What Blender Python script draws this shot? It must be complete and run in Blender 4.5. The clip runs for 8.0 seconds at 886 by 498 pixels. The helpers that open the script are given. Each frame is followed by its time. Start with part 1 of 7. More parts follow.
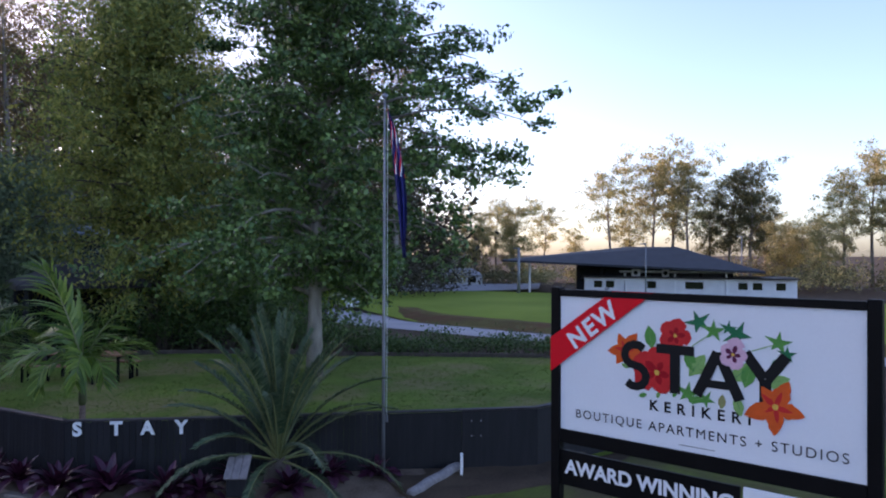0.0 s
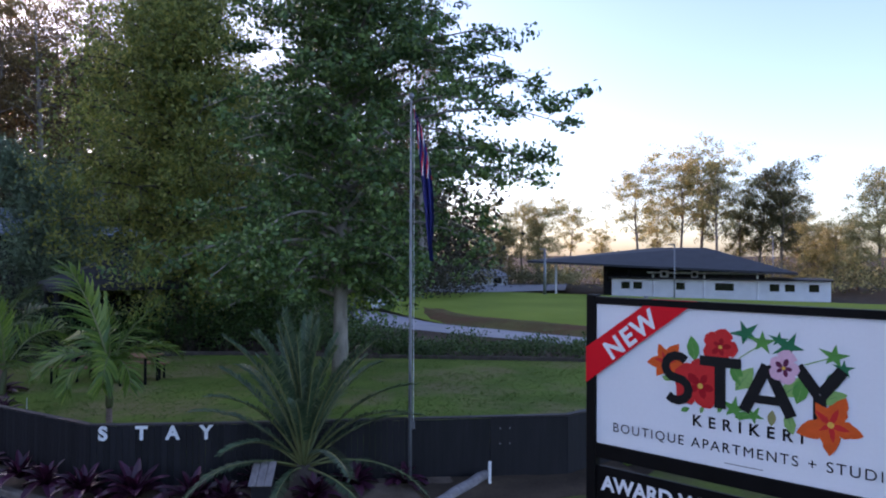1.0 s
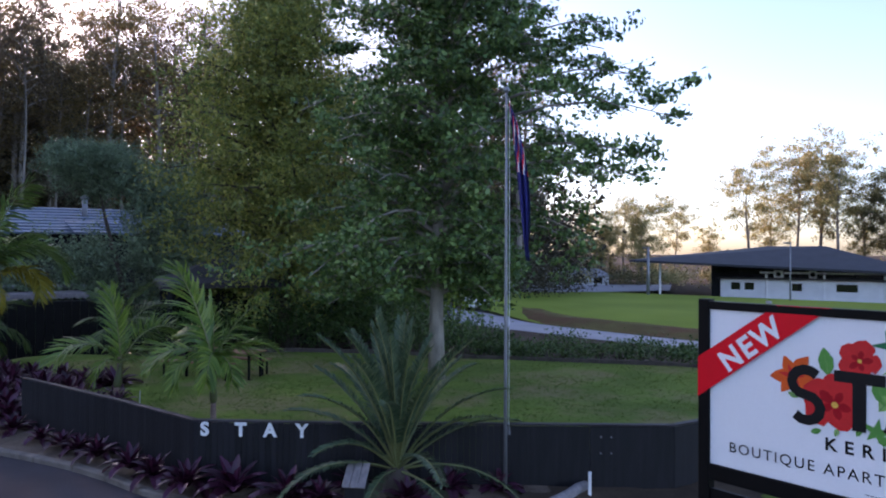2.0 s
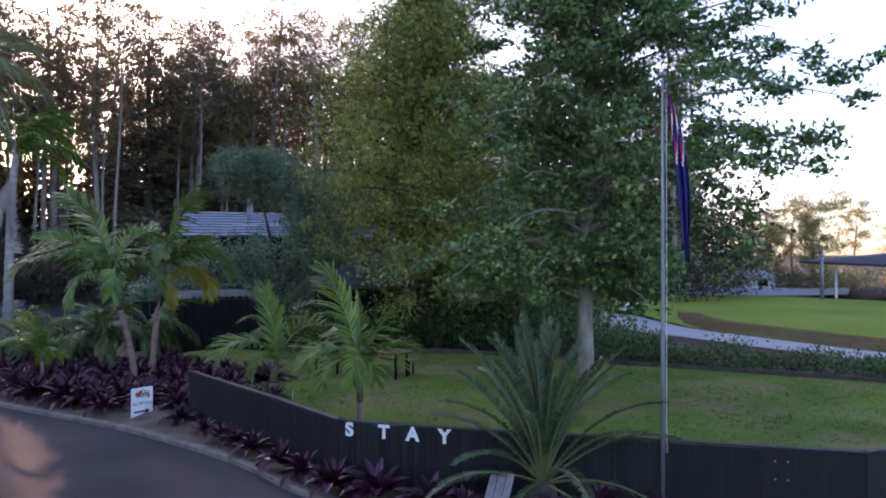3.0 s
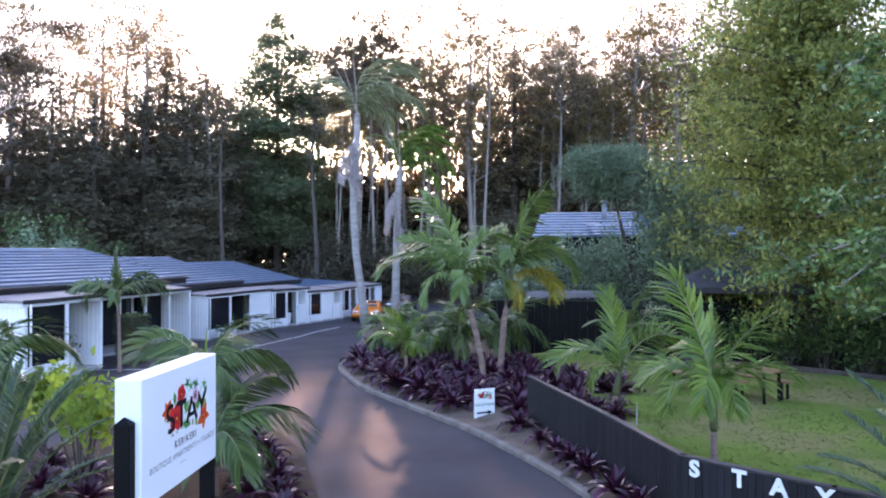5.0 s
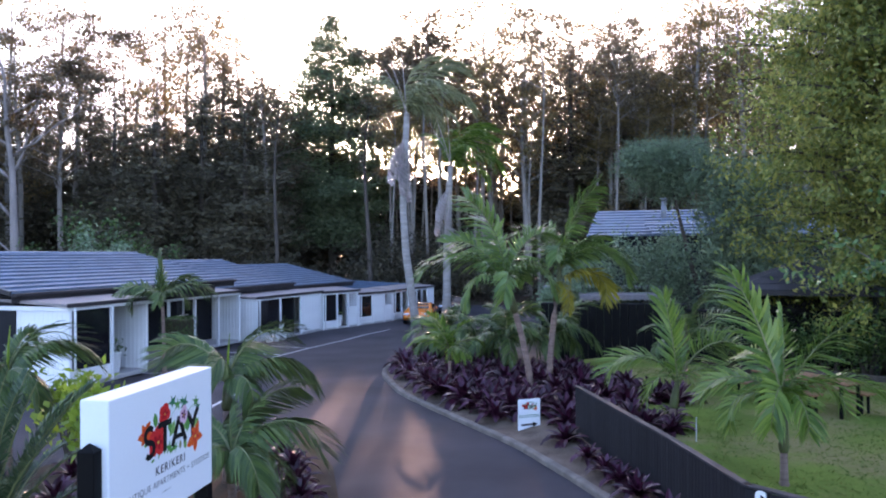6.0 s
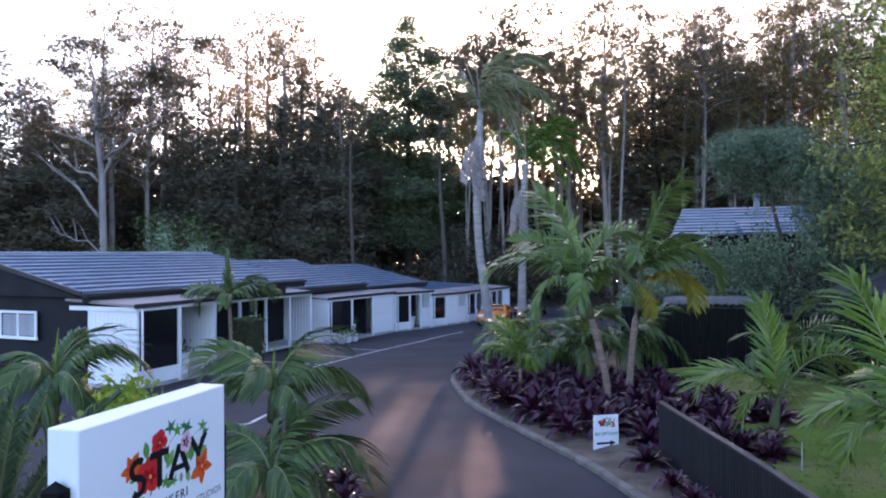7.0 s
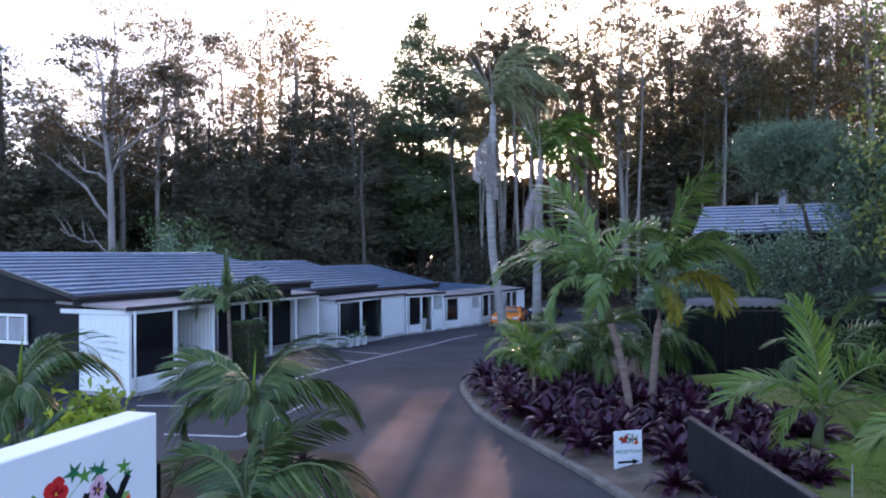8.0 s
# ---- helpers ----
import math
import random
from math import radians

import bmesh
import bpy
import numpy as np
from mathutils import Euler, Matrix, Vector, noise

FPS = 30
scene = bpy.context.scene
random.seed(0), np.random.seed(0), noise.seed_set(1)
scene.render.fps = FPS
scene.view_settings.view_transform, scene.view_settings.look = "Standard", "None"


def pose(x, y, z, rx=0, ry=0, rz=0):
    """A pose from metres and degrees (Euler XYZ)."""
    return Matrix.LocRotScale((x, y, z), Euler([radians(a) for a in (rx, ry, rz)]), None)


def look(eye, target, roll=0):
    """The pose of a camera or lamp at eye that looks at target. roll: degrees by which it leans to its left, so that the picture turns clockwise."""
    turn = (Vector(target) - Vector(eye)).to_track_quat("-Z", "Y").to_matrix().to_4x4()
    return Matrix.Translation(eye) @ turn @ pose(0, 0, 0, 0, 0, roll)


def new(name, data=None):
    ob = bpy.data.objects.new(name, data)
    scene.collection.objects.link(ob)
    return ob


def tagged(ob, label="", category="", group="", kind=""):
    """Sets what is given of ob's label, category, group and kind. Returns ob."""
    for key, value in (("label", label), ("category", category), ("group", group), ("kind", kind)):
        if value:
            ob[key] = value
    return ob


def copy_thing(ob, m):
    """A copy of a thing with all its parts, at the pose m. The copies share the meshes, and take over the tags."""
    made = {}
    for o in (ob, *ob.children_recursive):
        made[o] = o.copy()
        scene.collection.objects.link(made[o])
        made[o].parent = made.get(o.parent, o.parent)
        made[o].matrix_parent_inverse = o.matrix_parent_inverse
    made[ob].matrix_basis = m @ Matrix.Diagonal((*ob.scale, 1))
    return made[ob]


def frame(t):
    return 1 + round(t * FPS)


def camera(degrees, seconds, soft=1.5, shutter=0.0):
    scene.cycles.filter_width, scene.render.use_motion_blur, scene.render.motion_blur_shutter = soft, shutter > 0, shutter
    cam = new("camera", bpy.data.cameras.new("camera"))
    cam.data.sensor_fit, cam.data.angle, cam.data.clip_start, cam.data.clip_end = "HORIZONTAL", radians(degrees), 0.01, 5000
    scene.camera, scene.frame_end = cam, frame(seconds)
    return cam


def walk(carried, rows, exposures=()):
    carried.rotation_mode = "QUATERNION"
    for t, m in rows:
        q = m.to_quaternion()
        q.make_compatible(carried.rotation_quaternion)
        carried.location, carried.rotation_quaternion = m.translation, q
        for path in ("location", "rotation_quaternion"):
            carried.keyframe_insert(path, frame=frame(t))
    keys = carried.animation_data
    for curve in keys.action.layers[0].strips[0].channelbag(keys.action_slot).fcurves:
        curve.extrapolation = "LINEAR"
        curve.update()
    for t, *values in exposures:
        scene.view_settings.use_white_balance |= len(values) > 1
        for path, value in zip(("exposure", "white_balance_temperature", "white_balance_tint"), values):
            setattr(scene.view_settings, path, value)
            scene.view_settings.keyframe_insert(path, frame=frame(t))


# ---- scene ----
cam = camera(64.3, 8.0, soft=2.0)
PATH = [
    (0, (-2.442, -4.154, 3.75), (-0.692, -3.187, 3.763), 0.2),
    (0.5, (-2.357, -4.075, 3.795), (-0.607, -3.107, 3.808), 0.3),
    (1, (-2.241, -3.994, 3.795), (-0.526, -2.965, 3.809), 0.2),
    (2.5, (-1.714, -3.692, 3.805), (-0.285, -2.293, 3.814), 0.2),
    (3, (-1.505, -3.498, 3.793), (-0.243, -1.947, 3.805), 0.1),
    (3.5, (-1.274, -3.313, 3.777), (-0.224, -1.61, 3.791), 0.1),
    (4, (-1.018, -3.06, 3.816), (-0.237, -1.219, 3.827), -0.0),
    (4.5, (-0.705, -2.741, 3.82), (-0.177, -0.812, 3.831), -0.2),
    (4.7, (-0.606, -2.6, 3.821), (-0.166, -0.649, 3.831), -0.1),
    (6, (0.081, -1.515, 3.823), (0.271, 0.476, 3.837), -0.4),
    (6.5, (0.254, -0.925, 3.807), (0.28, 1.075, 3.824), -0.4),
    (7, (0.424, -0.356, 3.814), (0.391, 1.644, 3.831), -0.4),
    (7.5, (0.524, 0.243, 3.794), (0.493, 2.243, 3.813), -0.4),
    (8, (0.598, 0.872, 3.778), (0.521, 2.871, 3.798), -0.5),
]
walk(cam, [(t, look(eye, target, roll)) for t, eye, target, roll in PATH],
     exposures=[(0.0, 1.85, 6350, 28), (2.5, 2.1, 6500, 29), (3.0, 2.35, 6600, 30), (3.5, 3.1, 6600, 28), (4.3, 3.5, 6700, 27), (6.0, 3.0, 6500, 26), (8.0, 2.76, 6350, 25)])


# ---- light ----
SUN_DIR = Vector((0.081, 0.980, 0.183)).normalized()
world = bpy.data.worlds.new("world")
scene.world = world
world.use_nodes = True
wn, wl = world.node_tree.nodes, world.node_tree.links
sky = wn.new("ShaderNodeTexSky")
sky.sky_type, sky.sun_disc = "NISHITA", False
sky.sun_elevation, sky.sun_rotation = math.asin(SUN_DIR.z), math.atan2(SUN_DIR.x, SUN_DIR.y)
sky.air_density, sky.dust_density, sky.ozone_density = 0.7, 1.7, 1.4
wl.new(sky.outputs[0], wn["Background"].inputs[0])
wn["Background"].inputs[1].default_value = 0.15
sun = new("sun", bpy.data.lights.new("sun", "SUN"))
sun.data.energy, sun.data.angle, sun.data.color = 1.65, radians(0.6), (1.0, 0.64, 0.46)
sun.matrix_world = look((0, 60, 40), Vector((0, 60, 40)) - SUN_DIR)


# ---- materials ----
def nodes_of(m):
    m.use_nodes = True
    nt = m.node_tree
    return nt, nt.nodes, nt.links, nt.nodes["Principled BSDF"]


def mat(name, a, b=None, rough=0.7, scale=3.0, bump=0.15, metal=0.0, per="", fine=40.0, spec=0.4, stretch=(1, 1, 1), coat=0.0):
    """Two colours mixed by coarse and fine noise in metres, with relief; per: 'object' or 'island' adds a random shift."""
    m = bpy.data.materials.new(name)
    nt, n, l, p = nodes_of(m)
    b = b or tuple(c * 0.7 for c in a)
    tc, mp = n.new("ShaderNodeTexCoord"), n.new("ShaderNodeMapping")
    mp.inputs["Scale"].default_value = stretch
    l.new(tc.outputs["Object"], mp.inputs[0])
    n1, n2 = n.new("ShaderNodeTexNoise"), n.new("ShaderNodeTexNoise")
    n1.inputs["Scale"].default_value, n2.inputs["Scale"].default_value = scale, fine
    n1.inputs["Detail"].default_value, n2.inputs["Detail"].default_value = 5, 4
    for k in (n1, n2):
        l.new(mp.outputs[0], k.inputs["Vector"])
    add = n.new("ShaderNodeMath")
    add.operation = "ADD"
    l.new(n1.outputs[0], add.inputs[0])
    last = n.new("ShaderNodeMath")
    last.operation, last.inputs[1].default_value = "MULTIPLY_ADD", 0.45
    l.new(n2.outputs[0], last.inputs[0])
    l.new(n1.outputs[0], last.inputs[2])
    out = last.outputs[0]
    if per:
        src = n.new("ShaderNodeObjectInfo" if per == "object" else "ShaderNodeNewGeometry")
        more = n.new("ShaderNodeMath")
        more.operation, more.inputs[1].default_value = "MULTIPLY_ADD", 0.5
        l.new(src.outputs["Random" if per == "object" else "Random Per Island"], more.inputs[0])
        sub = n.new("ShaderNodeMath")
        sub.operation, sub.inputs[1].default_value = "SUBTRACT", 0.25
        l.new(more.outputs[0], sub.inputs[0])
        l.new(out, more.inputs[2])
        out = sub.outputs[0]
    ramp = n.new("ShaderNodeValToRGB")
    e = ramp.color_ramp.elements
    e[0].position, e[0].color, e[1].position, e[1].color = 0.42, (*b, 1), 0.95, (*a, 1)
    l.new(out, ramp.inputs[0])
    l.new(ramp.outputs[0], p.inputs["Base Color"])
    p.inputs["Roughness"].default_value, p.inputs["Metallic"].default_value = rough, metal
    p.inputs["Specular IOR Level"].default_value = spec
    p.inputs["Coat Weight"].default_value = coat
    if bump:
        bn = n.new("ShaderNodeBump")
        bn.inputs["Strength"].default_value, bn.inputs["Distance"].default_value = bump, 0.02
        l.new(last.outputs[0], bn.inputs["Height"])
        l.new(bn.outputs[0], p.inputs["Normal"])
    return m


def leaf_mat(name, cols, rough=0.5, through_light=0.35, per="island", spec=0.18):
    """Leaves: colours spread over the single leaves or plants; some light passes through."""
    m = bpy.data.materials.new(name)
    nt, n, l, p = nodes_of(m)
    src = n.new("ShaderNodeNewGeometry" if per == "island" else "ShaderNodeObjectInfo")
    tc, nz = n.new("ShaderNodeTexCoord"), n.new("ShaderNodeTexNoise")
    nz.inputs["Scale"].default_value = 0.8
    l.new(tc.outputs["Object"], nz.inputs["Vector"])
    mix = n.new("ShaderNodeMath")
    mix.operation, mix.inputs[1].default_value = "MULTIPLY_ADD", 0.6
    l.new(src.outputs["Random Per Island" if per == "island" else "Random"], mix.inputs[0])
    half = n.new("ShaderNodeMath")
    half.operation, half.inputs[1].default_value = "MULTIPLY", 0.5
    l.new(nz.outputs[0], half.inputs[0])
    l.new(half.outputs[0], mix.inputs[2])
    ramp = n.new("ShaderNodeValToRGB")
    e = ramp.color_ramp.elements
    while len(e) < len(cols):
        e.new(0.5)
    for i, c in enumerate(cols):
        e[i].position, e[i].color = 0.12 + 0.76 * i / max(1, len(cols) - 1), (*c, 1)
    l.new(mix.outputs[0], ramp.inputs[0])
    l.new(ramp.outputs[0], p.inputs["Base Color"])
    p.inputs["Roughness"].default_value, p.inputs["Specular IOR Level"].default_value = rough, spec
    tr, ms = n.new("ShaderNodeBsdfTranslucent"), n.new("ShaderNodeMixShader")
    ms.inputs[0].default_value = through_light
    l.new(ramp.outputs[0], tr.inputs[0])
    l.new(p.outputs[0], ms.inputs[1])
    l.new(tr.outputs[0], ms.inputs[2])
    l.new(ms.outputs[0], n["Material Output"].inputs[0])
    return m


M_ASPHALT = mat("asphalt", (0.056, 0.052, 0.061), (0.020, 0.0186, 0.023), 0.82, 0.45, 0.5, fine=55, spec=0.2)
def grass_mat(name, green, dry, bare, scale):
    """Mown grass: green and dry blends, worn patches, fine blade relief."""
    m = mat(name, green, dry, 0.9, scale, 0.8, fine=60, spec=0.05)
    nt, n, l, p = nodes_of(m)
    ramp = [k for k in n if k.bl_idname == "ShaderNodeValToRGB"][0]
    tc, nz, nz2 = [k for k in n if k.bl_idname == "ShaderNodeTexCoord"][0], n.new("ShaderNodeTexNoise"), n.new("ShaderNodeTexNoise")
    nz.inputs["Scale"].default_value, nz.inputs["Detail"].default_value, nz.inputs["Roughness"].default_value = 0.42, 6, 0.62
    nz2.inputs["Scale"].default_value, nz2.inputs["Detail"].default_value = 14.0, 3
    l.new(tc.outputs["Object"], nz.inputs["Vector"])
    l.new(tc.outputs["Object"], nz2.inputs["Vector"])
    worn = n.new("ShaderNodeMapRange")
    worn.inputs[1].default_value, worn.inputs[2].default_value, worn.inputs[4].default_value = 0.47, 0.62, 0.8
    l.new(nz.outputs[0], worn.inputs[0])
    mx = n.new("ShaderNodeMix")
    mx.data_type = "RGBA"
    mx.inputs[7].default_value = (*bare, 1)
    l.new(worn.outputs[0], mx.inputs[0])
    l.new(ramp.outputs[0], mx.inputs[6])
    speck = n.new("ShaderNodeMix")
    speck.data_type, speck.blend_type = "RGBA", "MULTIPLY"
    speck.inputs[0].default_value = 0.4
    l.new(mx.outputs[2], speck.inputs[6])
    l.new(nz2.outputs[0], speck.inputs[7])
    l.new(speck.outputs[2], p.inputs["Base Color"])
    return m


M_LAWN = grass_mat("lawn_grass_worn", (0.192, 0.272, 0.052), (0.098, 0.148, 0.032), (0.28, 0.23, 0.11), 0.55)
M_VERGE = grass_mat("verge_grass", (0.14, 0.18, 0.04), (0.07, 0.095, 0.025), (0.09, 0.065, 0.045), 0.9)
M_BANK = grass_mat("dry_bank", (0.17, 0.145, 0.055), (0.10, 0.075, 0.035), (0.15, 0.075, 0.045), 0.8)
M_FIELD = mat("field_grass", (0.21, 0.27, 0.045), (0.14, 0.19, 0.03), 0.9, 0.15, 0.5, fine=8, spec=0.05)
M_EARTH = mat("earth", (0.09, 0.065, 0.045), (0.035, 0.026, 0.02), 0.95, 1.2, 0.8, fine=22, spec=0.08)
M_GRAVEL = mat("gravel", (0.20, 0.15, 0.115), (0.07, 0.05, 0.038), 0.95, 2.5, 0.9, fine=30, spec=0.08)
M_CONCRETE = mat("kerb_concrete", (0.235, 0.20, 0.17), (0.10, 0.084, 0.072), 0.9, 2.5, 0.5, spec=0.15)
M_BLACKWOOD = mat("black_stained_timber", (0.016, 0.0155, 0.019), (0.007, 0.007, 0.0085), 0.6, 2.0, 0.25, per="object", stretch=(6, 6, 0.6), spec=0.25)
# paler than the boards: sky light on the capping is put into its colour
M_CAP = mat("worn_black_capping", (0.060, 0.054, 0.056), (0.022, 0.020, 0.022), 0.6, 3.0, 0.3, stretch=(1, 1, 1), spec=0.2)
M_WHITE = mat("white_paint", (0.81, 0.815, 0.81), (0.69, 0.695, 0.695), 0.55, 1.2, 0.05)
M_PANEL = mat("white_sign_panel", (0.76, 0.775, 0.80), (0.71, 0.725, 0.75), 0.35, 0.8, 0.0)
M_BLACK = mat("black_satin_paint", (0.006, 0.0055, 0.006), (0.003, 0.003, 0.003), 0.5, 3.0, 0.05, spec=0.1)
M_ROOF = mat("pressed_metal_tile", (0.175, 0.245, 0.34), (0.095, 0.135, 0.19), 0.36, 1.4, 0.1, metal=0.25, fine=18)
M_DARKROOF = mat("dark_metal_roof", (0.034, 0.036, 0.046), (0.018, 0.019, 0.025), 0.55, 1.0, 0.1, metal=0.2)
M_FASCIA = mat("dark_fascia", (0.045, 0.04, 0.042), (0.025, 0.022, 0.024), 0.5, 2.0, 0.05, spec=0.2)
M_DARKWALL = mat("dark_weatherboard", (0.022, 0.0225, 0.026), (0.012, 0.012, 0.015), 0.7, 1.0, 0.1, spec=0.15)
M_STEEL = mat("galvanised_pole", (0.26, 0.27, 0.29), (0.17, 0.175, 0.19), 0.45, 3.0, 0.05, metal=0.5)
M_BARK = mat("grey_bark", (0.34, 0.305, 0.265), (0.12, 0.105, 0.088), 0.9, 3.2, 0.8, stretch=(1.5, 1.5, 0.5))
M_PALEBARK = mat("pale_smooth_bark", (0.27, 0.235, 0.20), (0.11, 0.092, 0.08), 0.85, 1.0, 0.4, stretch=(1.5, 1.5, 0.4))
M_DARKBARK = mat("dark_bark", (0.10, 0.08, 0.065), (0.04, 0.032, 0.027), 0.95, 2.0, 0.8, stretch=(2, 2, 0.4))
M_PALMTRUNK = mat("ringed_palm_trunk", (0.30, 0.20, 0.165), (0.10, 0.06, 0.048), 0.85, 3.0, 0.7, stretch=(0.5, 0.5, 5))
M_PALEPALM = mat("pale_palm_trunk", (0.36, 0.325, 0.30), (0.19, 0.165, 0.15), 0.85, 2.0, 0.3, stretch=(0.6, 0.6, 3))
M_TABLE = mat("oiled_table_timber", (0.30, 0.15, 0.075), (0.16, 0.08, 0.04), 0.55, 2.0, 0.2, stretch=(0.6, 6, 6))
M_ROAD = mat("pale_lane", (0.33, 0.33, 0.35), (0.24, 0.24, 0.26), 0.85, 0.6, 0.3)
M_LINE = mat("white_road_paint", (0.62, 0.62, 0.62), (0.36, 0.36, 0.37), 0.7, 4.0, 0.2)
M_CURTAIN = mat("pale_curtain", (0.36, 0.36, 0.38), (0.22, 0.22, 0.24), 0.9, 2.0, 0.2, stretch=(9, 1, 0.3))
M_RED = mat("red_vinyl", (0.72, 0.008, 0.018), (0.66, 0.007, 0.016), 0.4, 1.0, 0.0, spec=0.15)
M_NAVY = mat("navy_flag_cloth", (0.02, 0.022, 0.16), (0.012, 0.013, 0.10), 0.8, 3.0, 0.2)

L_PLANE = leaf_mat("broad_leaves", [(0.026, 0.062, 0.019), (0.072, 0.138, 0.038), (0.20, 0.295, 0.082)], 0.36, 0.2, spec=0.35)
L_WILLOW = leaf_mat("yellowing_leaves", [(0.105, 0.15, 0.04), (0.205, 0.245, 0.062), (0.45, 0.41, 0.098)], 0.45, 0.35, spec=0.25)
L_PEPPER = leaf_mat("weeping_leaves", [(0.115, 0.165, 0.10), (0.165, 0.23, 0.14), (0.21, 0.29, 0.165)], 0.5, 0.25, spec=0.2)
L_EUC = leaf_mat("gum_leaves", [(0.12, 0.098, 0.042), (0.20, 0.155, 0.07), (0.31, 0.23, 0.10)], 0.45, 0.6, spec=0.24)
L_EUCDARK = leaf_mat("dark_gum_leaves", [(0.075, 0.062, 0.038), (0.13, 0.10, 0.06), (0.19, 0.145, 0.085)], 0.45, 0.55, spec=0.24)
# warm low sun and shade are mixed into the far gum and scrub colours
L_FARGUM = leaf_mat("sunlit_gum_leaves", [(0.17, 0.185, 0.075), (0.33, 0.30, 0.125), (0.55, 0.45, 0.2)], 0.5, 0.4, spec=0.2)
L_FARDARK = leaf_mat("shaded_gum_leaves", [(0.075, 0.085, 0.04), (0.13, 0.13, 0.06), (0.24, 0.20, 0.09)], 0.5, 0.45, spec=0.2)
L_PINE = leaf_mat("pine_needles", [(0.055, 0.083, 0.045), (0.098, 0.135, 0.068), (0.155, 0.195, 0.095)], 0.5, 0.25, spec=0.25)
L_PINEBROWN = leaf_mat("brown_pine_needles", [(0.060, 0.057, 0.038), (0.104, 0.095, 0.060), (0.16, 0.138, 0.085)], 0.5, 0.3, spec=0.2)
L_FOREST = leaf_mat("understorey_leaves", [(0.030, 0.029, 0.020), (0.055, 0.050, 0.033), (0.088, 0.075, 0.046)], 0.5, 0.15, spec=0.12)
L_SHRUB = leaf_mat("shrub_leaves", [(0.027, 0.0607, 0.0189), (0.0607, 0.1148, 0.0338), (0.108, 0.162, 0.0473)], 0.5, 0.2)
L_PALM = leaf_mat("palm_leaflets", [(0.05, 0.11, 0.018), (0.115, 0.20, 0.032), (0.22, 0.305, 0.06)], 0.3, 0.45, spec=0.5)
L_KENTIA = leaf_mat("dark_palm_leaflets", [(0.034, 0.066, 0.022), (0.07, 0.115, 0.035), (0.145, 0.20, 0.055)], 0.38, 0.25, spec=0.38)
L_BANGALOW = leaf_mat("bangalow_leaflets", [(0.055, 0.105, 0.028), (0.105, 0.175, 0.042), (0.20, 0.28, 0.066)], 0.3, 0.3, spec=0.55)
L_OLDPALM = leaf_mat("old_palm_leaflets", [(0.14, 0.15, 0.085), (0.24, 0.26, 0.13), (0.36, 0.36, 0.21)], 0.5, 0.45)
L_CYCAD = leaf_mat("cycad_leaflets", [(0.020, 0.046, 0.022), (0.045, 0.085, 0.04), (0.105, 0.15, 0.075)], 0.38, 0.3, spec=0.4)
L_DRY = leaf_mat("dry_fronds", [(0.3, 0.25, 0.24), (0.48, 0.42, 0.4)], 0.9, 0.25, spec=0.2)
L_BROM = leaf_mat("purple_bromeliad_leaves", [(0.018, 0.0035, 0.009), (0.042, 0.008, 0.021), (0.095, 0.027, 0.060)], 0.3, 0.12, "object", 0.4)
L_YELLOW = leaf_mat("yellowed_leaflets", [(0.17, 0.18, 0.03), (0.34, 0.31, 0.05)], 0.5, 0.5)
L_STALK = leaf_mat("frond_stalks", [(0.11, 0.135, 0.05), (0.18, 0.19, 0.075)], 0.4, 0.1, "object", 0.4)
L_LIME = leaf_mat("lime_leaves", [(0.16, 0.25, 0.03), (0.27, 0.37, 0.05)], 0.42, 0.5, spec=0.24)
L_GRASSBLADE = leaf_mat("grass_blades", [(0.068, 0.13, 0.025), (0.115, 0.185, 0.04), (0.21, 0.225, 0.065)], 0.7, 0.3, spec=0.05)

m_glass = bpy.data.materials.new("dark_window_glass")
_, _, _, _p = nodes_of(m_glass)
_p.inputs["Base Color"].default_value = (0.01, 0.01, 0.012, 1)
_p.inputs["Roughness"].default_value, _p.inputs["Specular IOR Level"].default_value = 0.06, 0.6


# ---- mesh helpers ----
def link_mesh(name, verts, faces, material, parent=None, label="", smooth=False):
    me = bpy.data.meshes.new(name)
    me.from_pydata(verts, [], faces)
    me.materials.append(material)
    if smooth:
        me.polygons.foreach_set("use_smooth", [True] * len(me.polygons))
    me.update()
    ob = new(name, me)
    if parent:
        ob.parent = parent
    if label:
        ob["label"] = label
    return ob


def thing(name, label, category, m=None, group="", kind=""):
    ob = new(name)
    ob.empty_display_size = 0.1
    if m is not None:
        ob.matrix_world = m
    return tagged(ob, label, category, group, kind)


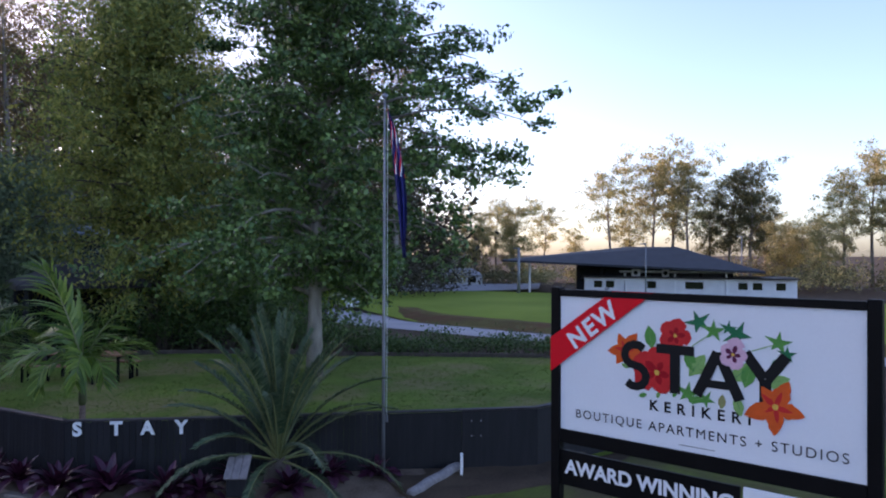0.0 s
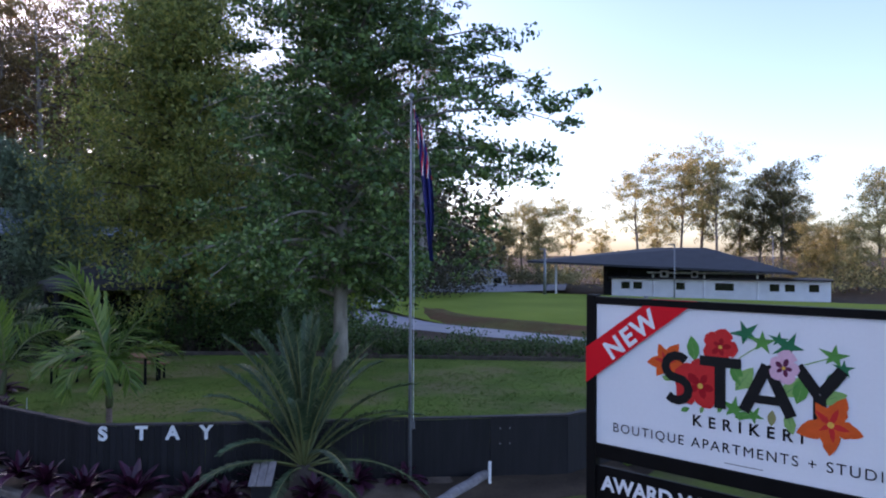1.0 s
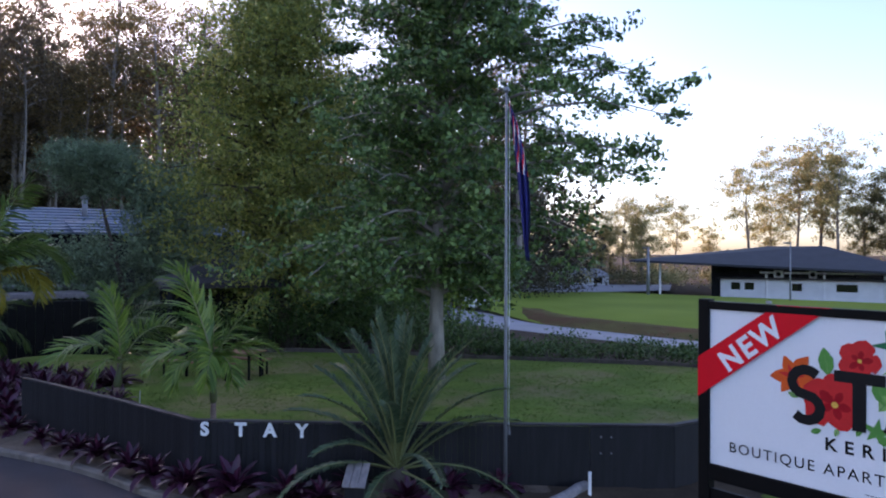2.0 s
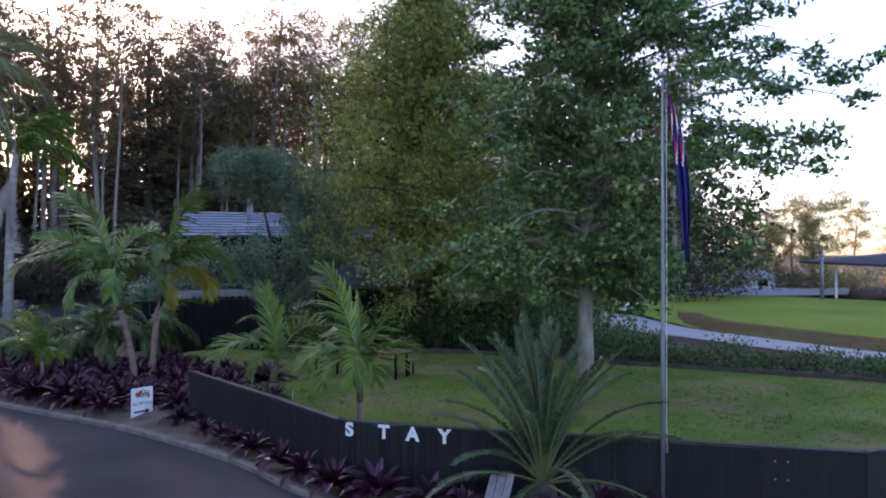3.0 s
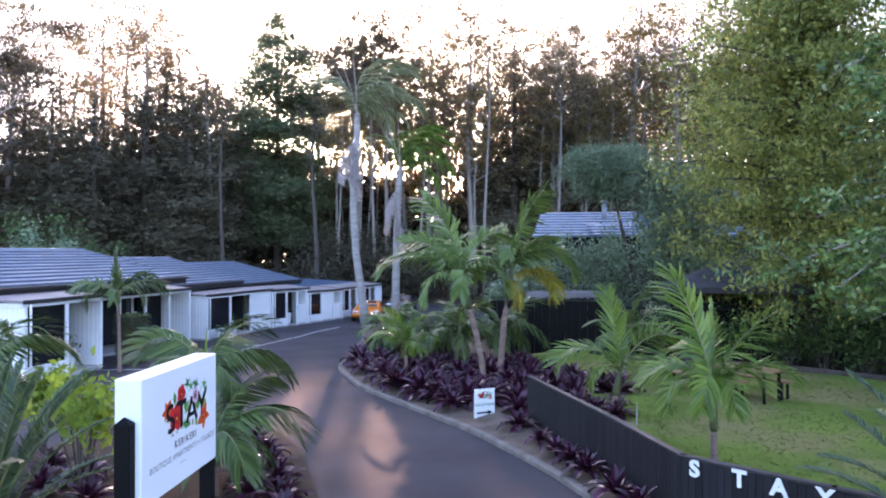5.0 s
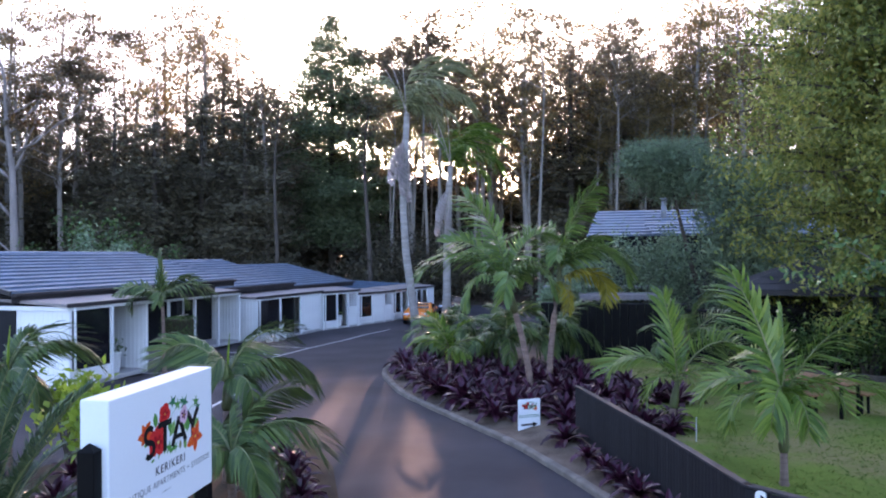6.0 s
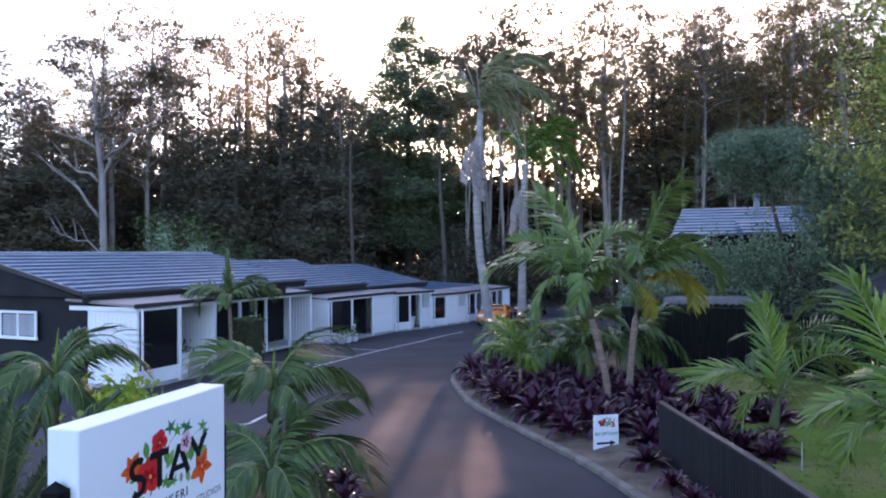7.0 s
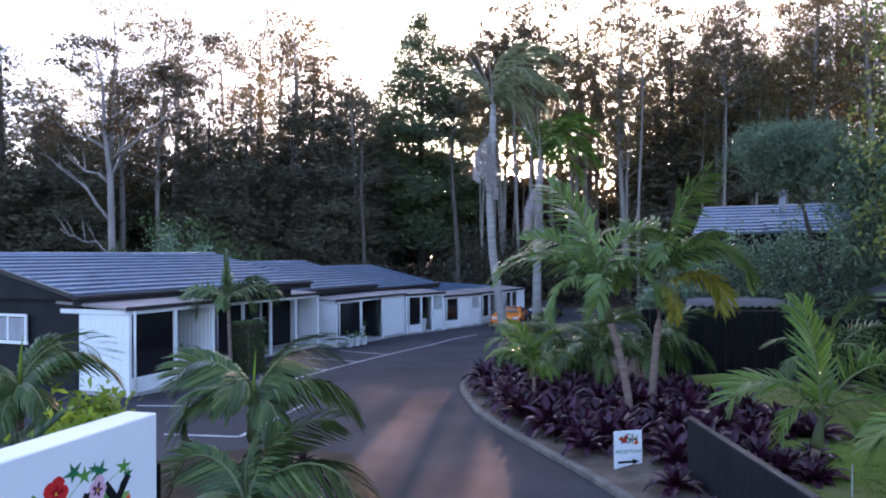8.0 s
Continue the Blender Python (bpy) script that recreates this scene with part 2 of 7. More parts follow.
class Mesh:
    """Collects vertices and faces; every shape is given in the thing's own metres."""

    def __init__(self):
        self.v, self.f = [], []

    def add(self, vs, fs):
        k = len(self.v)
        self.v += [tuple(p) for p in vs]
        self.f += [tuple(i + k for i in f) for f in fs]
        return self

    def box(self, c, s, rz=0.0, bevel=0.0, rx=0.0):
        x, y, z = (d / 2 for d in s)
        b = min(bevel, x * 0.8, y * 0.8, z * 0.8)
        m = pose(*c, rx, 0, rz)
        if b <= 0:
            vs = [(i, j, k) for k in (-z, z) for i, j in ((-x, -y), (x, -y), (x, y), (-x, y))]
            fs = [(3, 2, 1, 0), (4, 5, 6, 7), (0, 1, 5, 4), (1, 2, 6, 5), (2, 3, 7, 6), (3, 0, 4, 7)]
        else:
            def ring(h, r):
                return [(-x + r, -y + b, h), (-x + b, -y + r, h), (x - b, -y + r, h), (x - r, -y + b, h),
                        (x - r, y - b, h), (x - b, y - r, h), (-x + b, y - r, h), (-x + r, y - b, h)]
            vs = ring(-z, b * 0.999) + ring(-z + b, 0) + ring(z - b, 0) + ring(z, b * 0.999)
            fs = [tuple(range(7, -1, -1)), tuple(range(24, 32))]
            for k in range(3):
                fs += [(k * 8 + i, k * 8 + (i + 1) % 8, k * 8 + 8 + (i + 1) % 8, k * 8 + 8 + i) for i in range(8)]
        return self.add([m @ Vector(p) for p in vs], fs)

    def tube(self, pts, radii, n=8, cap=True):
        pts = [Vector(p) for p in pts]
        vs = []
        for i, p in enumerate(pts):
            d = (pts[min(i + 1, len(pts) - 1)] - pts[max(i - 1, 0)]).normalized()
            u = d.orthogonal().normalized() if abs(d.z) > 0.99 else d.cross(Vector((0, 0, 1))).normalized()
            w = d.cross(u)
            r = radii[i] if isinstance(radii, (list, tuple)) else radii
            vs += [p + (u * math.cos(a) + w * math.sin(a)) * r for a in (2 * math.pi * k / n for k in range(n))]
        fs = []
        for i in range(len(pts) - 1):
            fs += [(i * n + k, i * n + (k + 1) % n, (i + 1) * n + (k + 1) % n, (i + 1) * n + k) for k in range(n)]
        if cap:
            fs += [tuple(range(n - 1, -1, -1)), tuple(range((len(pts) - 1) * n, len(pts) * n))]
        return self.add(vs, fs)

    def out(self, name, material, parent=None, label="", smooth=False):
        return link_mesh(name, self.v, self.f, material, parent, label, smooth)


def smooth01(a, b, v):
    s = min(max((v - a) / (b - a), 0.0), 1.0)
    return s * s * (3 - 2 * s)


def ground_z(x, y):
    """The site falls gently away to the north and to the east."""
    s = min(max((y - 19) / 17, 0.0), 1.0)
    return min(-0.65 * s, -0.85 * smooth01(19, 40, x))


def catmull(pts, n=6):
    """A smooth line through the points."""
    p = [Vector((*q, 0)) if len(q) == 2 else Vector(q) for q in pts]
    p = [p[0] * 2 - p[1]] + p + [p[-1] * 2 - p[-2]]
    res = []
    for i in range(1, len(p) - 2):
        for k in range(n):
            t = k / n
            a, b, c, d = p[i - 1:i + 3]
            res.append(0.5 * (2 * b + (c - a) * t + (2 * a - 5 * b + 4 * c - d) * t * t + (3 * b - a - 3 * c + d) * t ** 3))
    return res + [p[-2]]


# leaves as numpy arrays: diamonds folded along the midrib
def leaf_mesh(name, centres, size, material, parent, rng, flat=0.35, label="", aspect=0.55, down=0.0, axis=None, face=1.1, fine=0):
    """Small folded leaves round the given places; flat: how level they lie, down: how far they hang; fine: twice the number of smaller, three-cornered leaves."""
    c = np.asarray(centres)
    if fine:
        c = np.repeat(c, 2, axis=0) + rng.normal(size=(2 * len(c), 3)) * size * 0.45
        size *= 0.62
    n = len(c)
    d = rng.normal(size=(n, 3))
    d[:, 2] = d[:, 2] * (1 - flat) - down
    d /= np.linalg.norm(d, axis=1)[:, None] + 1e-9
    up = rng.normal(size=(n, 3)) * 0.6
    up[:, 2] += 0.7 if axis is not None else 1.0
    if axis is not None:
        o = c - np.asarray(axis)
        o[:, 2] *= 0.35
        up += o / (np.linalg.norm(o, axis=1)[:, None] + 1e-6) * face
    s = np.cross(d, up)
    s /= np.linalg.norm(s, axis=1)[:, None] + 1e-9
    nrm = np.cross(s, d)
    ln = size * rng.uniform(0.65, 1.3, n)[:, None]
    w = ln * aspect * 0.5
    base, tip = c - d * ln * 0.5, c + d * ln * 0.5
    mid = c + nrm * ln * 0.08
    k = 3 if fine else 4
    v = (np.stack([base + s * w * 1.1, tip, base - s * w * 1.1], 1) if fine else np.stack([base, mid + s * w, tip, mid - s * w], 1)).reshape(-1, 3)
    me = bpy.data.meshes.new(name)
    me.vertices.add(k * n)
    me.vertices.foreach_set("co", v.astype(np.float32).ravel())
    me.loops.add(k * n)
    me.loops.foreach_set("vertex_index", np.arange(k * n, dtype=np.int32))
    me.polygons.add(n)
    me.polygons.foreach_set("loop_start", np.arange(0, k * n, k, dtype=np.int32))
    me.materials.append(material)
    me.update(calc_edges=True)
    me.validate()
    ob = new(name, me)
    ob.parent = parent
    if label:
        ob["label"] = label
    return ob


# ---- ground ----
def sheet(name, rows, material, label, category, thick=0.0, kind="structure"):
    """A surface through rows of points; thick gives it a skirt downwards."""
    mb = Mesh()
    n = len(rows[0])
    mb.v = [tuple(p) for r in rows for p in r]
    mb.f = [(i * n + k, i * n + k + 1, (i + 1) * n + k + 1, (i + 1) * n + k) for i in range(len(rows) - 1) for k in range(n - 1)]
    if thick:
        rim = [k for k in range(n)] + [i * n + n - 1 for i in range(1, len(rows))] + \
              [(len(rows) - 1) * n + k for k in range(n - 2, -1, -1)] + [i * n for i in range(len(rows) - 2, 0, -1)]
        base = len(mb.v)
        mb.v += [(mb.v[i][0], mb.v[i][1], mb.v[i][2] - thick) for i in rim]
        m = len(rim)
        mb.f += [(rim[i], base + i, base + (i + 1) % m, rim[(i + 1) % m]) for i in range(m)]
    ob = mb.out(name, material, smooth=False)
    return tagged(ob, label, category, kind=kind)


xs = [-2500, -900, -300, -120] + list(range(-60, 142, 3)) + [200, 400, 1000, 2500]
ys = [-2500, -900, -300, -100] + list(range(-45, 135, 3)) + [200, 400, 1000, 2500]
sheet("ground", [[(x, y, ground_z(x, y) - 0.03) for x in xs] for y in ys], M_EARTH,
      "dark leaf-littered earth around the drive and under the trees", "ground")

# right-hand edge of the drive, by distance along y
KERB = catmull([(7.2, 0.9), (5.4, 2.2), (4.2, 4.4), (3.72, 6.5), (3.68, 7.5), (3.52, 9.06), (3.0, 11.3), (2.67, 12.5), (1.9, 14.45),
                (0.8, 17.4), (0.5, 18.9), (0.26, 21.2), (0.34, 22.8), (0.75, 24.8), (1.2, 28.6), (1.75, 32.7), (2.3, 38.0), (4.5, 40.5)], 8)


def kerb_x(y):
    return float(np.interp(y, [p.y for p in KERB], [p.x for p in KERB]))


rows = []
for y in list(np.arange(-40, 0.9, 2.0)) + list(np.arange(1, 39, 1.0)) + list(np.arange(39, 60, 2.0)):
    xr = kerb_x(y) if y > 0.9 else 7.2 + (0.9 - y) * 0.4
    if y > 38:
        xr = 14
    rows.append([(x, y, ground_z(x, y)) for x in np.linspace(-32, xr, 22)])
sheet("driveway", rows, M_ASPHALT, "dark worn asphalt driveway curving past the motel units", "driveway")


def kerb_line(name, pts, w, h, material, label, category):
    """A raised edge of stones along a line, with joints; pts lie on its outer foot."""
    base = thing(name, label, category, kind="structure")
    length, run = 0.9, []
    acc, last = 0.0, pts[0]
    run = [pts[0]]
    for p in pts[1:]:
        acc += (p - last).length
        last = p
        if acc >= length:
            run.append(p)
            acc = 0.0
    for a, b in zip(run, run[1:]):
        d = (b - a)
        mid = (a + b) / 2
        n = Vector((d.y, -d.x, 0)).normalized()
        z = ground_z(mid.x, mid.y)
        c = mid + n * w / 2
        Mesh().box((c.x, c.y, z + h / 2 - 0.05), (d.length - 0.012, w, h + 0.1), math.degrees(math.atan2(d.y, d.x)), 0.02).out("kerb_stone", material, base)
    return base


kerb_line("kerb", KERB, 0.16, 0.10, M_CONCRETE, "low pale concrete kerb along the curved drive", "kerb")

# planted bed between kerb and fence
FENCE = [(4.08, 12.4), (4.27, 8.6), (4.30, 6.25), (5.35, 4.75), (7.25, 2.3), (8.85, 0.25), (9.7, -0.05), (13.5, -1.8)]
rows = []
for i, p in enumerate(KERB):
    d = (KERB[min(i + 1, len(KERB) - 1)] - KERB[max(i - 1, 0)]).normalized()
    n = Vector((d.y, -d.x, 0))
    wide = 1.9 if p.y < 6 else (1.6 if p.y < 12.5 else 1.6 + min(4.4, (p.y - 12.5) * 1.2))
    row = []
    for k in range(7):
        q = p + n * (0.15 + wide * k / 6)
        row.append((q.x, q.y, ground_z(q.x, q.y) + 0.07 + 0.13 * smooth01(0, 1, k / 3) + 0.02 * noise.noise(q * 2)))
    rows.append(row)
sheet("garden_bed", rows, M_GRAVEL, "narrow bed of pale gravel and mulch inside the kerb", "garden bed")

LAWN_Z = 0.25
lawn_edge = [(4.2, 12.2), (4.37, 8.6), (4.42, 6.3), (5.45, 4.85), (7.35, 2.4), (8.95, 0.35), (9.8, 0.05), (20.5, -5.0), (21, 0), (19.9, 4.3), (17.9, 8.5),
             (16.9, 10.6), (15.9, 13.4), (13.7, 16.5), (10.6, 18.4), (9.0, 21.5), (7.0, 21.5), (6.2, 18.5), (5.6, 15.0)]
mb = Mesh()
cx, cy = 11.0, 9.0
ring = [Vector((*p, 0)) for p in lawn_edge]
fine = catmull(lawn_edge + [lawn_edge[0]], 3)[:-1]
steps = 14
for k in range(steps + 1):
    s = k / steps
    for p in fine:
        x, y = cx + (p.x - cx) * s, cy + (p.y - cy) * s
        mb.v.append((x, y, LAWN_Z + 0.03 * noise.noise(Vector((x * 0.4, y * 0.4, 0)))))
nf = len(fine)
for k in range(steps):
    for i in range(nf):
        mb.f.append((k * nf + i, k * nf + (i + 1) % nf, (k + 1) * nf + (i + 1) % nf, (k + 1) * nf + i))
kk = len(mb.v)
mb.v += [(p.x, p.y, -0.4) for p in fine]
mb.f += [(steps * nf + i, kk + i, kk + (i + 1) % nf, steps * nf + (i + 1) % nf) for i in range(nf)]
lawn = tagged(mb.out("lawn", M_LAWN), "mown green lawn with worn brown patches behind the fence", "lawn", kind="structure")

# standing blades over the mown turf
gl = np.random.default_rng(61)
poly = [(p.x, p.y) for p in fine]
spots_ = []
while len(spots_) < 42000:
    x, y = 4.2 + 16.5 * gl.uniform(), -4.5 + 25.5 * gl.uniform()
    inside = False
    for (ax, ay), (bx, by) in zip(poly, poly[1:] + poly[:1]):
        if (ay > y) != (by > y) and x < (bx - ax) * (y - ay) / (by - ay) + ax:
            inside = not inside
    if inside and gl.uniform() < 0.35 + 1.3 * max(0.0, noise.noise(Vector((x * 0.5, y * 0.5, 3))) + 0.25):
        for k in range(3):
            spots_.append((x + gl.normal() * 0.04, y + gl.normal() * 0.04, LAWN_Z + 0.03 * noise.noise(Vector((x * 0.4, y * 0.4, 0))) + 0.018))
ob = leaf_mesh("lawn_grass", np.array(spots_), 0.075, L_GRASSBLADE, None, gl, flat=0.6, aspect=0.16, down=-0.5)
tagged(ob, "short blades of mown grass on the lawn", "grass", kind="stuff")

# verge of grass under the roadside sign
sheet("grass_verge", [[(x, y, 0.12 + 0.02 * noise.noise(Vector((x, y, 0)))) for x in np.linspace(2.5 + 2.05 * smooth01(-1.6, 0.4, y), 9.0 if y > -1 else 14, 14)] for y in np.linspace(-14, 0.6, 22)],
      M_VERGE, "rough strip of mown grass under the roadside sign", "grass", thick=0.3)

# bark mulch along the foot of the fence
rows = []
for i in range(13):
    p = Vector((6.75, 1.75, 0)).lerp(Vector((9.75, -0.45, 0)), i / 12)
    rows.append([(p.x - 0.62 * k * 0.28 + 0.05 * math.sin(i * 1.7 + k), p.y - 0.78 * k * 0.28, 0.165 + 0.03 * noise.noise(Vector((p.x * 3, k, 0))) - 0.01 * k) for k in range(-2, 4)])
sheet("mulch_strip", rows, M_EARTH, "dark bark mulch along the foot of the fence", "mulch", thick=0.25)

# lane and field beyond the lawn
lane = catmull([(60, 48), (46, 33), (36.5, 23.6), (33.2, 15), (31.5, 8.5), (30.5, 0), (30, -20)], 6)
rows = []
for i, p in enumerate(lane):
    d = (lane[min(i + 1, len(lane) - 1)] - lane[max(i - 1, 0)]).normalized()
    n = Vector((d.y, -d.x, 0))
    rows.append([(*(p + n * s).xy, ground_z(*(p + n * s).xy) + 0.02) for s in (2.6, 0.9, -0.9, -2.6)])
sheet("lane", rows, M_ROAD, "pale concrete lane behind the lawn", "lane")
rows = []
for i, p in enumerate(lane):
    d = (lane[min(i + 1, len(lane) - 1)] - lane[max(i - 1, 0)]).normalized()
    n = Vector((d.y, -d.x, 0))
    rows.append([(*(p - n * v).xy, ground_z(*(p - n * v).xy) + 0.03 + 0.42 * smooth01(2.6, 4.4, v) + 0.05 * noise.noise((p - n * v) * 0.9)) for v in (2.65, 3.1, 3.6, 4.2, 4.8, 5.4)])
sheet("lane_bank", rows, M_BANK, "low bank of dry grass and red earth beside the lane", "bank")
rows = [[(x, y, ground_z(x, y) + 0.05 + 0.45 * smooth01(38, 46, x)) for x in np.linspace(37.5 + max(0, (y - 20)) * 0.62, 68, 14)] for y in np.linspace(-25, 70, 20)]
sheet("sports_field", rows, M_FIELD, "bright mown playing field across the lane", "field")
near, far = catmull([(56.5, 48), (60.5, 38), (66.5, 30.3), (74, 25.5)], 6), catmull([(70, 57), (74.5, 47), (80, 40), (89, 31)], 6)
rows = [[(a.x + (b.x - a.x) * u, a.y + (b.y - a.y) * u, ground_z(a.x, a.y) + 0.56) for u in (0, 0.5, 1)] for a, b in zip(near, far)]
sheet("car_park", rows, M_ROAD, "pale concrete parking apron beyond the playing field", "car park")


# ---- fence ----
def fence(pts, top, base_z):
    f = thing("fence", "low black-stained fence of upright boards with a flat cap", "fence", kind="")
    proto = None
    run = [Vector((*p, 0)) for p in pts]
    for a, b in zip(run, run[1:]):
        d = b - a
        ang = math.degrees(math.atan2(d.y, d.x))
        wide = 0.095 if a.x < 7.2 else 1.2
        n = max(1, round(d.length / wide))
        for k in range(n):
            c = a + d * ((k + 0.5) / n)
            if wide > 1:
                ob = Mesh().box((0, 0, 0), (d.length / n - 0.004, 0.02, top - base_z), 0, 0.003).out("panel", M_BLACKWOOD, f, "plain black fence panel")
            elif proto is None:
                proto = Mesh().box((0, 0, 0), (0.092, 0.02, top - base_z), 0, 0.003).out("board", M_BLACKWOOD, f)
                ob = proto
            else:
                ob = new("board", proto.data)
                ob.parent = f
            ob.matrix_basis = pose(c.x, c.y, (top + base_z) / 2 - 0.02 + 0.004 * ((k * 7) % 3), 0, 0, ang)
        nrm = Vector((-d.y, d.x, 0)).normalized()
        m = (a + b) / 2 + nrm * 0.03
        Mesh().box((m.x, m.y, top + 0.005), (d.length + 0.06, 0.11, 0.03), ang, 0.006).out("cap_rail", M_CAP, f, "flat black cap rail with sky light in its colour")
        for z in (base_z + 0.2, top - 0.18):
            m2 = (a + b) / 2 + nrm * 0.045
            Mesh().box((m2.x, m2.y, z), (d.length, 0.045, 0.09), ang, 0.004).out("rail", M_BLACKWOOD, f)
        np_ = max(1, round(d.length / 1.8))
        for k in range(np_ + 1):
            c = a + d * (k / np_) + nrm * 0.11
            Mesh().box((c.x, c.y, (top + base_z) / 2 - 0.05), (0.09, 0.09, top - base_z + 0.1), ang, 0.006).out("post", M_BLACKWOOD, f)
    return f


fence(FENCE, 1.13, 0.10)


def text_mesh(name, s, size, depth, material, parent, m, label="", spacing=1.0, bold=0.0):
    """Lettering as a flat raised mesh, centred at the pose m."""
    cu = bpy.data.curves.new(name, "FONT")
    cu.body, cu.size, cu.extrude, cu.align_x, cu.align_y, cu.space_character, cu.offset = s, size, depth, "CENTER", "CENTER", spacing, bold
    tmp = bpy.data.objects.new("tmp", cu)
    me = bpy.data.meshes.new_from_object(tmp)
    bpy.data.objects.remove(tmp)
    # every letter becomes a mesh of its own
    root = list(range(len(me.vertices)))

    def top_of(k):
        while root[k] != k:
            root[k] = root[root[k]]
            k = root[k]
        return k
    for p in me.polygons:
        a = top_of(p.vertices[0])
        for v in p.vertices[1:]:
            root[top_of(v)] = a
    glyphs = {}
    for p in me.polygons:
        glyphs.setdefault(top_of(p.vertices[0]), []).append(tuple(p.vertices))
    co = [tuple(v.co) for v in me.vertices]
    ob = None
    for key in sorted(glyphs, key=lambda k: co[k][0]):
        used_v = sorted({v for f in glyphs[key] for v in f})
        at = {v: q for q, v in enumerate(used_v)}
        ob = link_mesh(name, [co[v] for v in used_v], [tuple(at[v] for v in f) for f in glyphs[key]], material, parent, label)
        ob.matrix_basis = m
    bpy.data.meshes.remove(me)
    return ob


# white letters fixed to the fence
a, b = Vector((4.30, 6.25, 0)), Vector((5.35, 4.75, 0))
d = (b - a).normalized()
for s, k in (("S", 0.19), ("T", 0.77), ("A", 1.24), ("Y", 1.75)):
    p = a + d * k + Vector((d.y, -d.x, 0)) * 0.025
    t = thing("fence_letter", "white cut-out capital letter fixed to the black fence", "letter", pose(p.x, p.y, 1.0, 90, 0, math.degrees(math.atan2(d.y, d.x))), "letters on the fence")
    text_mesh("letter", s, 0.29, 0.008, M_WHITE, t, pose(0, 0, 0), bold=0.011)


# ---- flagpole ----
def flagpole(x, y):
    t = thing("flagpole", "slim galvanised steel flagpole in front of the black fence", "flagpole", pose(x, y, 0.15))
    Mesh().tube([(0, 0, 0), (0, 0, 2.0), (0, 0, 4.2), (0, 0, 6.08)], [0.030, 0.027, 0.022, 0.016], 12).out("pole", M_STEEL, t, smooth=True)
    mb = Mesh().tube([(0, 0, 6.08), (0, 0, 6.10), (0, 0, 6.13), (0, 0, 6.16), (0, 0, 6.18)], [0.02, 0.04, 0.05, 0.04, 0.01], 12)
    mb.out("finial", M_STEEL, t, "rounded steel cap", smooth=True)
    Mesh().tube([(0.045, -0.03, 0.9), (0.05, -0.03, 3.0), (0.04, -0.03, 6.0)], 0.004, 5).out("halyard", M_WHITE, t, "thin white rope")
    Mesh().box((0.045, -0.03, 0.95), (0.02, 0.05, 0.12), 0, 0.005).out("cleat", M_STEEL, t)
    return t


flagpole(7.005, 2.145)


def flag(x, y, z_top, length):
    """A flag hanging slack in folds from its pole."""
    t = thing("flag", "slack navy flag with red and white quarter hanging from its pole", "flag", pose(x, y, z_top))
    nu, nv = 26, 30

    def at(u, v):
        wide = 0.07 + 0.11 * math.sin(math.pi * min(1, v * 1.15)) ** 0.7
        fold = math.sin(u * 15 + v * 2.0) * 0.055 * (0.4 + v)
        px = 0.04 + u * wide + 0.26 * v
        return (px * 0.48 + fold * 0.87, -px * 0.87 + fold * 0.48, -length * v - 0.16 * u * (1 - v))
    for name, m, u0, u1, v0, v1, off, lab in (("cloth", M_NAVY, 0, 1, 0, 1, 0, "navy blue cloth"),):
        mb = Mesh()
        mb.v = [at(u0 + (u1 - u0) * i / nu, v0 + (v1 - v0) * j / nv) for j in range(nv + 1) for i in range(nu + 1)]
        mb.f = [(j * (nu + 1) + i, j * (nu + 1) + i + 1, (j + 1) * (nu + 1) + i + 1, (j + 1) * (nu + 1) + i) for j in range(nv) for i in range(nu)]
        ob = mb.out(name, m, t, lab, smooth=True)
        ob.data.materials.append(M_RED)
        ob.data.materials.append(M_WHITE)
        for k, p in enumerate(ob.data.polygons):
            i, j = k % nu, k // nu
            if j < nv * 0.42:
                w = (i * 0.6 + j * 1.1) % 7
                p.material_index = 1 if w < 1.6 else (2 if w < 2.9 else 0)
        so = ob.modifiers.new("thick", "SOLIDIFY")
        so.thickness = 0.003
    return t


flag(7.005, 2.145, 6.08, 2.4)


# ---- signs ----
def flower(parent, m, r, n, material, centre, label, z=0.0, seed=0, point=False, inner=None):
    """A flat printed blossom: ruffled or pointed petals, darker towards the throat, round a centre."""
    rng = random.Random(seed)
    ob = None
    for layer, (k1, mt) in enumerate(((1.0, material), (0.55, inner or centre))):
        mb = Mesh()
        for k in range(n):
            a = 2 * math.pi * k / n + rng.uniform(-0.18, 0.18)
            L = r * k1 * rng.uniform(0.72 if point else 0.85, 1.14)
            w = L * (0.58 if point else 0.95) * (0.55 if layer else 1.0)
            pts = [(0, 0)]
            for q in range(1, 8):
                x = q / 8
                y = 0.5 * w * (math.sin(math.pi * x ** (0.8 if point else 1.3)) ** (0.9 if point else 0.6))
                pts.append((x * L, y * rng.uniform(0.9, 1.08)))
            pts = pts + [(L, 0)] + [(x, -y * rng.uniform(0.88, 1.08)) for x, y in reversed(pts[1:])]
            ca, sa = math.cos(a), math.sin(a)
            mb.add([(x * ca - y * sa, x * sa + y * ca, z + k * 0.00004 + layer * 0.0004) for x, y in pts], [tuple(range(len(pts)))])
        if layer == 0:
            ob = mb.out("printed_flower", mt, parent, label)
            ob.matrix_basis = m
        else:
            mb.out("petal_shading", mt, ob)
    c = Mesh()
    c.add([(r * 0.11 * math.cos(i), r * 0.11 * math.sin(i), z + 0.0009) for i in (2 * math.pi * j / 8 for j in range(8))], [tuple(range(8))])
    c.out("flower_centre", I_YELLOW, ob)
    return ob


